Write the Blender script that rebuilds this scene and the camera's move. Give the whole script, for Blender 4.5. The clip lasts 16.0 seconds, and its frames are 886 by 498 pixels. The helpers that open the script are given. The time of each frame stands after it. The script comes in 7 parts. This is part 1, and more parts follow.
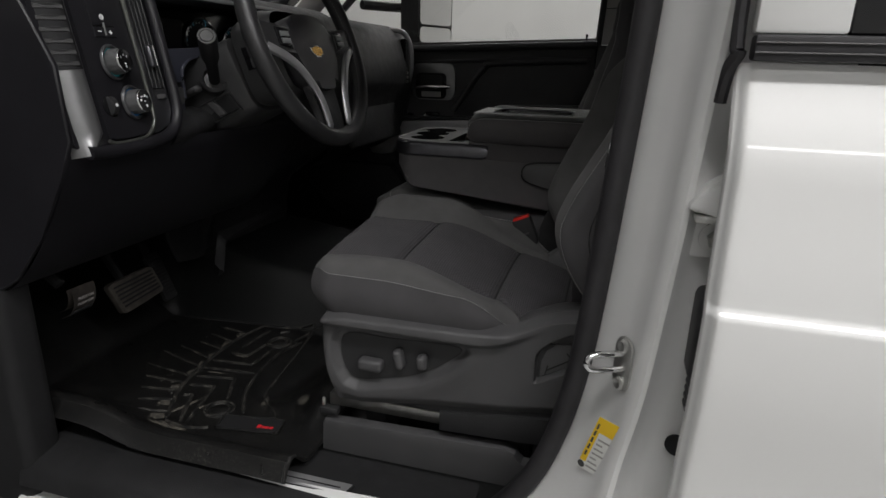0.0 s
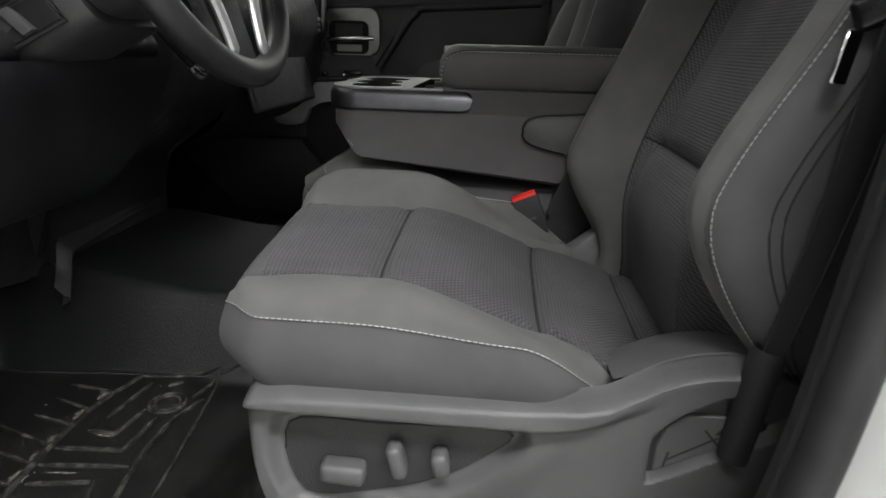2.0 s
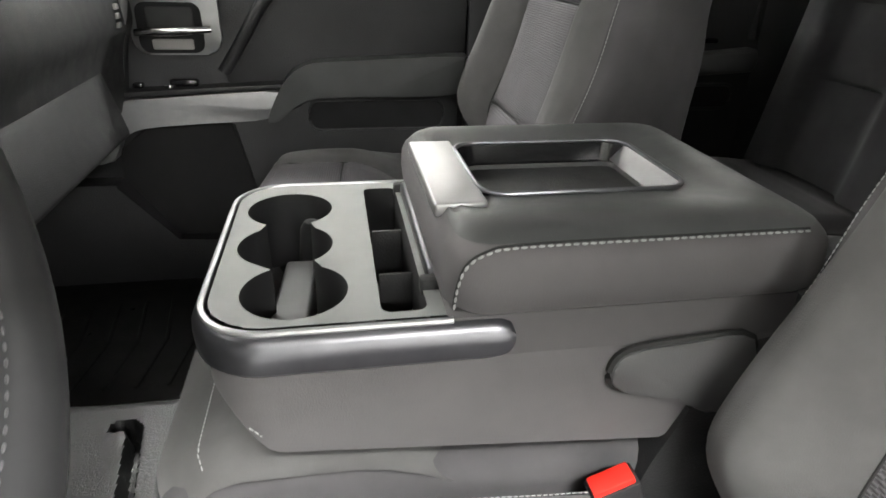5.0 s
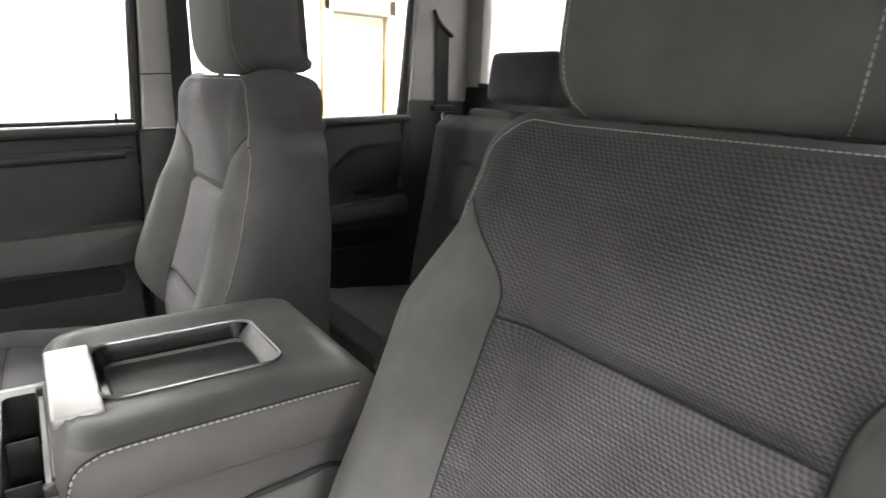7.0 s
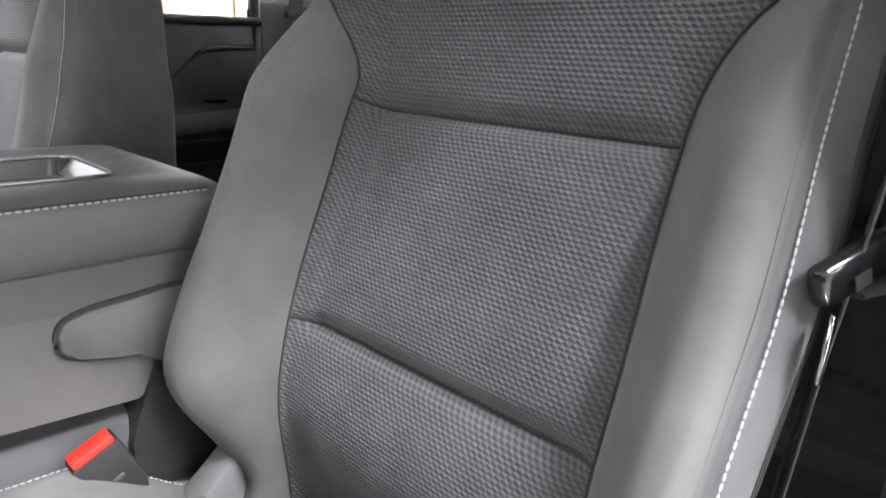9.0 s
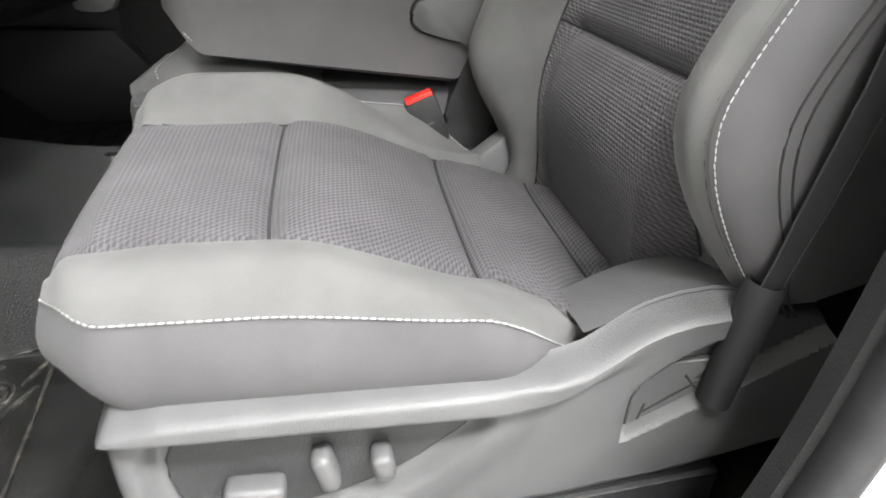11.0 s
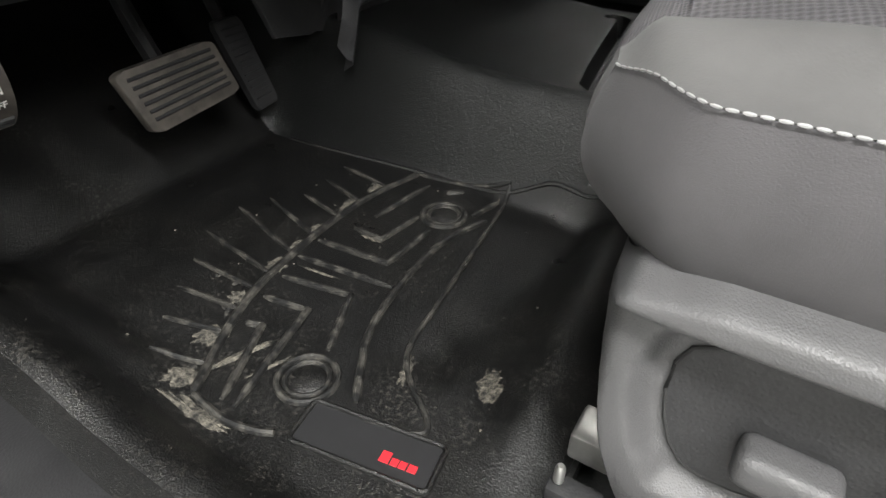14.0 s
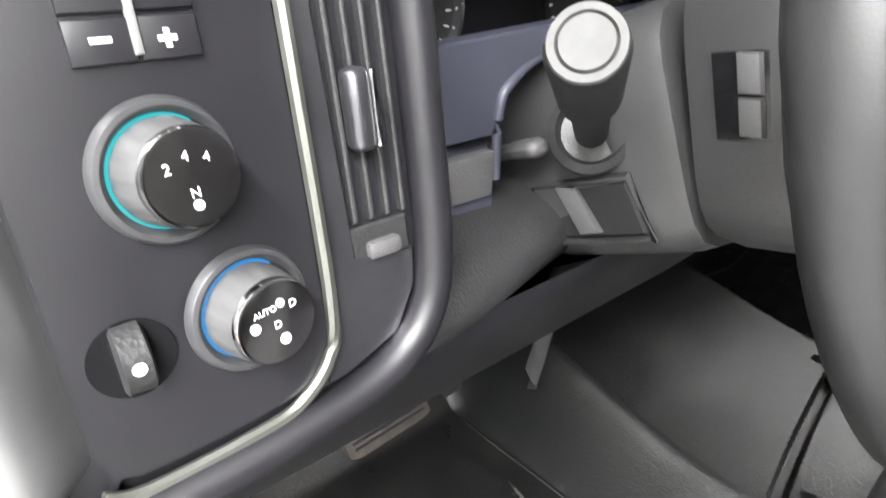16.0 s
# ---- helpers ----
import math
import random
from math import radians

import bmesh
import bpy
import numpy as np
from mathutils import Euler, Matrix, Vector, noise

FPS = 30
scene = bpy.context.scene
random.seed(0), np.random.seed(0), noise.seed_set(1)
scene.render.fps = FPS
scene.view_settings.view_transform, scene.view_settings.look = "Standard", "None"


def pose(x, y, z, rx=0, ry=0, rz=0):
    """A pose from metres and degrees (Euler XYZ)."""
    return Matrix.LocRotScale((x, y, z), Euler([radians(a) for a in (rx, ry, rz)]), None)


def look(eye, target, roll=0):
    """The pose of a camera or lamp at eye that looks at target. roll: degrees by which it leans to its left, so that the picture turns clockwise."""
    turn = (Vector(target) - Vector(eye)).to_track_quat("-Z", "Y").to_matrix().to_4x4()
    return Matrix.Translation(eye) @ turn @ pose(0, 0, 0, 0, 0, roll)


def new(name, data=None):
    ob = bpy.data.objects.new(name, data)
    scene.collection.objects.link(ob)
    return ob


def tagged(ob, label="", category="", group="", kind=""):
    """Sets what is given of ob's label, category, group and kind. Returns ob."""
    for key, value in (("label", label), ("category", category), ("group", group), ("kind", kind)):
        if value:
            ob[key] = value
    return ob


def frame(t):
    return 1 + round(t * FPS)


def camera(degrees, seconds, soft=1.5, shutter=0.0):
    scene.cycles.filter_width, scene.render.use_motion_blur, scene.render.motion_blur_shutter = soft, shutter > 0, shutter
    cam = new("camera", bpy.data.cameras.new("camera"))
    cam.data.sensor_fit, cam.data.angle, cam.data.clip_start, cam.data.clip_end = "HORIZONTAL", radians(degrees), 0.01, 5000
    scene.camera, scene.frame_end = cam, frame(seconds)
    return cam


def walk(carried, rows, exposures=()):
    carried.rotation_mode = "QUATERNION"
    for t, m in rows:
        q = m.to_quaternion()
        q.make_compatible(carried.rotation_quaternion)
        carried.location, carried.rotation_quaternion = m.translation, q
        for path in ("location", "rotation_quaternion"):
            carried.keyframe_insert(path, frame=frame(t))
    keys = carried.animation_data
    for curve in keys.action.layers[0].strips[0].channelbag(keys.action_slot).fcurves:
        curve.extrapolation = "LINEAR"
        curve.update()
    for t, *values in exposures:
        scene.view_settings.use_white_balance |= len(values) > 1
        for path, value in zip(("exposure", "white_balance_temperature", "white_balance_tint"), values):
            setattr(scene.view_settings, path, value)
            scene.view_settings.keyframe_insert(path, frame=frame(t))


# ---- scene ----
cam = camera(73.4, 16.0, shutter=0.25)
PATH = [
    (0, (0.456, -1.486, 0.721), (-0.046, 0.352, 0.112), 1.6),
    (0.5, (0.364, -1.46, 0.709), (-0.028, 0.405, 0.1), 1.8),
    (1, (0.302, -1.334, 0.67), (-0.005, 0.544, 0.057), 2.0),
    (1.5, (0.287, -1.206, 0.63), (0.051, 0.681, 0.011), 1.7),
    (2, (0.239, -1.107, 0.609), (0.074, 0.776, -0.045), 1.6),
    (2.5, (0.188, -1.016, 0.603), (0.067, 0.825, -0.17), 1.1),
    (3, (0.158, -0.923, 0.616), (0.062, 0.871, -0.263), 0.9),
    (5.3, (0.073, -0.508, 0.797), (0.495, 1.229, -0.099), 2.7),
    (5.5, (0.076, -0.512, 0.809), (0.559, 1.223, -0.061), 3.3),
    (6, (0.123, -0.574, 0.862), (0.763, 1.173, 0.127), 2.1),
    (6.5, (0.146, -0.643, 0.899), (1.033, 1.046, 0.299), 2.2),
    (7, (0.153, -0.687, 0.904), (1.274, 0.883, 0.376), 2.2),
    (7.5, (0.162, -0.716, 0.898), (1.451, 0.724, 0.383), 2.0),
    (8, (0.175, -0.725, 0.848), (1.557, 0.628, 0.341), 2.4),
    (8.5, (0.174, -0.718, 0.786), (1.59, 0.596, 0.268), 2.5),
    (9, (0.153, -0.713, 0.724), (1.582, 0.554, 0.129), 3.0),
    (9.5, (0.17, -0.755, 0.659), (1.474, 0.606, -0.009), 3.5),
    (10, (0.182, -0.834, 0.613), (1.08, 0.762, -0.191), 3.0),
    (10.2, (0.182, -0.861, 0.604), (0.929, 0.786, -0.249), 2.9),
    (12.3, (0.201, -1.055, 0.583), (0.128, 0.65, -0.461), 2.3),
    (12.5, (0.18, -1.051, 0.575), (0.057, 0.647, -0.475), 2.3),
    (13, (0.119, -0.996, 0.516), (-0.22, 0.664, -0.546), 2.3),
    (13.5, (0.062, -0.929, 0.466), (-0.514, 0.633, -0.643), 2.0),
    (14, (0.067, -0.872, 0.464), (-0.777, 0.501, -0.72), 0.7),
    (14.5, (0.049, -0.839, 0.561), (-0.849, 0.457, -0.671), 1.4),
    (15, (0.017, -0.795, 0.699), (-0.957, 0.412, -0.563), 1.0),
    (15.5, (-0.052, -0.79, 0.753), (-1.163, 0.423, -0.385), 2.7),
    (16, (-0.059, -0.778, 0.785), (-1.387, 0.338, -0.209), 2.2),
]
EXPOSURES = (
    (0, -2.4, 6500, 11), (0.5, -1.85, 6500, 11), (1, -1.3, 6450, 10), (1.5, -0.85, 6400, 10), (2, -0.75, 6450, 8), (2.5, -0.35, 6650, 7), (3.2, 0.1, 6800, 6),
    (5.3, 1.15, 6600, 8), (6, 1.32, 6650, 7), (6.5, 1.35, 6700, 8), (7.5, 1.45, 6500, 10), (8, 1.5, 6400, 12), (9, 1.55, 6250, 12), (10, 1.25, 6450, 9), (12.5, 0.6, 6500, 8), (13, 0.5, 6500, 8),
    (13.5, 0.05, 6550, 8), (14, -0.12, 6600, 8), (14.5, 0.4, 6500, 10), (15, 0.8, 6450, 10), (15.5, 0.9, 6500, 10), (16, 0.95, 6500, 10),
)
walk(cam, [(t, look(eye, target, roll)) for t, eye, target, roll in PATH], EXPOSURES)

# ---- light: a white photo bay with strip lamps ----
world = bpy.data.worlds.new("world")
scene.world = world
world.use_nodes = True
world.node_tree.nodes["Background"].inputs[0].default_value = (1.0, 0.99, 0.97, 1)
world.node_tree.nodes["Background"].inputs[1].default_value = 0.15


def lamp(x, y, z, sx, sy, power, target):
    data = bpy.data.lights.new("strip_lamp", "AREA")
    data.shape, data.size, data.size_y, data.energy, data.color = "RECTANGLE", sx, sy, power, (1.0, 0.995, 0.99)
    ob = new("strip_lamp", data)
    ob.matrix_world = look((x, y, z), target)
    return ob


LAMPS = ((2.1, -2.1, 2.75, 4.4, 0.30, 510), (2.1, -4.6, 2.75, 4.4, 0.30, 190), (0.3, 2.4, 2.75, 5.0, 0.30, 140), (-3.2, -1.0, 2.75, 0.3, 4.0, 30))
for lx, ly, lz, lsx, lsy, lw in LAMPS:
    lamp(lx, ly, lz, lsx, lsy, lw, (lx, ly, 0))

# ---- materials ----


class Mat:
    """A principled material with a small set of node helpers."""

    def __init__(self, name, color=(0.5, 0.5, 0.5), rough=0.5, metal=0.0, coat=0.0, sheen=0.0, spec=0.5):
        self.m = bpy.data.materials.new(name)
        self.m.use_nodes = True
        self.t = self.m.node_tree
        self.b = self.t.nodes["Principled BSDF"]
        self.put("Base Color", (*color, 1)), self.put("Roughness", rough), self.put("Metallic", metal)
        self.put("Coat Weight", coat), self.put("Sheen Weight", sheen), self.put("Specular IOR Level", spec)
        self.color, self.rough = color, rough

    def put(self, key, value):
        self.b.inputs[key].default_value = value

    def node(self, kind, **sets):
        n = self.t.nodes.new(kind)
        for key, value in sets.items():
            n.inputs[key].default_value = value
        return n

    def link(self, a, b):
        self.t.links.new(a, b)

    def coords(self, kind="Object"):
        return self.t.nodes.new("ShaderNodeTexCoord").outputs[kind]

    def noise(self, scale, detail=3.0, rough=0.55, kind="Object"):
        n = self.node("ShaderNodeTexNoise", Scale=scale, Detail=detail, Roughness=rough)
        self.link(self.coords(kind), n.inputs["Vector"])
        return n.outputs["Fac"]

    def ramp(self, fac, stops):
        n = self.t.nodes.new("ShaderNodeValToRGB")
        r = n.color_ramp
        while len(r.elements) < len(stops):
            r.elements.new(0.5)
        for e, (p, c) in zip(r.elements, stops):
            e.position, e.color = p, (*c, 1) if isinstance(c, tuple) else (c, c, c, 1)
        self.link(fac, n.inputs["Fac"])
        return n.outputs["Color"]

    def math(self, op, a, b=None):
        n = self.t.nodes.new("ShaderNodeMath")
        n.operation = op
        for k, v in enumerate((a, b)):
            if v is None:
                continue
            if isinstance(v, (int, float)):
                n.inputs[k].default_value = v
            else:
                self.link(v, n.inputs[k])
        return n.outputs[0]

    def mix(self, fac, a, b):
        n = self.t.nodes.new("ShaderNodeMix")
        n.data_type = "RGBA"
        for v, s in ((fac, n.inputs[0]), (a, n.inputs[6]), (b, n.inputs[7])):
            if isinstance(v, (int, float)):
                s.default_value = v
            elif isinstance(v, tuple):
                s.default_value = (*v, 1)
            else:
                self.link(v, s)
        return n.outputs[2]

    def base(self, out):
        self.link(out, self.b.inputs["Base Color"])

    def roughness(self, out):
        self.link(out, self.b.inputs["Roughness"])

    def bump(self, height, strength, distance):
        n = self.node("ShaderNodeBump", Strength=strength, Distance=distance)
        self.link(height, n.inputs["Height"])
        last = self.b.inputs["Normal"].links
        if last:
            self.link(last[0].from_socket, n.inputs["Normal"])
        self.link(n.outputs["Normal"], self.b.inputs["Normal"])
        return self

    def shades(self, scale, low, high, detail=4.0):
        """Base colour that drifts between low and high times the colour."""
        c = self.color
        self.base(self.ramp(self.noise(scale, detail), [(0.3, tuple(v * low for v in c)), (0.7, tuple(v * high for v in c))]))
        return self

    def wear(self, scale, low, high):
        self.roughness(self.ramp(self.noise(scale, 5.0), [(0.3, low), (0.7, high)]))
        return self

    def grain(self, scale, strength, distance):
        n = self.node("ShaderNodeTexVoronoi", Scale=scale)
        self.link(self.coords(), n.inputs["Vector"])
        self.bump(n.outputs["Distance"], strength, distance)
        return self


def woven(name, color, pitch_u, pitch_v):
    """Knitted seat cloth: staggered rows of small dark pits, laid out by the mesh's own metres."""
    k = Mat(name, color, 0.92, sheen=0.06, spec=0.2)
    uv = k.t.nodes.new("ShaderNodeSeparateXYZ")
    k.link(k.coords("UV"), uv.inputs[0])
    v = k.math("DIVIDE", uv.outputs[1], pitch_v)
    row = k.math("FLOOR", v)
    shift = k.math("MULTIPLY", k.math("MODULO", row, 2.0), 0.5)
    u = k.math("ADD", k.math("DIVIDE", uv.outputs[0], pitch_u), k.math("ABSOLUTE", shift))
    a = k.math("MULTIPLY", k.math("SUBTRACT", k.math("FRACT", u), 0.5), 2.0)
    c = k.math("MULTIPLY", k.math("SUBTRACT", k.math("FRACT", v), 0.5), 2.0)
    slant = k.math("ADD", c, k.math("MULTIPLY", a, 0.55))
    r = k.math("ADD", k.math("MULTIPLY", k.math("MULTIPLY", a, a), 0.28), k.math("MULTIPLY", slant, slant))
    pit = k.math("POWER", 2.718, k.math("MULTIPLY", r, -1.9))
    light = tuple(x * 1.16 for x in color)
    dark = tuple(x * 0.48 for x in color)
    tone = k.mix(pit, light, dark)
    drift = k.ramp(k.noise(14.0, 5.0), [(0.3, 0.86), (0.7, 1.1)])
    n = k.t.nodes.new("ShaderNodeMix")
    n.data_type, n.blend_type = "RGBA", "MULTIPLY"
    n.inputs[0].default_value = 1.0
    k.link(tone, n.inputs[6]), k.link(drift, n.inputs[7])
    k.base(n.outputs[2])
    k.bump(k.math("MULTIPLY", pit, -1.0), 0.7, 0.0013)
    k.bump(k.noise(1800.0, 2.0), 0.25, 0.0004)
    return k.m


WOVEN = woven("woven_cloth", (0.088, 0.084, 0.0895), 0.0054, 0.0037)
k = Mat("plain_cloth", (0.094, 0.0925, 0.0920), 0.88, sheen=0.08, spec=0.25).shades(18, 0.86, 1.1)
CLOTH = k.bump(k.noise(800, 2.0), 0.35, 0.0006).bump(k.noise(22, 3.0), 0.10, 0.004).m
k = Mat("side_cloth", (0.076, 0.0735, 0.0765), 0.88, sheen=0.06, spec=0.25).shades(16, 0.86, 1.12)
CLOTH_SIDE = k.bump(k.noise(1300, 2.0), 0.45, 0.0005).bump(k.noise(12, 2.0), 0.07, 0.004).m
k = Mat("vinyl", (0.052, 0.054, 0.054), 0.46).shades(25, 0.9, 1.08).wear(30, 0.4, 0.52)
k2 = Mat("console_cloth", (0.104, 0.099, 0.102), 0.85, sheen=0.06, spec=0.25).shades(14, 0.9, 1.08)
CONSOLEC = k2.bump(k2.noise(900, 2.0), 0.4, 0.0006).bump(k2.noise(14, 2.0), 0.15, 0.004).m
VINYL = k.grain(700, 0.22, 0.0005).bump(k.noise(25), 0.08, 0.003).m
k = Mat("grained_plastic", (0.077, 0.076, 0.078), 0.44).shades(20, 0.88, 1.1).wear(40, 0.4, 0.55)
PLASTIC = k.grain(950, 0.55, 0.0004).bump(k.noise(260, 3.0), 0.05, 0.0006).m
k = Mat("dark_plastic", (0.022, 0.022, 0.023), 0.5).shades(20, 0.85, 1.15).wear(35, 0.42, 0.58)
DARK = k.grain(450, 0.4, 0.0006).m
k = Mat("door_plastic", (0.030, 0.030, 0.032), 0.52).shades(12, 0.9, 1.1)
DOORP = k.grain(380, 0.45, 0.0008).m
k = Mat("satin_gray_plastic", (0.165, 0.17, 0.168), 0.42).shades(30, 0.93, 1.06)
TRAYP = k.bump(k.noise(1500, 2.0), 0.12, 0.0003).m
k = Mat("insert_plastic", (0.13, 0.13, 0.132), 0.5).shades(30, 0.9, 1.1)
INSERTP = k.m
ENDCAP = Mat("end_button", (0.10, 0.10, 0.10), 0.8, spec=0.2).shades(90, 0.9, 1.1).m
KNOB = Mat("knob_plastic", (0.085, 0.085, 0.087), 0.42).shades(90, 0.85, 1.1).m
k = Mat("light_grained_plastic", (0.13, 0.13, 0.132), 0.5).shades(30, 0.9, 1.1)
FLAPP = k.grain(500, 0.3, 0.0005).m
k = Mat("satin_silver", (0.44, 0.44, 0.45), 0.36, 0.7).shades(40, 0.93, 1.05)
SILVER = k.bump(k.noise(60, 2.0), 0.03, 0.001).m
k = Mat("plate_silver", (0.40, 0.40, 0.405), 0.38, 0.75).shades(30, 0.92, 1.05)
PLATE = k.m
k = Mat("trim_silver", (0.26, 0.26, 0.265), 0.36, 0.75).shades(30, 0.92, 1.05)
TRIMS = k.m
# the charcoal seat cloth again, darkened to carry the shade over the rear bench
k = Mat("shaded_rear_cloth", (0.034, 0.0335, 0.035), 0.9, sheen=0.05, spec=0.25).shades(16, 0.86, 1.12)
REAR_SHADED = k.bump(k.noise(1100, 2.0), 0.4, 0.0006).bump(k.noise(14, 2.0), 0.08, 0.004).m
k = Mat("smoked_chrome", (0.17, 0.17, 0.185), 0.30, 0.9).shades(30, 0.85, 1.1)
SMOKE = k.m
k = Mat("olive_satin", (0.22, 0.225, 0.205), 0.34, 0.85).shades(40, 0.85, 1.1)
OSATIN = k.m
k = Mat("bezel_satin", (0.11, 0.11, 0.115), 0.32, 0.6).shades(60, 0.9, 1.1)
BEZEL = k.m
CHROME = Mat("chrome", (0.82, 0.82, 0.83), 0.08, 1.0).m
k = Mat("zinc", (0.55, 0.55, 0.53), 0.32, 0.9).shades(60, 0.8, 1.1)
ZINC = k.m
BLACK = Mat("gloss_black", (0.008, 0.008, 0.009), 0.18).m
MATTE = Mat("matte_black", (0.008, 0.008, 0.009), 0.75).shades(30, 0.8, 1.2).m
k = Mat("soft_black", (0.012, 0.0115, 0.014), 0.42).shades(30, 0.85, 1.15)
SOFTB = k.bump(k.noise(900, 2.0), 0.1, 0.0003).m
k = Mat("thread", (0.34, 0.34, 0.34), 0.7).shades(80, 0.8, 1.1)
THREAD = k.m
SEAM = Mat("seam", (0.02, 0.02, 0.02), 0.9).m
k = Mat("car_paint", (0.78, 0.78, 0.77), 0.35, coat=1.0)
k.put("Coat Roughness", 0.04)
PAINT = k.bump(k.noise(30, 2.0), 0.012, 0.002).m
k = Mat("body_shut_paint", (0.74, 0.74, 0.73), 0.42, coat=0.6).shades(9, 0.95, 1.03)
k.put("Coat Roughness", 0.12)
SHUT = k.bump(k.noise(40, 3.0), 0.05, 0.002).m
k = Mat("weather_rubber", (0.020, 0.019, 0.021), 0.55).shades(40, 0.8, 1.3)
STRIP = k.bump(k.noise(120, 3.0), 0.15, 0.001).m
# moulded floor liner, dusty, with dried mud caught along the ribs
k = Mat("liner_rubber", (0.007, 0.007, 0.007), 0.5)
dust = k.ramp(k.noise(9.0, 6.0, 0.65), [(0.44, 0.0), (0.66, 1.0)])
speck = k.ramp(k.noise(260.0, 3.0), [(0.52, 0.0), (0.75, 1.0)])
k.base(k.mix(k.math("MULTIPLY", dust, k.math("MULTIPLY", speck, 0.62)), (0.007, 0.007, 0.007), (0.13, 0.12, 0.105)))
k.roughness(k.ramp(k.noise(22.0, 5.0), [(0.3, 0.26), (0.7, 0.48)]))
LINER = k.bump(k.noise(620.0, 3.0), 0.75, 0.0013).m
k = Mat("dried_mud", (0.30, 0.265, 0.21), 0.95)
k.base(k.mix(k.ramp(k.noise(150.0, 6.0, 0.78), [(0.40, 0.0), (0.80, 1.0)]), (0.010, 0.010, 0.009), (0.26, 0.235, 0.19)))
MUD = k.bump(k.noise(300, 4.0), 0.8, 0.002).m
k = Mat("faint_dust", (0.06, 0.055, 0.045), 0.95)
k.base(k.mix(k.ramp(k.noise(170.0, 6.0, 0.75), [(0.44, 0.0), (0.85, 1.0)]), (0.008, 0.008, 0.008), (0.11, 0.10, 0.085)))
DUST = k.m
k = Mat("scuffed_rib_rubber", (0.016, 0.016, 0.016), 0.42)
k.base(k.mix(k.ramp(k.noise(60.0, 6.0, 0.7), [(0.45, 0.0), (0.75, 1.0)]), (0.011, 0.011, 0.011), (0.10, 0.094, 0.082)))
RIB = k.bump(k.noise(420.0, 3.0), 0.3, 0.0008).m
k = Mat("vinyl_floor", (0.0085, 0.009, 0.009), 0.50, spec=0.5)
k.shades(7, 0.8, 1.2)
k.roughness(k.ramp(k.noise(5.0, 1.0), [(0.3, 0.30), (0.7, 0.38)]))
FLOORV = k.bump(k.noise(420, 3.0), 0.75, 0.0014).bump(k.noise(110, 3.0), 0.2, 0.002).m
k = Mat("pedal_rubber", (0.060, 0.053, 0.046), 0.7).shades(50, 0.55, 1.25)
PEDAL = k.bump(k.noise(300, 3.0), 0.3, 0.001).m
k = Mat("worn_pad", (0.026, 0.022, 0.019), 0.6).shades(60, 0.5, 1.6)
WORNPAD = k.bump(k.noise(300, 3.0), 0.3, 0.001).m
RED = Mat("red_button", (0.75, 0.03, 0.02), 0.4).m
REDINK = Mat("red_ink", (0.65, 0.02, 0.03), 0.5).m
YELLOW = Mat("yellow_label", (0.85, 0.55, 0.02), 0.5).m
LABEL = Mat("white_label", (0.72, 0.72, 0.70), 0.5).m
INK = Mat("ink", (0.05, 0.05, 0.05), 0.6).m
WHITEINK = Mat("white_marking", (0.75, 0.76, 0.76), 0.5).m
GOLD = Mat("gold_emblem", (0.75, 0.42, 0.08), 0.25, 0.9).m
k = Mat("trim_gray", (0.34, 0.33, 0.32), 0.75).shades(12, 0.92, 1.06)
TRIMG = k.bump(k.noise(700, 2.0), 0.3, 0.0005).m
k = Mat("belt_webbing", (0.018, 0.018, 0.020), 0.8)
wv = k.node("ShaderNodeTexWave", Scale=260.0)
k.link(k.coords(), wv.inputs["Vector"])
BELT = k.bump(wv.outputs["Fac"], 0.4, 0.0006).m
k = Mat("bay_wall", (0.80, 0.80, 0.78), 0.85).shades(1.5, 0.96, 1.02)
WALLM = k.bump(k.noise(60, 3.0), 0.05, 0.003).m
k = Mat("concrete_floor", (0.36, 0.36, 0.35), 0.5).shades(2.0, 0.8, 1.15)
CONCRETE = k.bump(k.noise(50, 5.0), 0.2, 0.004).m
k = Mat("raw_pine", (0.52, 0.36, 0.20), 0.7).shades(6, 0.75, 1.15)
PINE = k.m
k = Mat("olive_door", (0.30, 0.29, 0.18), 0.6).shades(3, 0.92, 1.06)
OLIVE = k.m
k = Mat("glass", (1, 1, 1), 0.0)
k.put("Transmission Weight", 1.0), k.put("IOR", 1.45), k.put("Specular IOR Level", 0.5)
GLASS = k.m


def glow(name, color, strength):
    g = Mat(name, (0.02, 0.02, 0.02), 0.4)
    g.put("Emission Color", (*color, 1)), g.put("Emission Strength", strength)
    return g.m


TEAL = glow("teal_ring", (0.0, 0.62, 0.68), 0.45)
BLUE = glow("blue_ring", (0.0, 0.32, 0.85), 0.42)
LAMPM = glow("lamp_diffuser", (1.0, 0.98, 0.95), 14.0)

# ---- mesh helpers ----


def finish(name, bm, mat, smooth=38):
    bmesh.ops.recalc_face_normals(bm, faces=bm.faces)
    me = bpy.data.meshes.new(name)
    bm.to_mesh(me)
    bm.free()
    me.materials.append(mat)
    if smooth:
        me.polygons.foreach_set("use_smooth", [True] * len(me.polygons))
        me.set_sharp_from_angle(angle=radians(smooth))
    return new(name, me)


def thing(name, label, category, at, group=""):
    ob = tagged(new(name), label, category, group)
    ob.location = at
    ob.empty_display_size = 0.05
    return ob


def part(name, bm, mat, parent, label="", smooth=38):
    ob = finish(name, bm, mat, smooth)
    ob.parent = parent
    if parent.type == "EMPTY":
        ob.matrix_parent_inverse = Matrix.Translation(-parent.location)
    return tagged(ob, label)


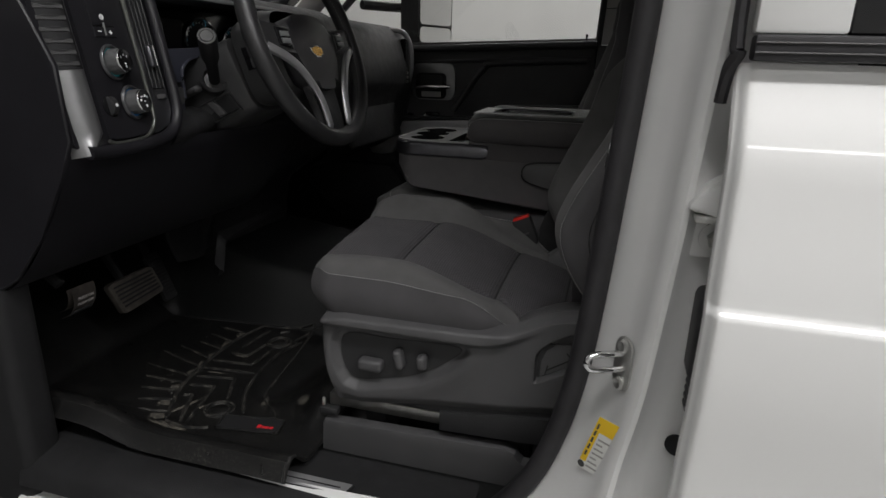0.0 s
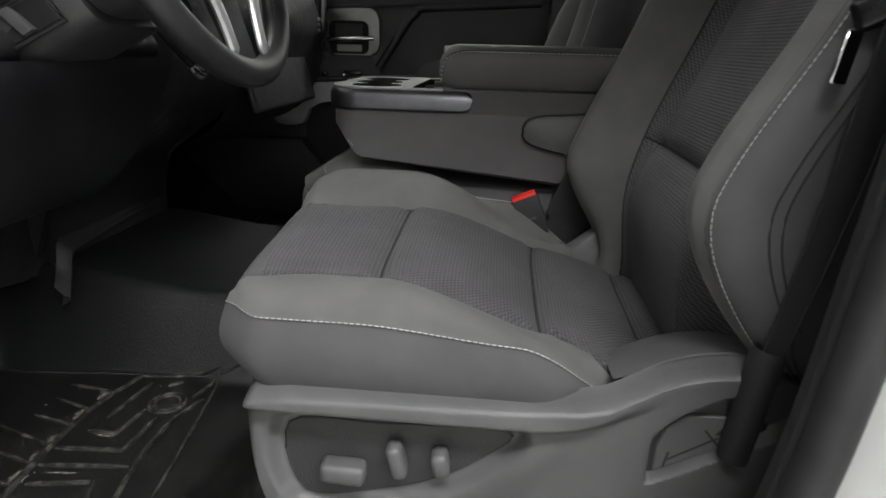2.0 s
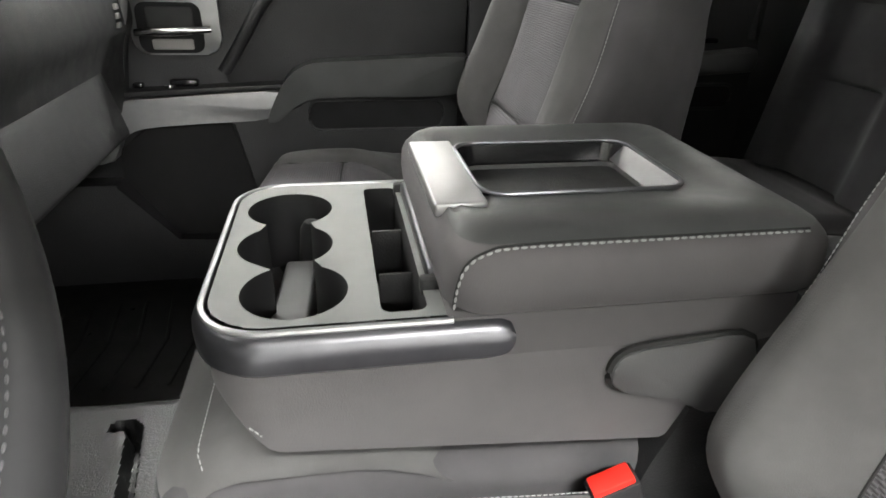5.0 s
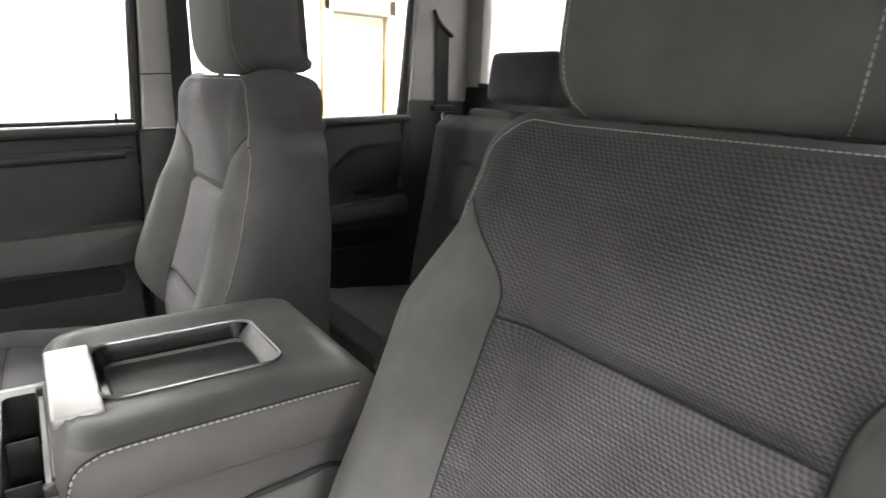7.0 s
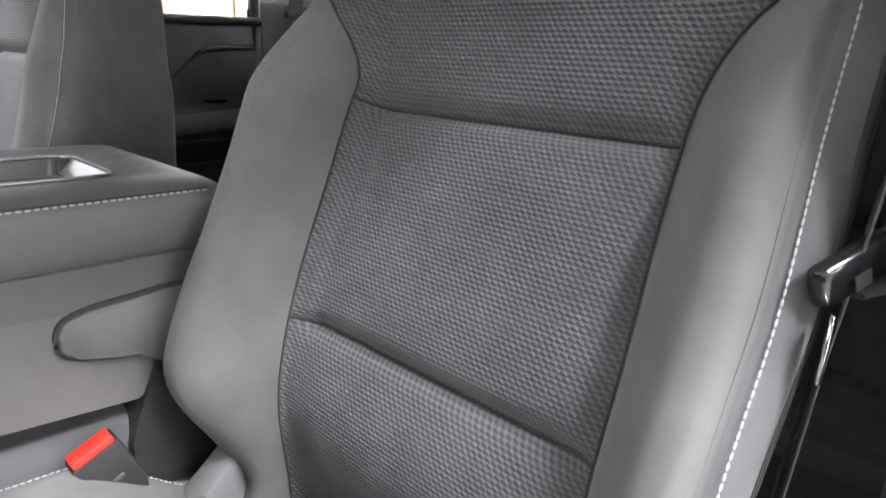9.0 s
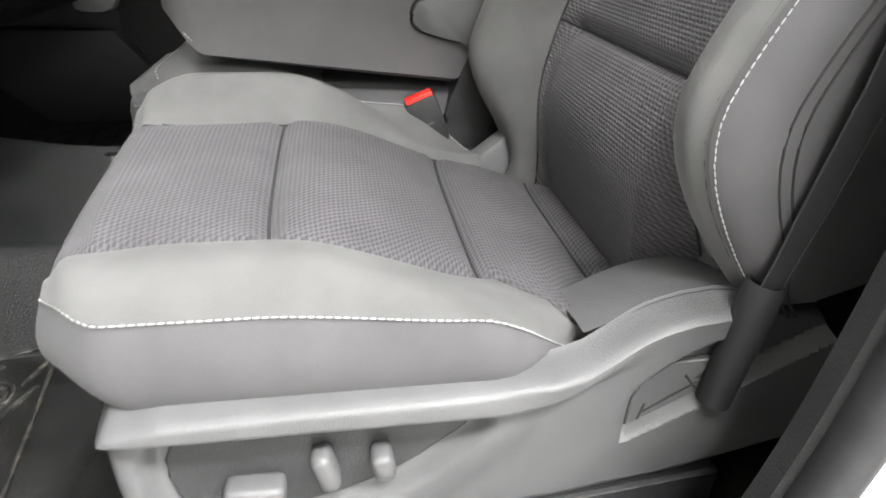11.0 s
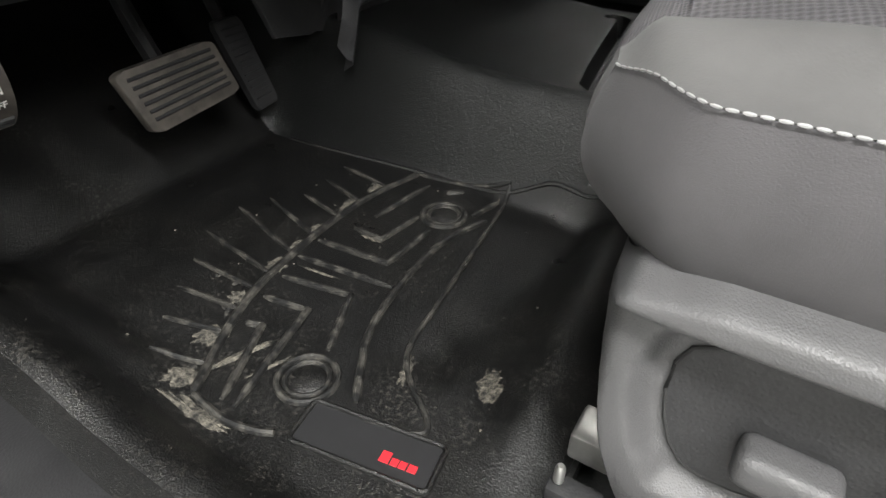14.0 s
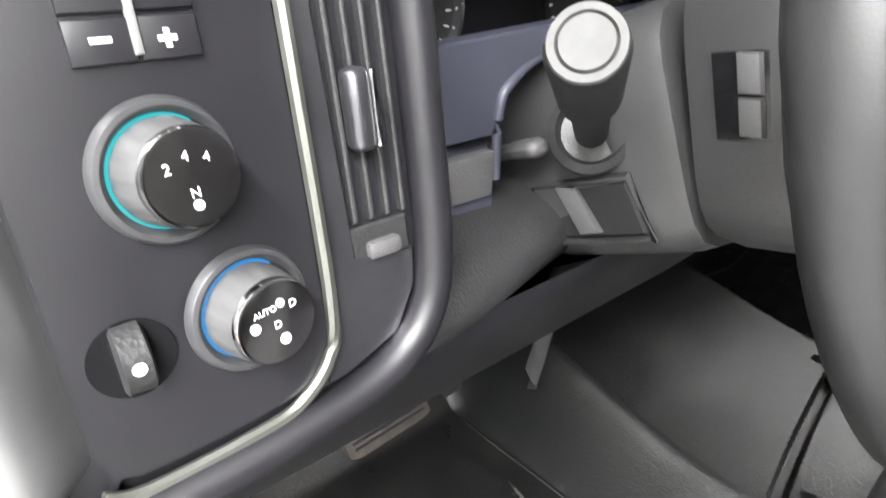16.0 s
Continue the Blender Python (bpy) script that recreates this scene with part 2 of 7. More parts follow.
def setting(name, bm, mat, label, category, smooth=38):
    return tagged(finish(name, bm, mat, smooth), label, category, "", "structure")


def solo(name, bm, mat, label, category, group="", smooth=38):
    return tagged(finish(name, bm, mat, smooth), label, category, group)


def rbox(x0, x1, y0, y1, z0, z1, r=0.004, seg=2, m=None, bm=None):
    """A box with rounded edges, turned by m about its own centre when given."""
    own = bmesh.new()
    c = Vector(((x0 + x1) / 2, (y0 + y1) / 2, (z0 + z1) / 2))
    s = Matrix.Diagonal((abs(x1 - x0), abs(y1 - y0), abs(z1 - z0), 1))
    bmesh.ops.create_cube(own, size=1, matrix=s)
    r = min(r, 0.49 * min(abs(x1 - x0), abs(y1 - y0), abs(z1 - z0)))
    if r > 0:
        bmesh.ops.bevel(own, geom=own.edges[:], offset=r, segments=seg, profile=0.5, affect="EDGES")
    bmesh.ops.transform(own, matrix=Matrix.Translation(c) @ (m or Matrix()), verts=own.verts)
    return joined(bm, own)


def joined(bm, own):
    if bm is None:
        return own
    me = bpy.data.meshes.new("join")
    own.to_mesh(me)
    own.free()
    bm.from_mesh(me)
    bpy.data.meshes.remove(me)
    return bm


def prism(outline, a, b, put, r=0.003, seg=2, bm=None, ends=True):
    """A flat outline given thickness from a to b; put(u, v, w) places a point; rounded rims."""
    own = bmesh.new()
    low = [own.verts.new(put(u, v, a)) for u, v in outline]
    top = [own.verts.new(put(u, v, b)) for u, v in outline]
    n = len(outline)
    own.faces.new(low)
    cap = own.faces.new(top)
    for i in range(n):
        own.faces.new((low[i], low[(i + 1) % n], top[(i + 1) % n], top[i]))
    if r > 0:
        rims = list(cap.edges)
        if ends:
            own.faces.ensure_lookup_table()
            rims += list(own.faces[0].edges)
        bmesh.ops.bevel(own, geom=rims, offset=r, segments=seg, profile=0.5, affect="EDGES", clamp_overlap=True)
    return joined(bm, own)


def put_xz(u, v, w):
    return (u, w, v)


def put_xy(u, v, w):
    return (u, v, w)


def put_yz(u, v, w):
    return (w, u, v)


def curve(points, n=8, closed=False):
    """A smooth line through the points."""
    p = [Vector(q) for q in points]
    out = []
    count = len(p) if closed else len(p) - 1
    for i in range(count):
        if closed:
            a, b, c, d = p[i - 1], p[i], p[(i + 1) % len(p)], p[(i + 2) % len(p)]
        else:
            a, b, c, d = p[max(i - 1, 0)], p[i], p[i + 1], p[min(i + 2, len(p) - 1)]
        for j in range(n):
            t = j / n
            out.append(0.5 * ((2 * b) + (c - a) * t + (2 * a - 5 * b + 4 * c - d) * t * t + (3 * b - a - 3 * c + d) * t**3))
    if not closed:
        out.append(p[-1])
    return out


def tube(points, r, n=8, closed=False, bm=None, flat=1.0, up=(0, 0, 1)):
    """A round (or flattened) bar along a line; r a number or one for each point."""
    own = bmesh.new()
    p = [Vector(q) for q in points]
    rings = []
    for i, c in enumerate(p):
        if closed:
            d = p[(i + 1) % len(p)] - p[i - 1]
        else:
            d = p[min(i + 1, len(p) - 1)] - p[max(i - 1, 0)]
        d.normalize()
        side = d.cross(Vector(up))
        if side.length < 1e-3:
            side = d.cross(Vector((1, 0, 0)))
        side.normalize()
        top = side.cross(d)
        q = r[i] if isinstance(r, (list, tuple)) else r
        rings.append([own.verts.new(c + side * (q * math.cos(2 * math.pi * j / n)) + top * (q * flat * math.sin(2 * math.pi * j / n))) for j in range(n)])
    for i in range(len(rings) if closed else len(rings) - 1):
        a, b = rings[i], rings[(i + 1) % len(rings)]
        for j in range(n):
            own.faces.new((a[j], a[(j + 1) % n], b[(j + 1) % n], b[j]))
    if not closed:
        own.faces.new(rings[0]), own.faces.new(rings[-1])
    return joined(bm, own)


def grid(fn, us, vs, uv=None, bm=None):
    """A sheet of quads fn(u, v), with its own metres as UV when uv is given."""
    own = bmesh.new() if bm is None else bm
    lay = own.loops.layers.uv.verify()
    vv = [[own.verts.new(fn(u, v)) for v in vs] for u in us]
    for i in range(len(us) - 1):
        for j in range(len(vs) - 1):
            f = own.faces.new((vv[i][j], vv[i + 1][j], vv[i + 1][j + 1], vv[i][j + 1]))
            if uv:
                for loop, (a, b) in zip(f.loops, ((i, j), (i + 1, j), (i + 1, j + 1), (i, j + 1))):
                    loop[lay].uv = uv(us[a], vs[b])
    return own


def lathe(profile, at, axis, n=32, bm=None):
    """A turned form: profile of (radius, height) along the axis from the point at."""
    own = bmesh.new()
    z = Vector(axis).normalized()
    x = z.orthogonal().normalized()
    y = z.cross(x)
    rings = []
    for r, h in profile:
        c = Vector(at) + z * h
        rings.append([own.verts.new(c + (x * math.cos(2 * math.pi * j / n) + y * math.sin(2 * math.pi * j / n)) * max(r, 1e-5)) for j in range(n)])
    for a, b in zip(rings, rings[1:]):
        for j in range(n):
            own.faces.new((a[j], a[(j + 1) % n], b[(j + 1) % n], b[j]))
    if profile[0][0] > 2e-5:
        own.faces.new(rings[0])
    if profile[-1][0] > 2e-5:
        own.faces.new(rings[-1])
    return joined(bm, own)


def stitches(points, length=0.0041, gap=0.0010, r=0.00052, up=(0, 0, 1)):
    """A row of short thread stitches along a line."""
    bm = bmesh.new()
    p = [Vector(q) for q in points]
    walked, nxt = 0.0, 0.0
    for a, b in zip(p, p[1:]):
        seg = (b - a).length
        if seg < 1e-6:
            continue
        d = (b - a) / seg
        while nxt < walked + seg:
            c = a + d * (nxt - walked)
            side = d.cross(Vector(up))
            side = side.normalized() if side.length > 1e-3 else Vector((0, 1, 0))
            top = side.cross(d)
            e = c + d * length
            rows = []
            for q, w in ((c, 0.5), (c + d * length * 0.3, 1.0), (c + d * length * 0.7, 1.0), (e, 0.5)):
                rows.append([bm.verts.new(q + side * (r * w * math.cos(k * math.pi / 3) * 1.3) + top * (r * w * math.sin(k * math.pi / 3))) for k in range(6)])
            for s, t in zip(rows, rows[1:]):
                for k in range(6):
                    bm.faces.new((s[k], s[(k + 1) % 6], t[(k + 1) % 6], t[k]))
            nxt += length + gap
        walked += seg
    return bm


def smooth01(x):
    x = min(max(x, 0.0), 1.0)
    return x * x * (3 - 2 * x)


def spread(n, edge=1.6):
    """Steps from 0 to 1 that crowd at both ends."""
    out = []
    for i in range(n + 1):
        t = i / n
        out.append(0.5 * (2 * t) ** edge if t < 0.5 else 1 - 0.5 * (2 - 2 * t) ** edge)
    return out


def rounded(x0, x1, y0, y1, r, n=6):
    """The outline of a rectangle with round corners."""
    out = []
    for cx, cy, a in ((x1 - r, y1 - r, 0), (x0 + r, y1 - r, 90), (x0 + r, y0 + r, 180), (x1 - r, y0 + r, 270)):
        for i in range(n + 1):
            w = radians(a + 90 * i / n)
            out.append((cx + r * math.cos(w), cy + r * math.sin(w)))
    return out


def plate(outer, holes, z, put, bm=None):
    """A flat sheet with holes."""
    own = bmesh.new()
    edges = []
    for loop in (outer, *holes):
        vs = [own.verts.new(put(u, v, z)) for u, v in loop]
        edges += [own.edges.new((vs[i], vs[(i + 1) % len(vs)])) for i in range(len(vs))]
    bmesh.ops.triangle_fill(own, use_beauty=True, edges=edges)
    return joined(bm, own)


def wall(loop, z0, z1, put, bm=None, shrink=1.0):
    """The walls of a well along an outline, with its floor at z1."""
    own = bmesh.new()
    cu, cv = sum(p[0] for p in loop) / len(loop), sum(p[1] for p in loop) / len(loop)
    a = [own.verts.new(put(u, v, z0)) for u, v in loop]
    b = [own.verts.new(put(cu + (u - cu) * shrink, cv + (v - cv) * shrink, z1)) for u, v in loop]
    for i in range(len(a)):
        own.faces.new((a[i], a[(i + 1) % len(a)], b[(i + 1) % len(a)], b[i]))
    own.faces.new(b)
    return joined(bm, own)


def writing(name, text, size, m, mat, parent, label="", thick=0.0003):
    data = bpy.data.curves.new(name, "FONT")
    data.body, data.size, data.extrude, data.align_x, data.align_y = text, size, thick, "CENTER", "CENTER"
    data.materials.append(mat)
    ob = new(name, data)
    ob.matrix_basis = m
    ob.parent = parent
    if parent.type == "EMPTY":
        ob.matrix_parent_inverse = Matrix.Translation(-parent.location)
    return tagged(ob, label)

# ---- front seats ----
S1, S2, S3 = 0.203, 0.410, 0.597


def back_edge(s, side=-1):
    """Half width of the backrest at the height s along it."""
    if side > 0 and s < 0.535:
        return 0.232 - 0.014 * smooth01((s - 0.3) / 0.23) - 0.030 * max(1 - s / 0.14, 0) ** 2 - 0.004 * (1 - smooth01((s - 0.40) / 0.14))
    if s < 0.14:
        return 0.232 - 0.030 * (1 - s / 0.14) ** 2
    if s > 0.535:
        return 0.150 + math.sqrt(max(0.066**2 - (s - 0.533) ** 2, 0.0))
    return 0.232 - 0.014 * smooth01((s - 0.3) / 0.23) + (0.014 * math.exp(-(((s - 0.36) / 0.11) ** 2)) if side < 0 else 0.0)


def back_insert(s, side=-1):
    if side > 0:
        return min(back_insert(s) + 0.020 * (1 - smooth01((s - 0.10) / 0.28)), back_edge(s, side))
    if s < S2:
        return 0.134 + 0.012 * smooth01(s / 0.3)
    t = (s - S2) / 0.108
    return min(0.146 + 0.085 * t**2.6, back_edge(s))


def back_front(o, s, inner):
    """How far the padding stands out in front of the backrest's plane; inner is the height of the inboard bolster."""
    a = abs(o)
    if o < 0:
        body = 1 - 0.88 * smooth01((s - 0.385) / 0.165)
        wing = (smooth01((a - 0.120) / 0.065) - 0.40 * smooth01((a - 0.200) / 0.040)) * inner
    else:
        body = 1 - 0.75 * smooth01((s - 0.36) / 0.175)
        wing = smooth01((a - 0.140) / 0.065) * (0.046 + 0.012 * math.exp(-(((s - 0.24) / 0.10) ** 2)))
    d = wing * body + 0.010 * math.exp(-(((s - 0.17) / 0.10) ** 2)) - 0.002
    if o < 0:
        d -= 0.095 * smooth01((a - 0.13) / 0.05) * (1 - smooth01((s - 0.015) / 0.140)) ** 1.5
    else:
        d -= 0.075 * smooth01((a - 0.125) / 0.06) * (max(0.205 - s, 0.0) / 0.1) ** 2
    d -= 0.058 * (1 - smooth01((a - 0.11) / 0.06)) * (1 - smooth01((s + 0.02) / 0.17)) ** 1.2
    if s > 0.42:
        d += 0.036 * ((s - 0.42) / 0.175) ** 1.3
    return d - 0.008 * smooth01((s - 0.56) / 0.037)


def seat(cy, out, driver, fore, lean=20.0, lift=0.0, inner=0.090):
    """A front bucket seat; out is the side of its door (-1 or 1)."""

    up = Vector((math.sin(radians(lean)), 0, math.cos(radians(lean))))
    fwd = Vector((-up.z, 0, up.x))
    nod = radians(20.0 - lean)

    def at_back(o, s, d):
        return Vector((0.385 - fore, cy + out * o, 0.30 + lift)) + up * s + fwd * d

    words = "charcoal cloth front seat with light stitching and " + ("power switches" if driver else "a headrest")
    root = thing("front_seat", words, "car seat", (0.22 - fore, cy, 0.05), "front seats")
    groove = lambda e, deep, wide: -deep * math.exp(-((e / wide) ** 2))
    dip = lambda s: 0.012 * (1 - 0.75 * smooth01((s - 0.43) / 0.07))
    us, vs = spread(26), spread(22)
    back = part("backrest", grid(lambda u, v: at_back(-0.18 + 0.36 * u, 0.05 + 0.48 * v, -0.06), [0, 0.5, 1], [0, 0.5, 1]), CLOTH_SIDE, root)

    def insert(s0, s1, name, rows):
        def fn(u, v):
            s = s0 + (s1 - s0) * v
            w, wo = back_insert(s), back_insert(s, 1)
            o = -w + (w + wo) * u
            e = min(min(v, 1 - v) * (s1 - s0), min(u, 1 - u) * 2 * w)
            d = back_front(o, s, inner) + groove(e, dip(s), 0.008) + 0.005 * smooth01(e / 0.05)
            return at_back(o, s, d)

        part(name, grid(fn, spread(34), spread(rows), lambda u, v: ((2 * u - 1) * back_insert(s0 + (s1 - s0) * v), s0 + (s1 - s0) * v)), WOVEN, back, "woven charcoal cloth panel")
        if s0 > 0:
            line = [fn(i / 30, 0.0) + fwd * 0.0012 for i in range(31)]
            part("seam", tube(line, 0.0014, 6), SEAM, back)

    insert(0.0, S1, "lower_insert", 22)
    insert(S1, S2, "middle_insert", 22)
    insert(S2, S3, "upper_insert", 26)
    top = S2 + 0.104

    for side in (-1, 1):

        def bolster(u, v, side=side):
            base = -0.005 if side < 0 else 0.056 + 0.034 * smooth01(u / 0.9)
            s = base + (top - base) * v
            w, e1 = back_insert(max(s, 0), side), back_edge(max(s, 0), side)
            o = w + max(e1 - w, 0.0) * u
            e = u * (e1 - w)
            d = back_front(side * o, s, inner) + groove(e, dip(s), 0.008) - 0.010 * smooth01((u - 0.8) / 0.2) * min((e1 - w) / 0.05, 1)
            return at_back(side * o, s, d)

        part("bolster", grid(bolster, us, [i / 44 for i in range(45)]), CLOTH, back, "plain charcoal cloth bolster")
        part("seam", tube([bolster(0.0, i / 44) + fwd * 0.0012 for i in range(45)], 0.0012, 6), SEAM, back)

    rim = []
    n = 60
    for side in (1, -1):
        line = []
        for i in range(n + 1):
            base = -0.005 if side < 0 else 0.090
            s = base + (S3 - base) * (1 - (1 - i / n) ** 1.5)
            o = back_edge(max(s, 0), side)
            d = back_front(side * o, s, inner) - 0.010 * min(max(o - back_insert(max(s, 0), side), 0) / 0.05, 1)
            line.append((side * o, s, d + groove(max(o - back_insert(max(s, 0), side), 0), dip(s), 0.008)))
        rim += line if side > 0 else [q for q in reversed(line)]
    mid = len(rim) // 2
    a, b = rim[mid - 1], rim[mid]
    across = [(a[0] + (b[0] - a[0]) * t / 14, a[1], back_front(a[0] + (b[0] - a[0]) * t / 14, S3, inner) - dip(S3)) for t in range(1, 14)]
    rim = rim[:mid] + across + rim[mid:]
    rear_x = 0.672 - fore - 0.25 * nod
    cover = bmesh.new()
    prev = None
    normals = []
    for i, (o, s, d) in enumerate(rim):
        p, q = rim[max(i - 1, 0)], rim[min(i + 1, len(rim) - 1)]
        t = Vector((q[0] - p[0], q[1] - p[1]))
        t = t.normalized() if t.length > 1e-6 else Vector((0, 1))
        normals.append((t.y, -t.x))
    for frac, bulge in ((0, 0), (0.02, 0.006), (0.08, 0.011), (0.2, 0.010), (0.45, -0.004), (0.72, -0.022), (0.93, -0.040), (1.0, -0.060)):
        ring = []
        for (o, s, d), (nx, ny) in zip(rim, normals):
            side_out = bulge + 0.013 * smooth01((s - 0.06) / 0.42) * abs(nx) * math.sin(math.pi * frac**0.55)
            boxy = 0.0 if driver or o > 0 else smooth01((s - 0.38) / 0.12)
            side_out = side_out if bulge > 0 else side_out - 0.75 * boxy * bulge
            side_out += (0.018 + 0.050 * boxy) * abs(nx * ny) * smooth01(frac / 0.45) * smooth01((s - 0.45) / 0.08)
            p = at_back(o + nx * side_out, s + ny * side_out, d)
            ring.append(cover.verts.new((p.x + (rear_x - 0.06 * smooth01((s - 0.35) / 0.25) * 0.5 - p.x) * frac, p.y, p.z)))
        if prev:
            for i in range(len(ring) - 1):
                cover.faces.new((prev[i], prev[i + 1], ring[i + 1], ring[i]))
        prev = ring
    cover.faces.new(prev)
    part("back_cover", cover, CLOTH_SIDE, back, "smooth charcoal cloth side cover")
    line = [at_back(o + nx * 0.005, s + ny * 0.005, d - 0.0015) + fwd * 0.001 for (o, s, d), (nx, ny) in zip(rim, normals)]
    line = [p + Vector((0, out * math.copysign(0.0012, r[0]) if r[1] < 0.58 else 0, 0)) for p, r in zip(line, rim)]
    part("stitching", stitches(line[1:-4], up=fwd), THREAD, back, "light gray contrast stitching")
    part("seam", tube([at_back(o - nx * 0.0035, s - ny * 0.0035, d + 0.0002) for (o, s, d), (nx, ny) in zip(rim, normals) if o > 0 and s < 0.47][1:], 0.0011, 6), SEAM, back)
    for frac in (0.150, 0.185):
        fold = []
        for (o, s, d), (nx, ny) in zip(rim, normals):
            if o > 0 and s < 0.50:
                side_out = 0.0106 + 0.013 * smooth01((s - 0.06) / 0.42) * abs(nx) * math.sin(math.pi * frac**0.55)
                p = at_back(o + nx * side_out, s + ny * side_out, d)
                fold.append((p.x + (rear_x - 0.03 * smooth01((s - 0.35) / 0.25) - p.x) * frac, p.y, p.z))
        part("side_fold", tube(fold[2:], 0.0009, 6), SEAM, back)
    for side in (-1, 1):
        p = at_back(side * (0.231 if side < 0 else 0.226), 0.500, back_front(0.218, 0.5, inner) - 0.010)
        seam = [Vector((p.x + (rear_x - 0.01 - p.x) * t, p.y - out * side * 0.036 * smooth01((t - 0.2) / 0.8), p.z + 0.004 * t)) for t in (0, 0.2, 0.4, 0.6, 0.8, 1.0)]
        part("side_seam", tube(seam, 0.0012, 6), SEAM, back)

    seam = [at_back(o, s, d) + Vector((0, out * 0.004, 0)) for o, s, d in ((0.238, 0.40, -0.005), (0.242, 0.30, -0.012), (0.243, 0.21, -0.022), (0.241, 0.15, -0.032), (0.236, 0.105, -0.058), (0.228, 0.085, -0.090))]
    for gap in (0.0, 0.006):
        part("side_seam", tube([p + Vector((gap, 0, 0)) for p in curve(seam, 6)], 0.0011, 6), SEAM, back)

    # headrest
    def at_head(o, h, d):
        x, z = 0.176 + 0.10 * h - d, 0.582 + h
        return Vector((0.385 - fore + x * math.cos(nod) - z * math.sin(nod), cy + out * (o - 0.018), 0.30 + lift + z * math.cos(nod) + x * math.sin(nod)))

    def head(u, v):
        w = -1 + 2 * u
        h = 0.249 * v
        half = 0.146 - 0.007 * abs(2 * v - 1) ** 3 - 0.010 * abs(2 * v - 1) ** 9
        return at_head(w * half, h, 0.010 * (1 - w * w) - 0.016 * smooth01((abs(w) - 0.75) / 0.25) ** 1.4 - 0.030 * abs(2 * v - 1) ** 6)

    pad = part("headrest", grid(head, spread(24), spread(18), lambda u, v: (0.3 * u, 0.249 * v)), CLOTH, root, "charcoal cloth headrest with contrast stitching")
    loop = [(u, 0.0) for u in spread(24)] + [(1.0, v) for v in spread(18)[1:]] + [(u, 1.0) for u in reversed(spread(24)[:-1])] + [(0.0, v) for v in reversed(spread(18)[1:-1])]
    shell = bmesh.new()
    prev = None
    for deep, shrink in ((0, 1.0), (0.006, 1.014), (0.035, 1.02), (0.072, 0.985), (0.092, 0.92), (0.100, 0.82)):
        ring = []
        for u, v in loop:
            c = head(u, v)
            mid_h = at_head(0, 0.1245, 0)
            ring.append(shell.verts.new(Vector((c.x + deep, mid_h.y + (c.y - mid_h.y) * shrink, mid_h.z + (c.z - mid_h.z) * shrink))))
        if prev:
            for i in range(len(ring)):
                shell.faces.new((prev[i], prev[(i + 1) % len(ring)], ring[(i + 1) % len(ring)], ring[i]))
        prev = ring
    shell.faces.new(prev)
    part("headrest_shell", shell, CLOTH_SIDE, pad)
    for u in (0.07, 0.93):
        part("stitching", stitches([head(u, v / 24) + Vector((-0.0012, 0, 0)) for v in range(25)], up=(1, 0, 0)), THREAD, pad, "light gray contrast stitching")
    for o in (-0.07, 0.07):
        part("headrest_post", lathe([(0.006, -0.06), (0.006, 0.05)], (0.598 - fore - 0.56 * math.sin(nod), cy + o, 0.86 + lift), (0.1 - math.sin(nod), 0, 1), 12), DARK, root, "dark steel post")

    # cushion
    def rise(x):
        return 0.392 - 0.006 * smooth01((0.02 - x) / 0.05) - 0.062 * smooth01((x - 0.13) / 0.20) - 0.03 * smooth01((x - 0.30) / 0.16)

    def out_edge(x):
        return 0.170 - 0.044 * smooth01((x - 0.18) / 0.13) + 0.076 * smooth01((x - 0.300) / 0.05)

    def in_edge(x):
        return -(0.116 + 0.040 * smooth01((x - 0.05) / 0.22) - 0.02 * smooth01((x - 0.33) / 0.12))

    def top_z(x, o):
        a = abs(o)
        if o > 0:
            return rise(x) + 0.010 * smooth01((a - 0.14) / 0.05) * smooth01((x + 0.02) / 0.10) - 0.016 * smooth01((a - 0.21) / 0.05)
        lift_in = 0.036 - 0.048 * smooth01((x - 0.11) / 0.20)
        return rise(x) + lift_in * smooth01((a - abs(in_edge(x)) - 0.004) / 0.05) * smooth01((x + 0.035) / 0.09) - 0.022 * smooth01((a - 0.18) / 0.05)

    def nose(x, o):
        """Rounds the front of the cushion: runs down for x below 0.03."""
        curl = 0.02 * (abs(o) / 0.23) ** 4
        return x + curl - fore - 0.036 * min(max((0.20 - o) / 0.40, 0.0), 1.0) * (1 - smooth01(x / 0.2)) - 0.008 * (1 - smooth01(x / 0.1))

    def cushion_panel(name, x0, x1, rows, rounded_front=False):
        def fn(u, v):
            x = x0 + (x1 - x0) * v
            o = in_edge(x) + (out_edge(x) - in_edge(x)) * u
            e = min(v, 1 - v) * (x1 - x0) if not rounded_front else (1 - v) * (x1 - x0)
            e = min(e, min(u, 1 - u) * 0.27)
            z = top_z(x, o) + groove(e, 0.010, 0.007) + 0.005 * smooth01(e / 0.045)
            return Vector((nose(x, o), cy + out * o, z))

        part(name, grid(fn, spread(30), spread(rows), lambda u, v: (-0.14 + 0.28 * u, x0 + (x1 - x0) * v)), WOVEN, pad2, "woven charcoal cloth panel")
        if not rounded_front:
            part("seam", tube([fn(i / 30, 0.0) + Vector((0, 0, 0.0012)) for i in range(31)], 0.0014, 6), SEAM, pad2)

    pad2 = part("cushion", rbox(0.03 - fore, 0.45 - fore, cy - 0.2, cy + 0.2, 0.20, 0.29, 0.02), CLOTH_SIDE, root)

    part("cushion_core", rbox(0.012 - fore, 0.13 - fore, cy - 0.185, cy + 0.185, 0.285, 0.352, 0.015), CLOTH_SIDE, root)

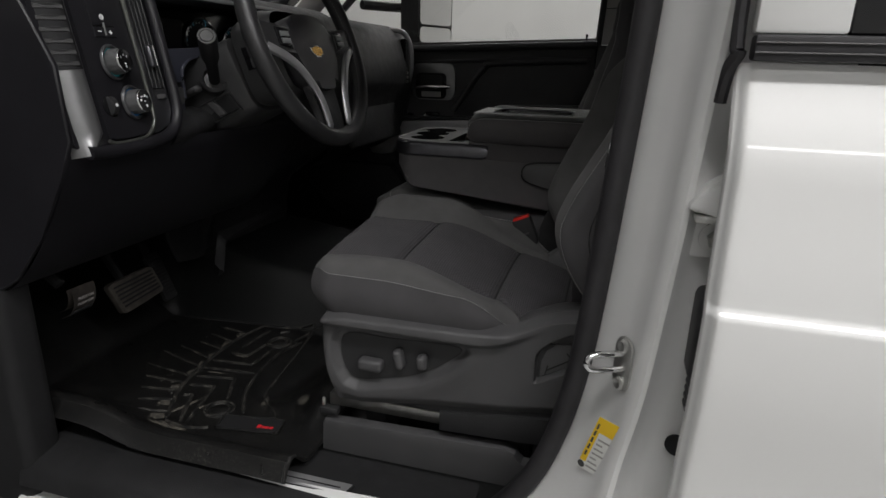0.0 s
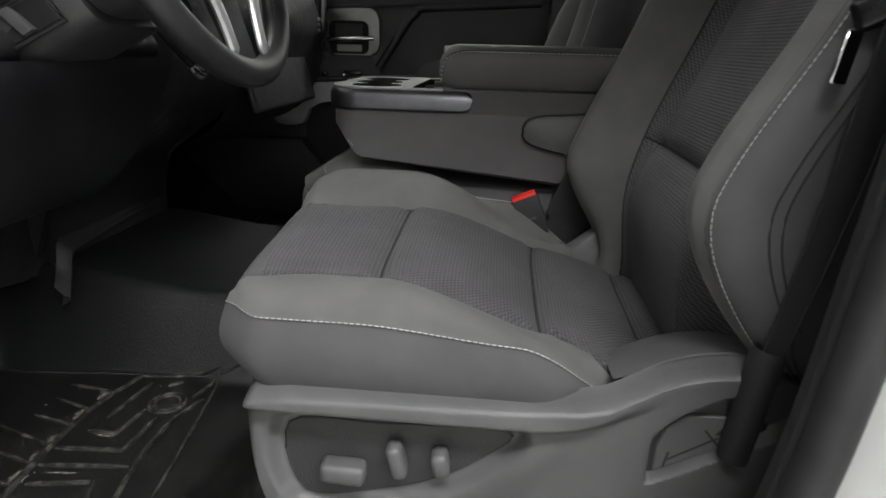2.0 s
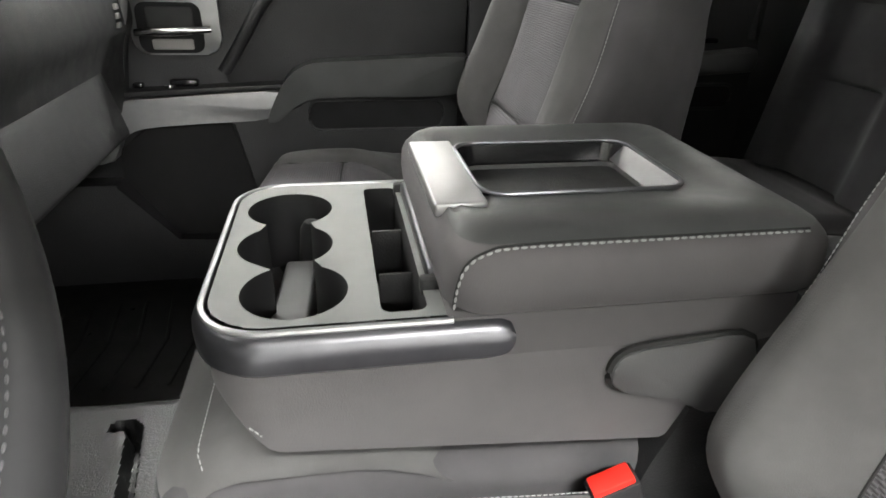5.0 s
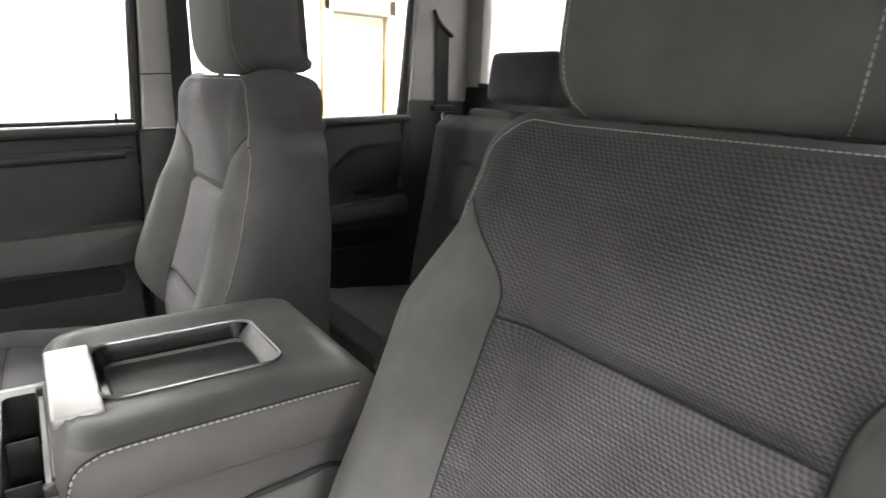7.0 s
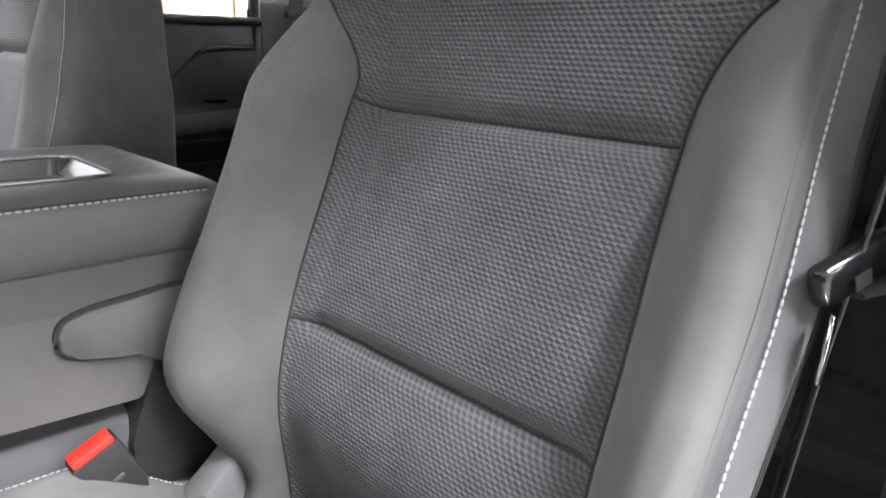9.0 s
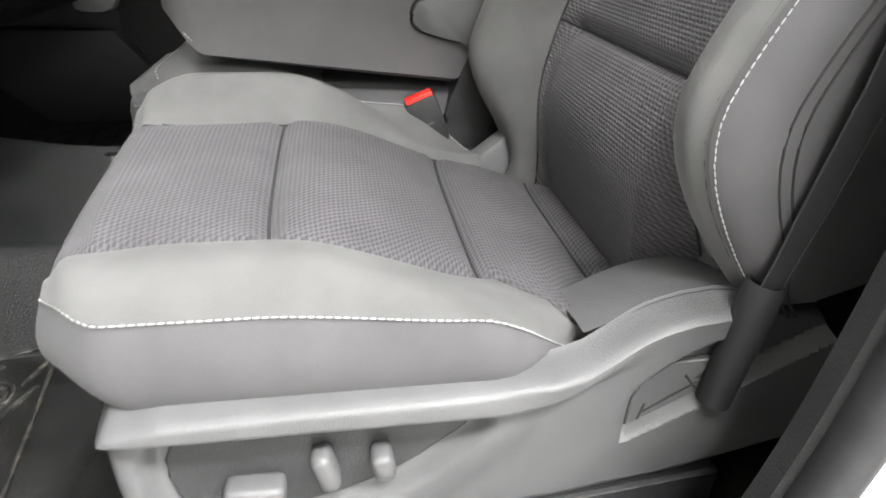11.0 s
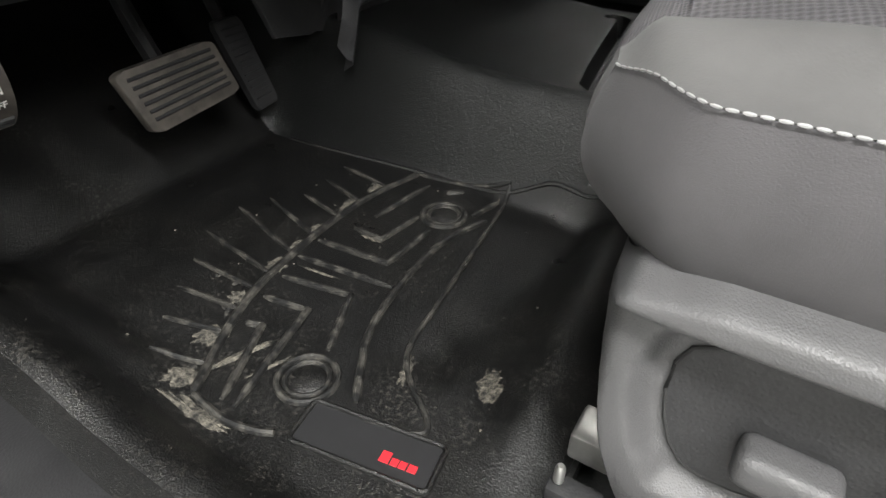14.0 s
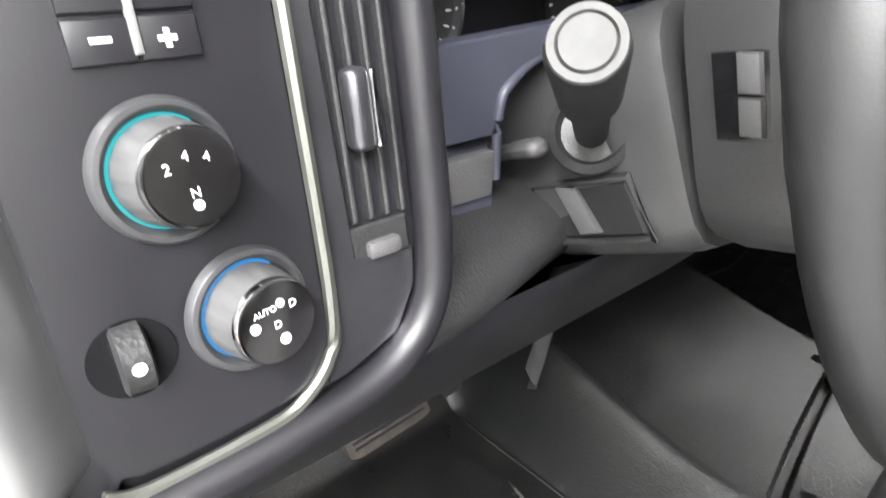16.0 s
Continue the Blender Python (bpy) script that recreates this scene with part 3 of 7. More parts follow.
    def front_roll(u, v):
        """The woven panel curls down over the front edge."""
        o = in_edge(0.0) + (out_edge(0.0) - in_edge(0.0)) * u
        ang = v * math.pi * 0.55
        x, z = 0.022 - 0.030 * math.sin(ang), top_z(0.022, o) - 0.030 * (1 - math.cos(ang))
        e = min(u, 1 - u) * 0.27
        if v > 0.8:
            z -= (v - 0.8) / 0.2 * 0.055
        return Vector((nose(x, o), cy + out * o, z + groove(e, 0.004, 0.006)))

    part("front_roll", grid(front_roll, spread(24), [i / 14 for i in range(15)], lambda u, v: (-0.14 + 0.28 * u, 0.022 - v * 0.1)), WOVEN, pad2, "woven charcoal cloth panel")
    cushion_panel("front_insert", 0.022, 0.128, 16, True)
    cushion_panel("middle_insert", 0.128, 0.292, 20)
    cushion_panel("rear_insert", 0.292, 0.408, 18)
    cushion_panel("rear_roll", 0.408, 0.480, 10)

    for side in (-1, 1):
        edge = out_edge if side > 0 else in_edge

        def stitch_z(x):
            return 0.390 - 0.012 * smooth01((x - 0.10) / 0.15) - 0.072 * smooth01((x - 0.235) / 0.13)

        def bolster_top(u, v, side=side, edge=edge, stitch_z=stitch_z):
            x = -0.004 + 0.356 * v**1.5
            if side > 0:
                lim = 0.250 - 0.050 * (1 - smooth01((x + 0.014) / 0.042)) - 0.050 * smooth01((x - 0.25) / 0.11)
            else:
                lim = 0.225 - 0.020 * smooth01((0.05 - x) / 0.06) - 0.012 * smooth01((x - 0.3) / 0.07)
            a0 = abs(edge(x))
            a = a0 + max(lim - a0, 0.0) * u
            z = top_z(x, side * a) + groove((a - a0), 0.010, 0.007) * (0.25 + 0.75 * smooth01((x - 0.01) / 0.06))
            z += (stitch_z(x) - z) * smooth01((u - 0.35) / 0.65) ** 1.3
            z += 0.006 * math.sin(math.pi * u) * smooth01((lim - a0) / 0.06)
            z -= 0.014 * smooth01((0.012 - x) / 0.016) * (1 - 0.5 * u)
            return Vector((nose(x, side * a), cy + out * side * a, z))

        part("bolster", grid(bolster_top, spread(20), [i / 40 for i in range(41)]), CLOTH, pad2, "plain charcoal cloth bolster")

        def bolster_side(u, v, side=side, top=bolster_top):
            p = top(1.0, u)
            low = 0.298 + 0.024 * u
            z = p.z + (low - p.z) * v
            swell = 0.010 * math.sin(math.pi * min(v * 1.1, 1)) * (1 - 0.6 * u) - 0.016 * v * (1 - u)
            bow = 0.010 * math.sin(math.pi * v) - 0.014 * v**3
            return Vector((p.x - bow * (1 - u), p.y + out * side * swell, z - 0.0005))

        part("side_panel", grid(bolster_side, [i / 30 for i in range(31)], [i / 10 for i in range(11)]), CLOTH_SIDE, pad2, "charcoal cloth side panel")

        def nose_side(u, v, side=side, top=bolster_top):
            """The front face below the bolster's nose."""
            p = top(u, 0.0)
            z = p.z + (0.298 - p.z) * v
            swell = 0.010 * math.sin(math.pi * min(v * 1.1, 1)) - 0.016 * v
            return Vector((p.x - (0.0085 + 0.004 * (1 - u)) * math.sin(math.pi * v) + 0.014 * v**3, p.y + out * side * (swell + 0.0006) * u, z))

        part("nose_panel", grid(nose_side, [i / 10 for i in range(11)], [i / 8 for i in range(9)]), CLOTH_SIDE, pad2, "charcoal cloth front panel")
        line = [bolster_top(1.0, i / 60) + Vector((0, out * side * 0.0016, 0.0004)) for i in range(61)]
        part("stitching", stitches(line, up=(0, 1, 0)), THREAD, pad2, "light gray contrast stitching")
        part("seam", tube([bolster_top(0.0, i / 60) + Vector((0, 0, 0.001)) for i in range(12, 59)], 0.0011, 6), SEAM, pad2)

    # side trim towards the door: a relief over its outline
    oy = cy + out * 0.224

    def put(u, v, w):
        return (u - fore, oy + out * w, v)

    upper = ((0.020, 0.304), (0.036, 0.322), (0.070, 0.328), (0.320, 0.333), (0.345, 0.336), (0.365, 0.344), (0.385, 0.354), (0.402, 0.361), (0.420, 0.366), (0.445, 0.369), (0.480, 0.365), (0.535, 0.350))
    lower = ((0.020, 0.296), (0.037, 0.200), (0.054, 0.152), (0.090, 0.145), (0.230, 0.164), (0.340, 0.174), (0.440, 0.190), (0.535, 0.215))

    def along(pts, x):
        for (x0, z0), (x1, z1) in zip(pts, pts[1:]):
            if x <= x1:
                return z0 + (z1 - z0) * (x - x0) / (x1 - x0)
        return pts[-1][1]

    ring = [(p.x, p.y) for p in curve([(a, b, 0) for a, b in ((0.060, 0.283), (0.150, 0.288), (0.266, 0.291), (0.244, 0.258), (0.203, 0.230), (0.150, 0.212), (0.073, 0.202))], 4, True)]

    def outside(x, z):
        """Distance outside the switch recess; negative inside."""
        best, inside = 9.0, False
        for (x0, z0), (x1, z1) in zip(ring, ring[1:] + ring[:1]):
            ex, ez = x1 - x0, z1 - z0
            t = min(max(((x - x0) * ex + (z - z0) * ez) / (ex * ex + ez * ez + 1e-12), 0), 1)
            best = min(best, math.hypot(x - x0 - ex * t, z - z0 - ez * t))
            if (z0 > z) != (z1 > z) and x < (x1 - x0) * (z - z0) / (z1 - z0) + x0:
                inside = not inside
        return -best if inside else best

    def relief(u, v):
        x = 0.020 + 0.515 * u
        zt, zb = along(upper, x), along(lower, x)
        z = zb + (zt - zb) * v
        w = 0.018
        if driver:
            e = outside(x, z)
            w = 0.010 + 0.014 * smooth01(e / 0.014) - 0.004 * smooth01((e - 0.02) / 0.03)
        ledge = 0.308 + 0.035 * smooth01((x - 0.30) / 0.12)
        w += 0.016 * smooth01((z - ledge + 0.012) / 0.014) * (1 - smooth01((x - 0.31) / 0.09))
        w -= 0.030 * smooth01((z - zt + 0.012) / 0.012) ** 2
        w -= 0.014 * smooth01((zb + 0.030 - z) / 0.026) * smooth01((x - 0.04) / 0.05)
        w -= 0.020 * (1 - smooth01((z - zb) / 0.012)) ** 2 + 0.022 * (1 - smooth01((x - 0.018) / 0.020)) ** 2
        pocket = smooth01((x - 0.381 - 0.026 * (max(z - 0.288, 0) / 0.036) ** 2) / 0.006) * smooth01((z - 0.248 - 0.563 * (x - 0.382)) / 0.006) * smooth01((0.320 + 0.72 * (x - 0.381) - z) / 0.006)
        return Vector(put(x, z, w - (0.015 * pocket if driver else 0)))

    trim = part("side_trim", grid(relief, [i / 165 for i in range(166)], [i / 90 for i in range(91)]), PLASTIC, root, "grained dark gray plastic side trim")
    def flange(u, v):
        """The trim's top turns in under the backrest."""
        x = 0.350 + 0.185 * u
        return Vector(put(x, along(upper, x) - 0.001 - 0.012 * v**1.5, -0.006 - 0.070 * v))

    part("trim_flange", grid(flange, [i / 24 for i in range(25)], [i / 8 for i in range(9)]), PLASTIC, trim)
    part("trim_core", rbox(0.045 - fore, 0.48 - fore, oy - 0.008, oy + 0.004, 0.16, 0.315, 0.004), DARK, root)
    if driver:
        panel = [(0.064, 0.279), (0.150, 0.285), (0.262, 0.287), (0.240, 0.258), (0.200, 0.232), (0.150, 0.215), (0.076, 0.206)]
        dense = [(p.x, p.y) for p in curve([(a, b, 0) for a, b in panel], 5, True)]
        rim_line = [put(u, v, 0.0112) for u, v in dense]
        part("switch_panel", prism(dense, 0.0, 0.0118, put, 0.0010, 1), DARK, trim, "smooth dark switch panel")
        part("panel_gap", tube(rim_line, 0.0010, 6, True), SEAM, trim)
        for name, (u0, u1, v0, v1), tilt in (("seat_switch", (0.094, 0.136, 0.221, 0.241), 2), ("seat_switch", (0.157, 0.172, 0.232, 0.266), -14), ("seat_switch", (0.196, 0.212, 0.238, 0.262), -10)):
            v0, v1 = v0 + 0.006, v1 + 0.006
            c = put((u0 + u1) / 2, (v0 + v1) / 2, 0.020)
            h = (u1 - u0) / 2
            part(name, rbox(c[0] - h, c[0] + h, c[1] - 0.011, c[1] + 0.011, v0, v1, 0.006, 3, pose(0, 0, 0, 0, tilt, 0)), PLASTIC, trim, "rounded gray seat adjuster switch")
        part("slot_flap", prism([(0.390, 0.258), (0.462, 0.298), (0.454, 0.318), (0.412, 0.317), (0.396, 0.304), (0.390, 0.285)], 0.0, 0.0105, put, 0.001, 1), PLASTIC, trim, "flap in the belt slot")
        for line in ([(0.400, 0.271), (0.439, 0.297)], [(0.401, 0.279), (0.398, 0.264)], [(0.428, 0.304), (0.441, 0.289)]):
            part("slot_cut", tube([put(u, v, 0.0106) for u, v in line], 0.0011, 6), SEAM, trim)
        part("slot_cut", prism([(0.436, 0.300), (0.462, 0.300), (0.456, 0.316), (0.446, 0.312)], 0.009, 0.0110, put, 0.0003, 1), SEAM, trim)
        lower = [(0.232, 0.166), (0.232, 0.130), (0.485, 0.140), (0.485, 0.196)]
        part("lower_trim", prism(lower, -0.004, 0.014, put, 0.003, 2), DARK, root)
    for x in (0.10, 0.36):
        part("seat_leg", rbox(x - 0.02 - fore, x + 0.02 - fore, cy - 0.19, cy + 0.19, 0.045, 0.21, 0.006), MATTE, root)
    for o in (-0.18, 0.18):
        part("seat_rail", rbox(0.012 - fore, 0.46 - fore, cy + o - 0.016, cy + o + 0.016, 0.112, 0.136, 0.003), ZINC, root, "bare zinc steel seat rail")
    base = [(0.016, 0.045), (0.018, 0.100), (0.022, 0.108), (0.345, 0.118), (0.362, 0.112), (0.372, 0.090), (0.470, 0.098), (0.476, 0.045)]
    part("base_cover", prism([(u - fore, v) for u, v in base], cy + out * 0.215, cy + out * 0.238, put_xz, 0.004, 2), PLASTIC, root, "gray plastic seat base cover")
    inner = [(0.05, 0.30), (0.45, 0.30), (0.47, 0.12), (0.06, 0.12)]
    part("inner_trim", prism([(u - fore, v) for u, v in inner], cy - out * 0.205, cy - out * 0.222, put_xz, 0.004, 2), DARK, root)
    if driver:
        part("rail_end", rbox(0.012, 0.046, oy - 0.012, oy + 0.004, 0.118, 0.130, 0.002), DARK, root, "dark steel rail end")
        part("rail_bolt", lathe([(0.0035, 0), (0.0035, 0.012), (0.002, 0.015)], (0.018, oy - 0.004, 0.132), (0, 0, 1), 10), ZINC, root)
    return root


seat(-0.425, -1, True, 0.0)
seat(0.468, 1, False, 0.048, 13.5, 0.012, 0.034)

# ---- middle seat, folded console and buckles ----
middle = thing("middle_seat", "charcoal cloth middle seat cushion under the folded console", "car seat", (0.2, -0.03, 0.2))


def mid_top(u, v):
    x, y = -0.086 + 0.48 * v, -0.165 + 0.27 * u
    e = min(u, 1 - u) * 0.27
    curl = 0.05 * (1 - smooth01(v / 0.12))
    return Vector((x + 0.010 * (1 - smooth01(e / 0.03)), y, 0.418 - 0.6 * curl - 0.020 * (1 - smooth01(e / 0.035)) - 0.085 * smooth01((v - 0.3) / 0.5)))


mid_pad = part("cushion", grid(mid_top, spread(20), spread(24)), CLOTH, middle)
part("cushion_base", rbox(-0.089, 0.40, -0.168, 0.108, 0.20, 0.386, 0.028, 4), CLOTH_SIDE, middle)
part("stitching", stitches([mid_top(0.06 + 0.88 * i / 30, 0.075) + Vector((0, 0, 0.0012)) for i in range(31)]), THREAD, mid_pad, "light gray contrast stitching")
part("backrest_shell", rbox(0.40, 0.50, -0.175, 0.115, 0.25, 0.50, 0.03, 3, pose(0, 0, 0, 0, 18, 0)), DARK, middle, "dark plastic folding bracket")

CY0, CY1 = -0.176, 0.116
MIDY = (CY0 + CY1) / 2
console = thing("centre_console", "fold-down centre console armrest with cup holders and padded lid", "console", (0.2, MIDY, 0.40))


def console_outline(x0, x1, inset, r=0.055):
    """Plan of the console: round front corners, square rear."""
    y0, y1 = CY0 + inset, CY1 - inset
    knee = [0.335] if x1 > 0.38 and inset < 0.003 else []
    out = [(k, y0) for k in knee] + [(x1, y0), (x1, y1)] + [(k, y1) for k in knee]
    for cx, cy, a in ((x0 + r, y1 - r, 90), (x0 + r, y0 + r, 180)):
        out += [(cx + r * math.cos(radians(a + 9 * i)), cy + r * math.sin(radians(a + 9 * i))) for i in range(11)]
    return out


def slab(x0, x1, inset, z0, z1, r=0.055, open_top=False):
    """A console layer between two heights, each a function of x."""
    bm = bmesh.new()
    loop = console_outline(x0, x1, inset, r)
    levels = [[bm.verts.new((x, y, z0(x) + (z1(x) - z0(x)) * t)) for x, y in loop] for t in (0, 0.06, 0.5, 0.94, 1)]
    for a, b in zip(levels, levels[1:]):
        for i in range(len(loop)):
            bm.faces.new((a[i], a[(i + 1) % len(loop)], b[(i + 1) % len(loop)], b[i]))
    bm.faces.new(levels[0])
    if not open_top:
        bm.faces.new(levels[-1])
    for k, q in ((0, 0.012), (4, 0.003)):
        cx, cy = (x0 + x1) / 2, MIDY
        for v in levels[k]:
            v.co.x += q * (1 if v.co.x < cx else -1) * (1 if abs(v.co.x - cx) > (x1 - x0) * 0.4 else 0)
            v.co.y += q * (1 if v.co.y < cy else -1)
    return bm


def under(x):
    return 0.432 - 0.10 * max(x, 0) + 0.62 * max(x - 0.335, 0) + 0.05 * smooth01((0.02 - x) / 0.05)


part("body", slab(-0.030, 0.425, 0.002, under, lambda x: 0.508, 0.05, True), CONSOLEC, console, "charcoal cloth console body")
part("body_top", slab(0.146, 0.428, 0.004, lambda x: 0.490, lambda x: 0.5455, 0.008), CONSOLEC, console)
part("stitching", stitches([(0.0 + 0.33 * i / 20, CY0 + 0.004, under(0.33 * i / 20) + 0.010) for i in range(21)], up=(0, 1, 0)), THREAD, console, "light gray contrast stitching")


def band(x, r, inset):
    """The line of the bright trim: along one side, round the front and back along the other."""
    y0, y1 = CY0 + inset, CY1 - inset
    x0 = -0.034 + inset
    line = [(x, y0), (x - 0.002, y0), (x - 0.005, y0), (x - 0.010, y0), (x - 0.016, y0), (x - 0.08, y0)]
    line += [(x0 + r + r * math.cos(radians(a)), y0 + r + r * math.sin(radians(a))) for a in range(270, 179, -9)]
    line += [(x0 + r + r * math.cos(radians(a)), y1 - r + r * math.sin(radians(a))) for a in range(180, 89, -9)]
    return line + [(x - 0.08, y1), (x - 0.016, y1), (x - 0.010, y1), (x - 0.005, y1), (x - 0.002, y1), (x, y1)]


strip = bmesh.new()
rows = []
for x, y in band(0.196, 0.052, 0.0):
    nx, ny = 0.0, (-1 if y < MIDY else 1)
    edge_x = 1.0 if x < 0.19 else 0.0
    ring = [(0.0, 0.508), (0.003, 0.511), (0.004, 0.522), (0.003, 0.533), (-0.001, 0.538), (-0.006, 0.541)]
    cx, cy = 0.06, MIDY
    d = Vector((x - cx if x < 0.02 else 0.0, y - cy, 0))
    d = Vector((-1, 0, 0)) if (x < -0.033) else (d.normalized() if x < 0.018 else Vector((0, ny, 0)))
    rows.append([strip.verts.new((x + d.x * q, y + d.y * q, 0.527 + (z - 0.527) * (0.25 + 0.75 * math.sqrt(max(1 - (1 - min((0.196 - x) / 0.016, 1)) ** 2, 0))))) for q, z in ring])
for a, b in zip(rows, rows[1:]):
    for i in range(len(a) - 1):
        strip.faces.new((a[i], b[i], b[i + 1], a[i + 1]))
part("trim_band", strip, SMOKE, console, "smoked chrome trim band")
rim_line = [(x, y, 0.541) for x, y in band(0.150, 0.050, 0.004)]
part("bright_rim", tube(rim_line, 0.0026, 8), SILVER, console, "bright satin rim")


def cups():
    """The joined outline of three round cup wells in a row."""
    centres, r = [(0.026, 0.042), (0.026, -0.038), (0.037, -0.118)], 0.0405
    out = []
    for k, (cx, cy) in enumerate(centres):
        a0, a1 = {0: (-60, 90), 1: (-52, 52), 2: (-90, 60)}[k]
        out.append([(cx + r * math.cos(radians(a)), cy + r * math.sin(radians(a))) for a in [a1 + (a0 - a1) * i / 14 for i in range(15)]])
    left = []
    for k in (2, 1, 0):
        cx, cy = centres[k]
        a0, a1 = {2: (-90, -240), 1: (-128, -232), 0: (-120, -270)}[k]
        left.append([(cx + r * math.cos(radians(a)), cy + r * math.sin(radians(a))) for a in [a0 + (a1 - a0) * i / 14 for i in range(15)]])
    loop = [p for arc in out for p in arc] + [p for arc in left for p in arc]
    clean = []
    for p in loop:
        if not clean or (p[0] - clean[-1][0]) ** 2 + (p[1] - clean[-1][1]) ** 2 > 1e-6:
            clean.append(p)
    return clean[:-1] if (clean[0][0] - clean[-1][0]) ** 2 + (clean[0][1] - clean[-1][1]) ** 2 < 1e-6 else clean


well = cups()
slot = rounded(0.100, 0.134, -0.158, 0.090, 0.008, 4)
TZ = 0.5425
top_plan = [(x, y) for x, y in band(0.162, 0.046, 0.009)]
part("tray_top", plate(top_plan, [well, slot], TZ, put_xy), TRAYP, console, "satin gray cup holder tray", smooth=0)
# wells and dividers are darker than the tray: shade of their depth in the colour
part("cup_well", wall(well, TZ, TZ - 0.078, put_xy, shrink=0.93), MATTE, console, "cup well, blackened for the shade of its depth")
part("coin_slot", wall(slot, TZ, TZ - 0.065, put_xy, shrink=0.95), MATTE, console, "storage slot, blackened for the shade of its depth")
for y in (-0.092, -0.008):
    part("divider", rbox(0.103, 0.131, y - 0.0015, y + 0.0015, TZ - 0.06, TZ - 0.005, 0.001), DARK, console)
part("cup_insert", rbox(0.014, 0.046, -0.140, 0.026, TZ - 0.080, TZ - 0.044, 0.004, 3, pose(0, 0, 0, -4, 0, -3)), INSERTP, console, "loose gray divider in the cup well")
part("cup_peg", lathe([(0.012, 0), (0.012, 0.052), (0.008, 0.060), (0, 0.062)], (0.040, 0.046, TZ - 0.076), (0.1, 0, 1), 20), MATTE, console)
part("hinge_bar", rbox(0.139, 0.150, -0.118, 0.078, TZ - 0.004, TZ + 0.012, 0.004, 3), SMOKE, console)
for y in (-0.125, 0.082):
    part("hinge_lug", rbox(0.132, 0.152, y - 0.006, y + 0.006, TZ - 0.006, TZ + 0.009, 0.003), DARK, console)

# padded lid
LX0, LX1, LY0, LY1 = 0.144, 0.446, CY0 - 0.006, CY1 + 0.006

levels = ((0.006, 0.546), (0.0, 0.552), (-0.002, 0.568), (-0.001, 0.584), (0.002, 0.592), (0.009, 0.600), (0.022, 0.6045))
lid = bmesh.new()
prev = None
for inset, z in levels:
    plan = rounded(LX0 + inset, LX1 - inset, LY0 + inset, LY1 - inset, max(0.03 - inset * 0.4, 0.012), 8)
    ring = [lid.verts.new((x, y, z)) for x, y in plan]
    if prev:
        for i in range(len(ring)):
            lid.faces.new((prev[i], prev[(i + 1) % len(ring)], ring[(i + 1) % len(ring)], ring[i]))
    prev = ring
lid_part = part("lid", lid, CONSOLEC, console, "padded charcoal vinyl lid with stitched edge", 50)
TX0, TX1, TY0, TY1 = 0.186, 0.366, -0.096, 0.042
recess = rounded(TX0, TX1, TY0, TY1, 0.022, 8)
cushion_top = bmesh.new()
outer = rounded(LX0 + 0.009, LX1 - 0.009, LY0 + 0.009, LY1 - 0.009, 0.0264, 8)
inner = rounded(TX0, TX1, TY0, TY1, 0.022, 8)
dense_out, dense_in = [], []
for i in range(len(outer)):
    a, b, c, e = outer[i], outer[(i + 1) % len(outer)], inner[i], inner[(i + 1) % len(inner)]
    steps = 16 if math.hypot(a[0] - b[0], a[1] - b[1]) > 0.03 else 1
    for j in range(steps):
        dense_out.append((a[0] + (b[0] - a[0]) * j / steps, a[1] + (b[1] - a[1]) * j / steps))
        dense_in.append((c[0] + (e[0] - c[0]) * j / steps, c[1] + (e[1] - c[1]) * j / steps))
outer, inner = dense_out, dense_in
prev = None
for t, z in ((0, 0.600), (0.08, 0.6035), (0.2, 0.6072), (0.35, 0.6090), (0.5, 0.6088), (0.65, 0.6070), (0.8, 0.6048), (0.92, 0.6040), (1.0, 0.6035)):
    ring = []
    for (x0, y0), (x1, y1) in zip(outer, inner):
        x, y = x0 + (x1 - x0) * t, y0 + (y1 - y0) * t
        drop = 0.0055 * (1 - smooth01((x - TX0 + 0.004) / 0.016)) * (1 - smooth01((abs(y - MIDY) - 0.085) / 0.02)) * (1 if t > 0.1 else 0)
        ring.append(cushion_top.verts.new((x, y, z - drop)))
    if prev:
        for i in range(len(ring)):
            cushion_top.faces.new((prev[i], prev[(i + 1) % len(ring)], ring[(i + 1) % len(ring)], ring[i]))
    prev = ring
part("lid_cushion", cushion_top, VINYL, lid_part, smooth=60)
part("lid_recess", wall(recess, 0.6045, 0.581, put_xy, shrink=0.93), BLACK, lid_part, "dark recessed phone tray")
part("recess_rim", tube([(x, y, 0.6050) for x, y in recess], 0.0022, 8, True), SMOKE, lid_part, "bright rim")
part("recess_plate", wall(rounded(TX0 + 0.012, TX1 - 0.012, TY0 + 0.012, TY1 - 0.012, 0.012), 0.586, 0.582, put_xy, shrink=0.97), DARK, lid_part)
part("recess_end", prism([(TX1 - 0.016, 0.588), (TX1 - 0.001, 0.6042), (TX1 - 0.001, 0.590), (TX1 - 0.006, 0.584)], TY0 + 0.012, TY1 - 0.012, put_xz, 0.001, 1), BEZEL, lid_part, "satin sloping recess end")
part("lid_plate", prism(rounded(LX0 + 0.0005, TX0 + 0.001, TY0 - 0.016, TY1 + 0.010, 0.003, 3), 0.5945, 0.6058, put_xy, 0.0022, 3), PLATE, lid_part, "satin silver front plate")
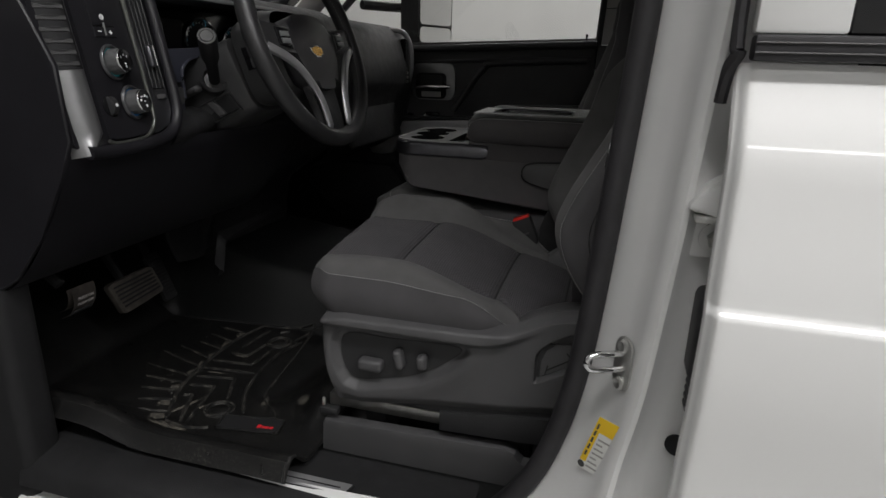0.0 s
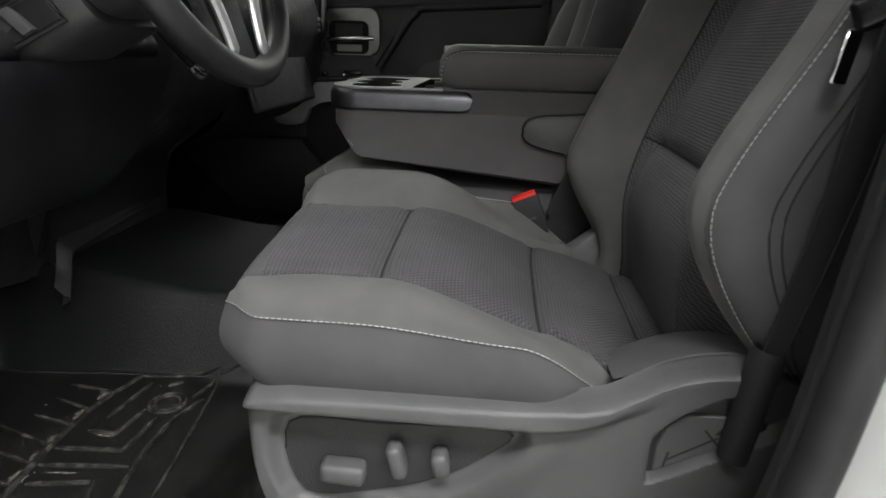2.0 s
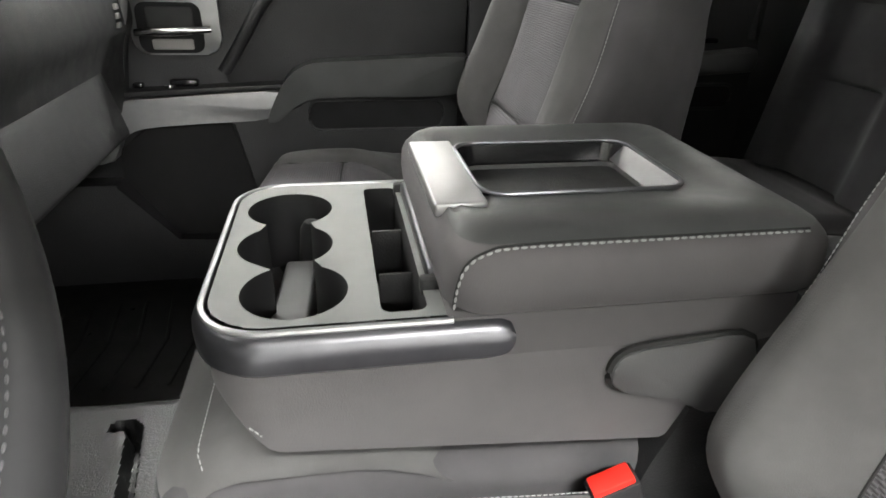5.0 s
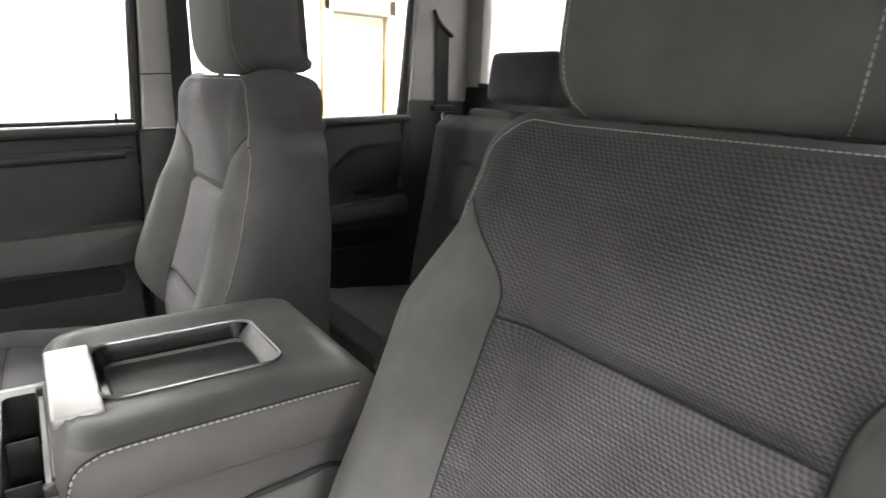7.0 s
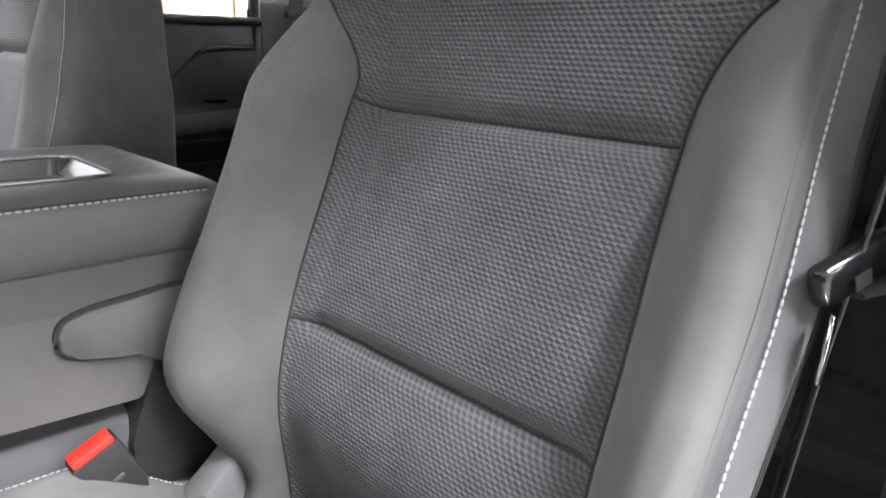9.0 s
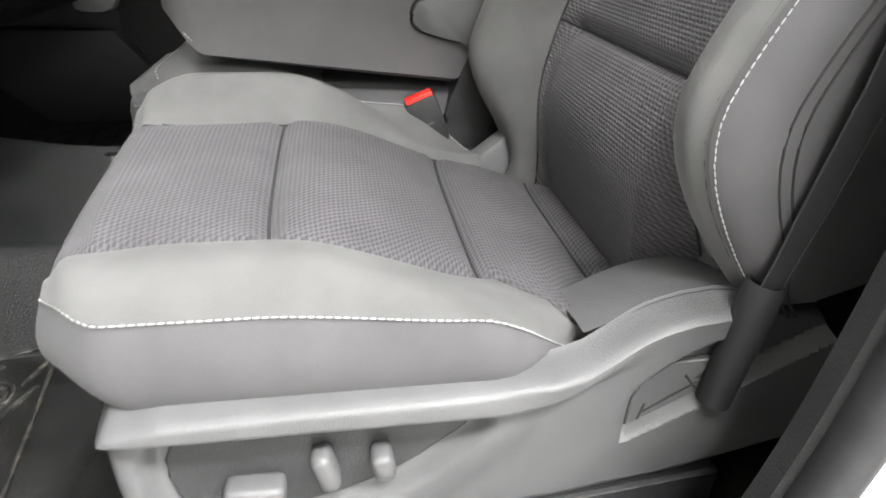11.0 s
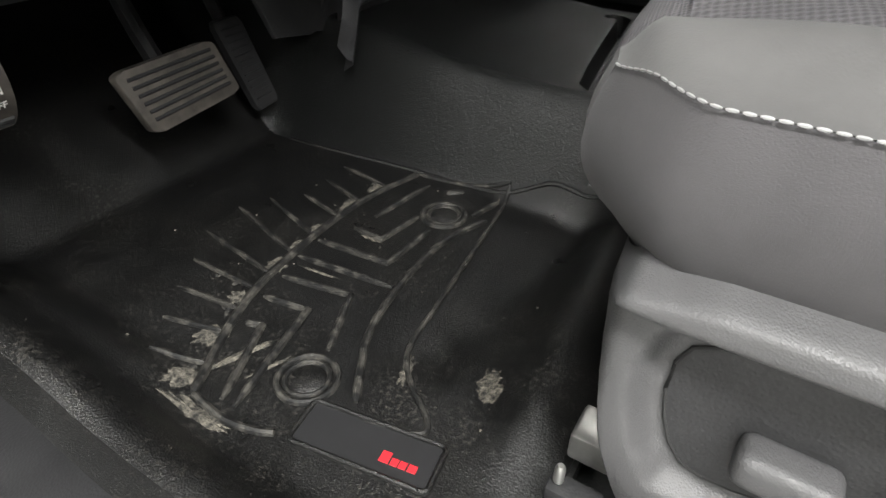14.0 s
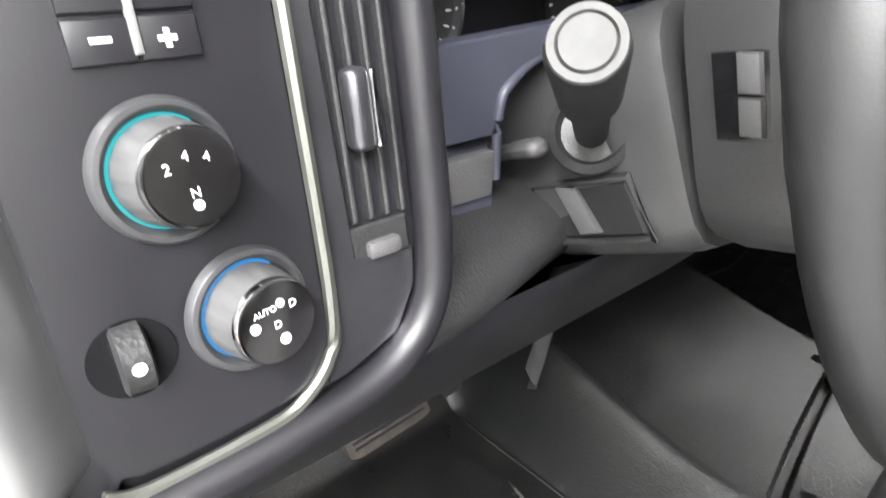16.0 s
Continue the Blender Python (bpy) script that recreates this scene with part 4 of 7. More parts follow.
sew = curve([(LX0 + 0.004, LY0 + 0.0005, 0.556), (LX0 + 0.006, LY0 - 0.0010, 0.574), (LX0 + 0.012, LY0 + 0.0005, 0.588), (LX0 + 0.026, LY0 + 0.0035, 0.5955), (LX0 + 0.05, LY0 + 0.0050, 0.5985), (LX0 + 0.15, LY0 + 0.0052, 0.5990), (LX1 - 0.03, LY0 + 0.0052, 0.5990)], 10)
part("stitching", stitches(sew, 0.0044, 0.0018, 0.00075, up=(0, -1, 1)), THREAD, lid_part, "light gray contrast stitching")
part("seam", tube([p + Vector((0, 0.0022, 0.0012)) for p in sew], 0.0009, 6), SEAM, lid_part)
# pivot ears and rear bracket
ear = [(0.282, 0.470), (0.277, 0.490), (0.290, 0.504), (0.335, 0.509), (0.395, 0.506), (0.395, 0.440), (0.362, 0.437), (0.345, 0.452), (0.318, 0.458)]
for y0, y1 in ((CY0 - 0.006, CY0 + 0.004), (CY1 - 0.004, CY1 + 0.006)):
    part("pivot_ear", prism([(p.x, p.y) for p in curve([(a, b, 0) for a, b in ear], 4, True)], y0, y1, put_xz, 0.003, 2), PLASTIC, console, "grained plastic pivot cover")
    gap_y = CY0 - 0.0005 if y0 < MIDY else CY1 + 0.0005
    part("pivot_gap", tube([(p.x, gap_y, p.y) for p in curve([(a, b, 0) for a, b in ear], 4, True)], 0.0034, 6, True), SEAM, console)
arm = [(0.345, 0.29), (0.324, 0.340), (0.328, 0.375), (0.346, 0.420), (0.368, 0.468), (0.400, 0.50), (0.46, 0.50), (0.50, 0.46), (0.47, 0.30)]
part("rear_bracket", prism([(p.x, p.y) for p in curve([(a, b, 0) for a, b in arm], 4, True)], CY0 - 0.004, CY1 + 0.004, put_xz, 0.006, 2), DARK, console, "dark plastic folding bracket")


def buckle(at, m, label):
    root = thing("seat_belt_buckle", label, "belt buckle", at, "belt buckles")
    p = lambda bm: (bmesh.ops.transform(bm, matrix=Matrix.Translation(at) @ m, verts=bm.verts), bm)[1]
    part("casing", p(prism([(-0.021, 0.0), (0.021, 0.0), (0.020, -0.055), (0.015, -0.068), (-0.015, -0.068), (-0.020, -0.055)], -0.012, 0.012, lambda u, v, w: (u, w, v), 0.003, 2)), DARK, root, "black grained casing")
    part("release_button", p(rbox(-0.0185, 0.0185, -0.0095, 0.0095, -0.004, 0.0055, 0.002, 2)), RED, root, "red release button")
    part("logo_mark", p(rbox(-0.007, 0.007, -0.0126, -0.0118, -0.036, -0.032, 0.0003, 1)), PLASTIC, root)
    part("stalk", p(prism([(-0.012, -0.066), (0.012, -0.066), (0.034, -0.110), (0.012, -0.118)], -0.009, 0.009, lambda u, v, w: (u, w, v), 0.003, 2)), PLASTIC, root)


buckle((0.284, -0.198, 0.386), Matrix(((0.916, 0.0, -0.40, 0), (0, 1, 0, 0), (0.40, 0, 0.916, 0), (0, 0, 0, 1))), "black belt buckle with a red button between the seats")
cover = [(0.346, 0.298), (0.352, 0.320), (0.398, 0.357), (0.408, 0.356), (0.426, 0.308), (0.426, 0.280)]
solo("recliner_cover", prism(cover, -0.250, -0.215, put_xz, 0.005, 2), FLAPP, "gray plastic recliner cover at the seat hinge", "trim cover")

# ---- floor, liner and pedals ----


def hump(y):
    return smooth01((y + 0.288) / 0.098) * (1 - smooth01((y - 0.19) / 0.10))


def toe(x):
    return 0.75 * max(-0.60 - x, 0.0)


SLOT = [(-0.150, -0.172), (-0.158, -0.165), (-0.172, -0.10), (-0.190, 0.0), (-0.206, 0.10), (-0.212, 0.140), (-0.222, 0.150), (-0.238, 0.148)]


def slot_depth(x, y):
    """Depth of the moulded slot across the tunnel."""
    if not (-0.27 < x < -0.12 and -0.2 < y < 0.18):
        return 0.0
    best = 9.0
    for (x0, y0), (x1, y1) in zip(SLOT, SLOT[1:]):
        ex, ey = x1 - x0, y1 - y0
        t = min(max(((x - x0) * ex + (y - y0) * ey) / (ex * ex + ey * ey), 0), 1)
        best = min(best, math.hypot(x - x0 - ex * t, y - y0 - ey * t))
    return 0.034 * (1 - smooth01((best - 0.0065) / 0.0035))


def floor_z(x, y):
    return -slot_depth(x, y) + 0.045 + 0.148 * hump(y) + 0.03 * hump(y) * smooth01((-0.25 - x) / 0.3) + toe(x)


setting("floor", grid(lambda u, v: Vector((u, v, floor_z(u, v))), [-1.0 + 0.02 * i for i in range(37)] + [-0.265 + 0.0025 * i for i in range(57)] + [-0.12 + 0.02 * i for i in range(52)], [-0.80 + 0.0125 * i for i in range(49)] + [-0.19 + 0.0045 * i for i in range(82)] + [0.18 + 0.0125 * i for i in range(54)]), FLOORV, "dark gray textured vinyl cab floor with a raised tunnel", "cab floor")
setting("rear_floor", rbox(0.85, 1.5, -0.86, 0.90, -0.02, 0.044, 0.0), FLOORV, "dark gray vinyl rear cab floor", "cab floor")
tunnel_slot = thing("tunnel_cover", "raised vinyl cover panel beside the floor slot", "floor cover", (-0.18, 0.0, 0.2))
flap_plan = [(-0.146, -0.135), (-0.189, 0.135), (-0.120, 0.150), (-0.075, -0.110)]


def flap(u, v):
    a, b, c, d = [Vector((*p, 0)) for p in flap_plan]
    p = (a * (1 - v) + b * v) * (1 - u) + (d * (1 - v) + c * v) * u
    return Vector((p.x, p.y, floor_z(p.x, p.y) + 0.006))


part("cover_sheet", grid(flap, [i / 6 for i in range(7)], [i / 12 for i in range(13)]), FLOORV, tunnel_slot)

part("cover_lip", tube([flap(1.0, i / 12) + Vector((0.002, 0, 0.003)) for i in range(13)], 0.0045, 8), DOORP, tunnel_slot, "turned-up vinyl lip")


def liner_z(x, y):
    """Height of the moulded liner."""
    z = 0.062 + toe(x) * 0.98
    z += 0.125 * smooth01((y + 0.285) / 0.075) * smooth01((x + 0.30) / 0.16)
    z += 0.040 * smooth01((-0.715 - y) / 0.05) - 0.03 * smooth01((-0.775 - y) / 0.02)
    plateau = smooth01((-0.150 - x) / 0.05)
    z += 0.028 * math.exp(-(((x + 0.045 + 0.10 * (y + 0.4)) / 0.035) ** 2)) * smooth01((y + 0.66) / 0.1) * (1 - plateau)
    z -= 0.012 * math.exp(-(((x + 0.125 - 0.16 * (y + 0.45)) / 0.030) ** 2)) * smooth01((y + 0.60) / 0.06)
    foot = math.exp(-(((x + 0.46) / 0.15) ** 4)) * smooth01((-0.668 - y) / 0.05)
    z += 0.030 * foot
    return z


liner = thing("floor_liner", "black moulded rubber floor liner with raised ribs and dried mud", "floor mat", (-0.25, -0.5, 0.055))


def liner_pt(u, v):
    x = -0.80 + 0.815 * u
    far = -0.292 + 0.022 * smooth01((x + 0.6) / 0.3) + 0.012 * smooth01((x + 0.225) / 0.08)
    y = -0.795 + (far + 0.795) * v
    return Vector((x, y, liner_z(x, y)))


part("liner_sheet", grid(liner_pt, [i / 80 for i in range(81)], [i / 64 for i in range(65)]), LINER, liner)
part("liner_edge", tube([liner_pt(i / 80, 1.0) for i in range(23, 81)], 0.003, 6), LINER, liner)
part("liner_edge", tube([liner_pt(1.0, i / 40) for i in range(41)], 0.004, 6), LINER, liner)


def rib(points, r=0.0042, smooth=False, raise_by=0.0008):
    pts = [(x, y, 0) for x, y in points]
    dense = curve(pts, 8) if smooth else [Vector(a) + (Vector(b) - Vector(a)) * (i / 6) for a, b in zip(pts, pts[1:]) for i in range(6)] + [Vector(pts[-1])]
    part("rib", tube([Vector((p.x, p.y, liner_z(p.x, p.y) + raise_by)) for p in dense], [r * 0.5] + [r] * (len(dense) - 2) + [r * 0.5], 8, flat=0.95), RIB, liner)


rib([(-0.339, -0.278), (-0.357, -0.35), (-0.362, -0.419), (-0.356, -0.505), (-0.343, -0.58), (-0.318, -0.641), (-0.286, -0.699)], 0.0046, True)
rib([(-0.286, -0.699), (-0.245, -0.703), (-0.215, -0.697), (-0.200, -0.690)], 0.0036, True)
rib([(-0.205, -0.330), (-0.223, -0.38), (-0.227, -0.430), (-0.221, -0.499), (-0.204, -0.566), (-0.165, -0.632)], 0.0042, True)
rib([(-0.208, -0.262), (-0.190, -0.372), (-0.175, -0.481), (-0.168, -0.543), (-0.156, -0.57), (-0.133, -0.594), (-0.106, -0.613), (-0.103, -0.630), (-0.150, -0.643)], 0.0030, True)
rib([(-0.339, -0.278), (-0.27, -0.270), (-0.208, -0.260)], 0.0034)
for line in ([(-0.324, -0.395), (-0.310, -0.296)], [(-0.330, -0.428), (-0.289, -0.430), (-0.280, -0.367)], [(-0.350, -0.470), (-0.256, -0.463), (-0.252, -0.385)], [(-0.280, -0.300), (-0.262, -0.286)], [(-0.225, -0.330), (-0.212, -0.285)], [(-0.347, -0.505), (-0.227, -0.493)], [(-0.337, -0.541), (-0.256, -0.527), (-0.225, -0.598)], [(-0.330, -0.575), (-0.278, -0.567), (-0.248, -0.690)], [(-0.316, -0.613), (-0.300, -0.607), (-0.262, -0.690)]):
    rib(line)
TEETH = [((-0.360, -0.328), (-0.437, -0.317)), ((-0.361, -0.378), (-0.433, -0.358)), ((-0.362, -0.419), (-0.433, -0.402)), ((-0.359, -0.466), (-0.463, -0.433)), ((-0.355, -0.505), (-0.480, -0.469)), ((-0.350, -0.545), (-0.471, -0.527)), ((-0.345, -0.571), (-0.440, -0.572)), ((-0.335, -0.602), (-0.417, -0.612)), ((-0.322, -0.632), (-0.390, -0.650)), ((-0.303, -0.668), (-0.358, -0.687))]
for a, b in TEETH:
    rib([a, b], 0.0032)
for cx, cy in ((-0.255, -0.347), (-0.217, -0.634)):
    for r, w in ((0.0265, 0.0034), (0.0195, 0.0026)):
        part("ring_rib", tube([Vector((cx + r * math.cos(a), cy + r * math.sin(a), liner_z(cx, cy) + 0.001)) for a in [2 * math.pi * i / 32 for i in range(32)]], w, 8, True), RIB, liner)
    part("retainer_cap", lathe([(0.0, 0.003), (0.014, 0.003), (0.017, 0.001), (0.017, -0.004)], (cx, cy, liner_z(cx, cy)), (0, 0, 1), 24), LINER, liner)
u_ax = Vector((0.117, 0.019, 0)).normalized()
v_ax = Vector((-u_ax.y, u_ax.x, 0))
tag = lambda u, v, w: Vector((-0.1315, -0.6595, 0.0632)) + u_ax * u + v_ax * v + Vector((0, 0, w))
badge = part("name_plate", prism(rounded(-0.060, 0.060, -0.021, 0.021, 0.004), -0.002, 0.0012, tag, 0.0005, 1), MATTE, liner, "glossy black name plate with a red mark")
part("plate_rim", tube([tag(u, v, 0.0012) for u, v in rounded(-0.060, 0.060, -0.021, 0.021, 0.005)], 0.0024, 8, True), LINER, liner)
for k, (u, w) in enumerate(((0.019, 0.008), (0.0275, 0.006), (0.0345, 0.006), (0.0425, 0.007))):
    part("red_mark", prism([(u - w / 2, -0.010), (u + w / 2, -0.010), (u + w / 2, -0.0035 if k else 0.000), (u - w / 2, -0.0035 if k else 0.000)], 0.001, 0.0018, tag, 0.0002, 1), REDINK, badge, "red printed mark")


def smear(cx, cy, rx, ry, turn, seed, mat=None, lift=0.0008):
    """A thin patch of dried mud with a ragged rim."""
    rnd = random.Random(seed)
    bm = bmesh.new()
    n = 26
    ca, sa = math.cos(turn), math.sin(turn)
    mid_v = bm.verts.new((cx, cy, liner_z(cx, cy) + lift + 0.0012))
    ring = []
    for i in range(n):
        a = 2 * math.pi * i / n
        q = 0.55 + 0.5 * rnd.random()
        x, y = rx * q * math.cos(a), ry * q * math.sin(a)
        x, y = cx + ca * x - sa * y, cy + sa * x + ca * y
        ring.append(bm.verts.new((x, y, liner_z(x, y) + 0.0004)))
    for i in range(n):
        bm.faces.new((mid_v, ring[i], ring[(i + 1) % n]))
    part("dried_mud", bm, mat or MUD, liner, "pale dried mud patch")


for k, (cx, cy, rx, ry, turn) in enumerate(((-0.366, -0.340, 0.006, 0.014, 0.1), (-0.369, -0.392, 0.007, 0.016, 0.1), (-0.366, -0.450, 0.008, 0.011, 0.0), (-0.362, -0.490, 0.007, 0.013, -0.1), (-0.357, -0.530, 0.009, 0.014, -0.2), (-0.350, -0.590, 0.010, 0.010, -0.3), (-0.330, -0.642, 0.010, 0.016, -0.4), (-0.306, -0.692, 0.010, 0.016, -0.5), (-0.268, -0.712, 0.030, 0.007, 0.05), (-0.288, -0.645, 0.0035, 0.035, -0.42), (-0.255, -0.640, 0.002, 0.02, -0.4), (-0.151, -0.577, 0.004, 0.020, 0.35), (-0.078, -0.560, 0.009, 0.020, 0.3), (-0.214, -0.285, 0.002, 0.008, 0.1), (-0.30, -0.435, 0.012, 0.0022, 0.0), (-0.31, -0.515, 0.020, 0.002, 0.1))):
    smear(cx, cy, rx * 1.5, ry * 1.25, turn, 40 + k)
dust_rnd = random.Random(11)
for k in range(22):
    a, b = TEETH[k % len(TEETH)]
    t = dust_rnd.random()
    smear(a[0] + (b[0] - a[0]) * t * 0.6 + 0.004, a[1] + (b[1] - a[1]) * t * 0.6 - 0.006 * dust_rnd.random(), 0.003 + 0.006 * dust_rnd.random(), 0.0015 + 0.003 * dust_rnd.random(), 3 * dust_rnd.random(), 300 + k, DUST)
crumb_rnd = random.Random(5)
crumbs = bmesh.new()
for i in range(110):
    x, y = -0.52 + 0.50 * crumb_rnd.random(), -0.76 + 0.46 * crumb_rnd.random()
    bmesh.ops.create_icosphere(crumbs, subdivisions=1, radius=0.0005 + 0.0010 * crumb_rnd.random() ** 3, matrix=Matrix.Translation((x, y, liner_z(x, y) + 0.0004)))
part("grit", crumbs, MUD, liner, "scattered pale grit")["kind"] = "stuff"
# passenger side liner
far_liner = thing("floor_liner", "black moulded rubber floor liner in the passenger footwell", "floor mat", (-0.4, 0.5, 0.055))
part("liner_sheet", grid(lambda u, v: Vector((-0.85 + 0.83 * u, 0.30 + 0.50 * v, 0.058 + 0.9 * max(-0.62 - (-0.85 + 0.83 * u), 0) + 0.05 * (1 - smooth01(v / 0.07)))), [i / 30 for i in range(31)], [i / 30 for i in range(31)]), LINER, far_liner)
for k in range(9):
    x = -0.58 + 0.055 * k
    part("rib", tube([(x, 0.40, 0.059), (x + 0.02, 0.55, 0.059), (x, 0.70, 0.059)], 0.004, 6), LINER, far_liner)


def pad(name, corners, thick, mat, root, label=""):
    """A pedal pad from its four corners, as a slab with round rims and proud ribs."""
    a, b, c, d = [Vector(p) for p in corners]
    n = (b - a).cross(d - a).normalized()
    if n.x < 0:
        n = -n
    put = lambda u, v, w: a + (b - a) * u + (d - a) * v + (c - b - d + a) * (u * v) + n * w
    rim = [(p[0], p[1]) for p in rounded(0, 1, 0, 1, 0.10, 4)]
    body = part(name, prism(rim, -thick, 0, put, 0.003, 2), mat, root, label)
    return put, body


brake = thing("brake_pedal", "dusty worn rubber brake pedal with grooves", "pedal", (-0.54, -0.47, 0.12))
put, body = pad("pad", ((-0.536, -0.545, 0.243), (-0.520, -0.525, 0.172), (-0.520, -0.398, 0.184), (-0.536, -0.414, 0.247)), 0.016, PEDAL, brake)
for v0 in (0.14, 0.27, 0.40, 0.53, 0.66, 0.79):
    part("groove", tube([put(v0, 0.08, 0.0002), put(v0, 0.92, 0.0002)], 0.0022, 6), MATTE, body, "dark groove")
part("arm", tube(curve([(-0.562, -0.47, 0.215), (-0.62, -0.465, 0.30), (-0.66, -0.46, 0.44), (-0.66, -0.46, 0.55)], 5), 0.011, 8), MATTE, brake)
gas = thing("accelerator_pedal", "narrow black ribbed accelerator pedal", "pedal", (-0.60, -0.32, 0.10))
put, body = pad("pad", ((-0.612, -0.352, 0.240), (-0.585, -0.322, 0.112), (-0.585, -0.282, 0.116), (-0.612, -0.306, 0.240)), 0.012, DARK, gas)
for i in range(12):
    part("rib", tube([put(0.1 + 0.07 * i, 0.15, 0.0006), put(0.1 + 0.07 * i, 0.85, 0.0006)], 0.0015, 6), DARK, body)
part("arm", tube(curve([(-0.622, -0.325, 0.22), (-0.66, -0.325, 0.32), (-0.67, -0.33, 0.5)], 5), 0.009, 8), MATTE, gas)
park = thing("parking_brake_pedal", "worn parking brake pedal with white lettering", "pedal", (-0.43, -0.71, 0.22))


def park_put(u, v, w):
    """Curved pad: v runs down and round towards the front."""
    a = -0.35 + 1.75 * v
    return Vector((-0.462 + 0.046 * math.cos(a) + w * math.cos(a), -0.732 + 0.048 * u, 0.306 - 0.046 * math.sin(a) - w * math.sin(a)))


bm = grid(lambda u, v: park_put(u, v, 0), [i / 6 for i in range(7)], [i / 12 for i in range(13)])
grid(lambda u, v: park_put(u, v, -0.012), [i / 6 for i in range(7)], [i / 12 for i in range(13)], bm=bm)
body = part("pad", bm, WORNPAD, park)
for v0 in (0.60, 0.66):
    part("groove", tube([park_put(0.06 + 0.88 * i / 6, v0, 0.0004) for i in range(7)], 0.0022, 6), MATTE, body)
for text, v0 in (("PUSH ON", 0.26), ("PUSH OFF", 0.39)):
    p, a = park_put(0.5, v0, 0.0022), -0.35 + 1.75 * v0
    m = Matrix.Translation(p) @ Matrix(((0.0, math.sin(a), math.cos(a), 0), (1.0, 0.0, 0.0, 0), (0.0, math.cos(a), -math.sin(a), 0), (0, 0, 0, 1)))
    writing("lettering", text, 0.0078, m, TRIMG, body, "white lettering")
part("arm", tube(curve([(-0.470, -0.708, 0.315), (-0.52, -0.71, 0.37), (-0.56, -0.71, 0.50)], 5), 0.010, 8), MATTE, park)

# ---- dashboard ----
dash = thing("dashboard", "black soft plastic dashboard with satin silver trim and vents", "dashboard", (-0.45, 0.0, 0.35))


def sheet(profile, ys, shift=None):
    """A dash panel: an (x, z) profile swept across the cab."""
    prof = curve([(x, 0, z) for x, z in profile], 5)
    return grid(lambda i, y: Vector((prof[i].x + (shift(y) if shift else 0), y, prof[i].z)), list(range(len(prof))), ys)


lower = [(-0.262, 0.580), (-0.270, 0.548), (-0.324, 0.457), (-0.387, 0.383), (-0.444, 0.350), (-0.540, 0.330), (-0.70, 0.33)]
part("knee_panel", sheet(lower, [-0.84 + 0.64 * i / 24 for i in range(25)]), SOFTB, dash, "dark soft plastic knee panel")
roll = [(-0.300, 0.622), (-0.262, 0.612), (-0.248, 0.594), (-0.258, 0.572), (-0.285, 0.556)]
part("padded_edge", sheet(roll, [-0.63 + 0.43 * i / 16 for i in range(17)], lambda y: -0.035 * smooth01((y + 0.63) / 0.2)), DARK, dash, "padded dark lower edge")
main = [(-0.96, 0.86), (-0.80, 0.86), (-0.55, 0.862), (-0.44, 0.850), (-0.395, 0.815), (-0.385, 0.74), (-0.375, 0.66), (-0.345, 0.60), (-0.29, 0.58)]
part("main_panel", sheet(main, [-0.845 + 0.66 * i / 16 for i in range(17)]), SOFTB, dash)
far = [(-0.96, 0.84), (-0.80, 0.84), (-0.55, 0.842), (-0.42, 0.835), (-0.355, 0.800), (-0.325, 0.72), (-0.315, 0.64), (-0.335, 0.58), (-0.36, 0.46), (-0.42, 0.40), (-0.52, 0.36), (-0.72, 0.34)]
part("passenger_panel", sheet(far, [0.17 + 0.67 * i / 16 for i in range(17)]), DARK, dash, "dark passenger dash with glove box")
centre = [(-0.96, 0.86), (-0.80, 0.86), (-0.50, 0.855), (-0.36, 0.83), (-0.320, 0.76), (-0.315, 0.60), (-0.33, 0.50), (-0.40, 0.43), (-0.50, 0.36), (-0.53, 0.22)]
part("centre_panel", sheet(centre, [-0.20 + 0.38 * i / 10 for i in range(11)]), DARK, dash, "dark centre stack")
for y0, mat in ((-0.20, DARK), (0.17, DARK)):
    part("tunnel_wall", prism([(-0.96, 0.86), (-0.50, 0.855), (-0.36, 0.83), (-0.320, 0.76), (-0.315, 0.60), (-0.33, 0.50), (-0.40, 0.43), (-0.50, 0.36), (-0.56, 0.21), (-0.96, 0.21)], y0 - 0.006, y0 + 0.006, put_xz, 0.002, 1), mat, dash)
part("dash_end", prism([(-0.96, 0.86), (-0.44, 0.850), (-0.30, 0.80), (-0.25, 0.70), (-0.245, 0.60), (-0.270, 0.548), (-0.324, 0.457), (-0.387, 0.383), (-0.444, 0.350), (-0.96, 0.33)], -0.846, -0.838, put_xz, 0.002, 1), SOFTB, dash)
part("dash_end", prism([(-0.80, 0.84), (-0.42, 0.835), (-0.36, 0.79), (-0.325, 0.72), (-0.315, 0.64), (-0.36, 0.46), (-0.52, 0.36), (-0.80, 0.33)], 0.806, 0.812, put_xz, 0.002, 1), DARK, dash)
part("glove_box_lid", rbox(-0.345, -0.325, 0.24, 0.68, 0.44, 0.57, 0.012, 3, pose(0, 0, 0, 0, -14, 0)), DARK, dash, "dark glove box lid")
# passenger end vent with bright arc
arc = curve([(-0.385, 0.74, 0.820), (-0.335, 0.76, 0.810), (-0.312, 0.775, 0.760), (-0.312, 0.785, 0.68), (-0.330, 0.79, 0.625), (-0.355, 0.78, 0.605)], 8)
part("vent_trim", tube(arc, 0.010, 10), SILVER, dash, "satin silver vent trim")
part("vent_well", rbox(-0.345, -0.318, 0.745, 0.772, 0.645, 0.79, 0.008, 2), MATTE, dash)
for k in range(3):
    part("vent_button", rbox(-0.318, -0.310, 0.735, 0.752, 0.630 + 0.016 * k, 0.640 + 0.016 * k, 0.002), TRIMG, dash)

# driver's control pod: a face that leans back towards the windscreen
PO = Vector((-0.25, 0, 0.62))
PU = Vector((-0.196, 0, 0.981))
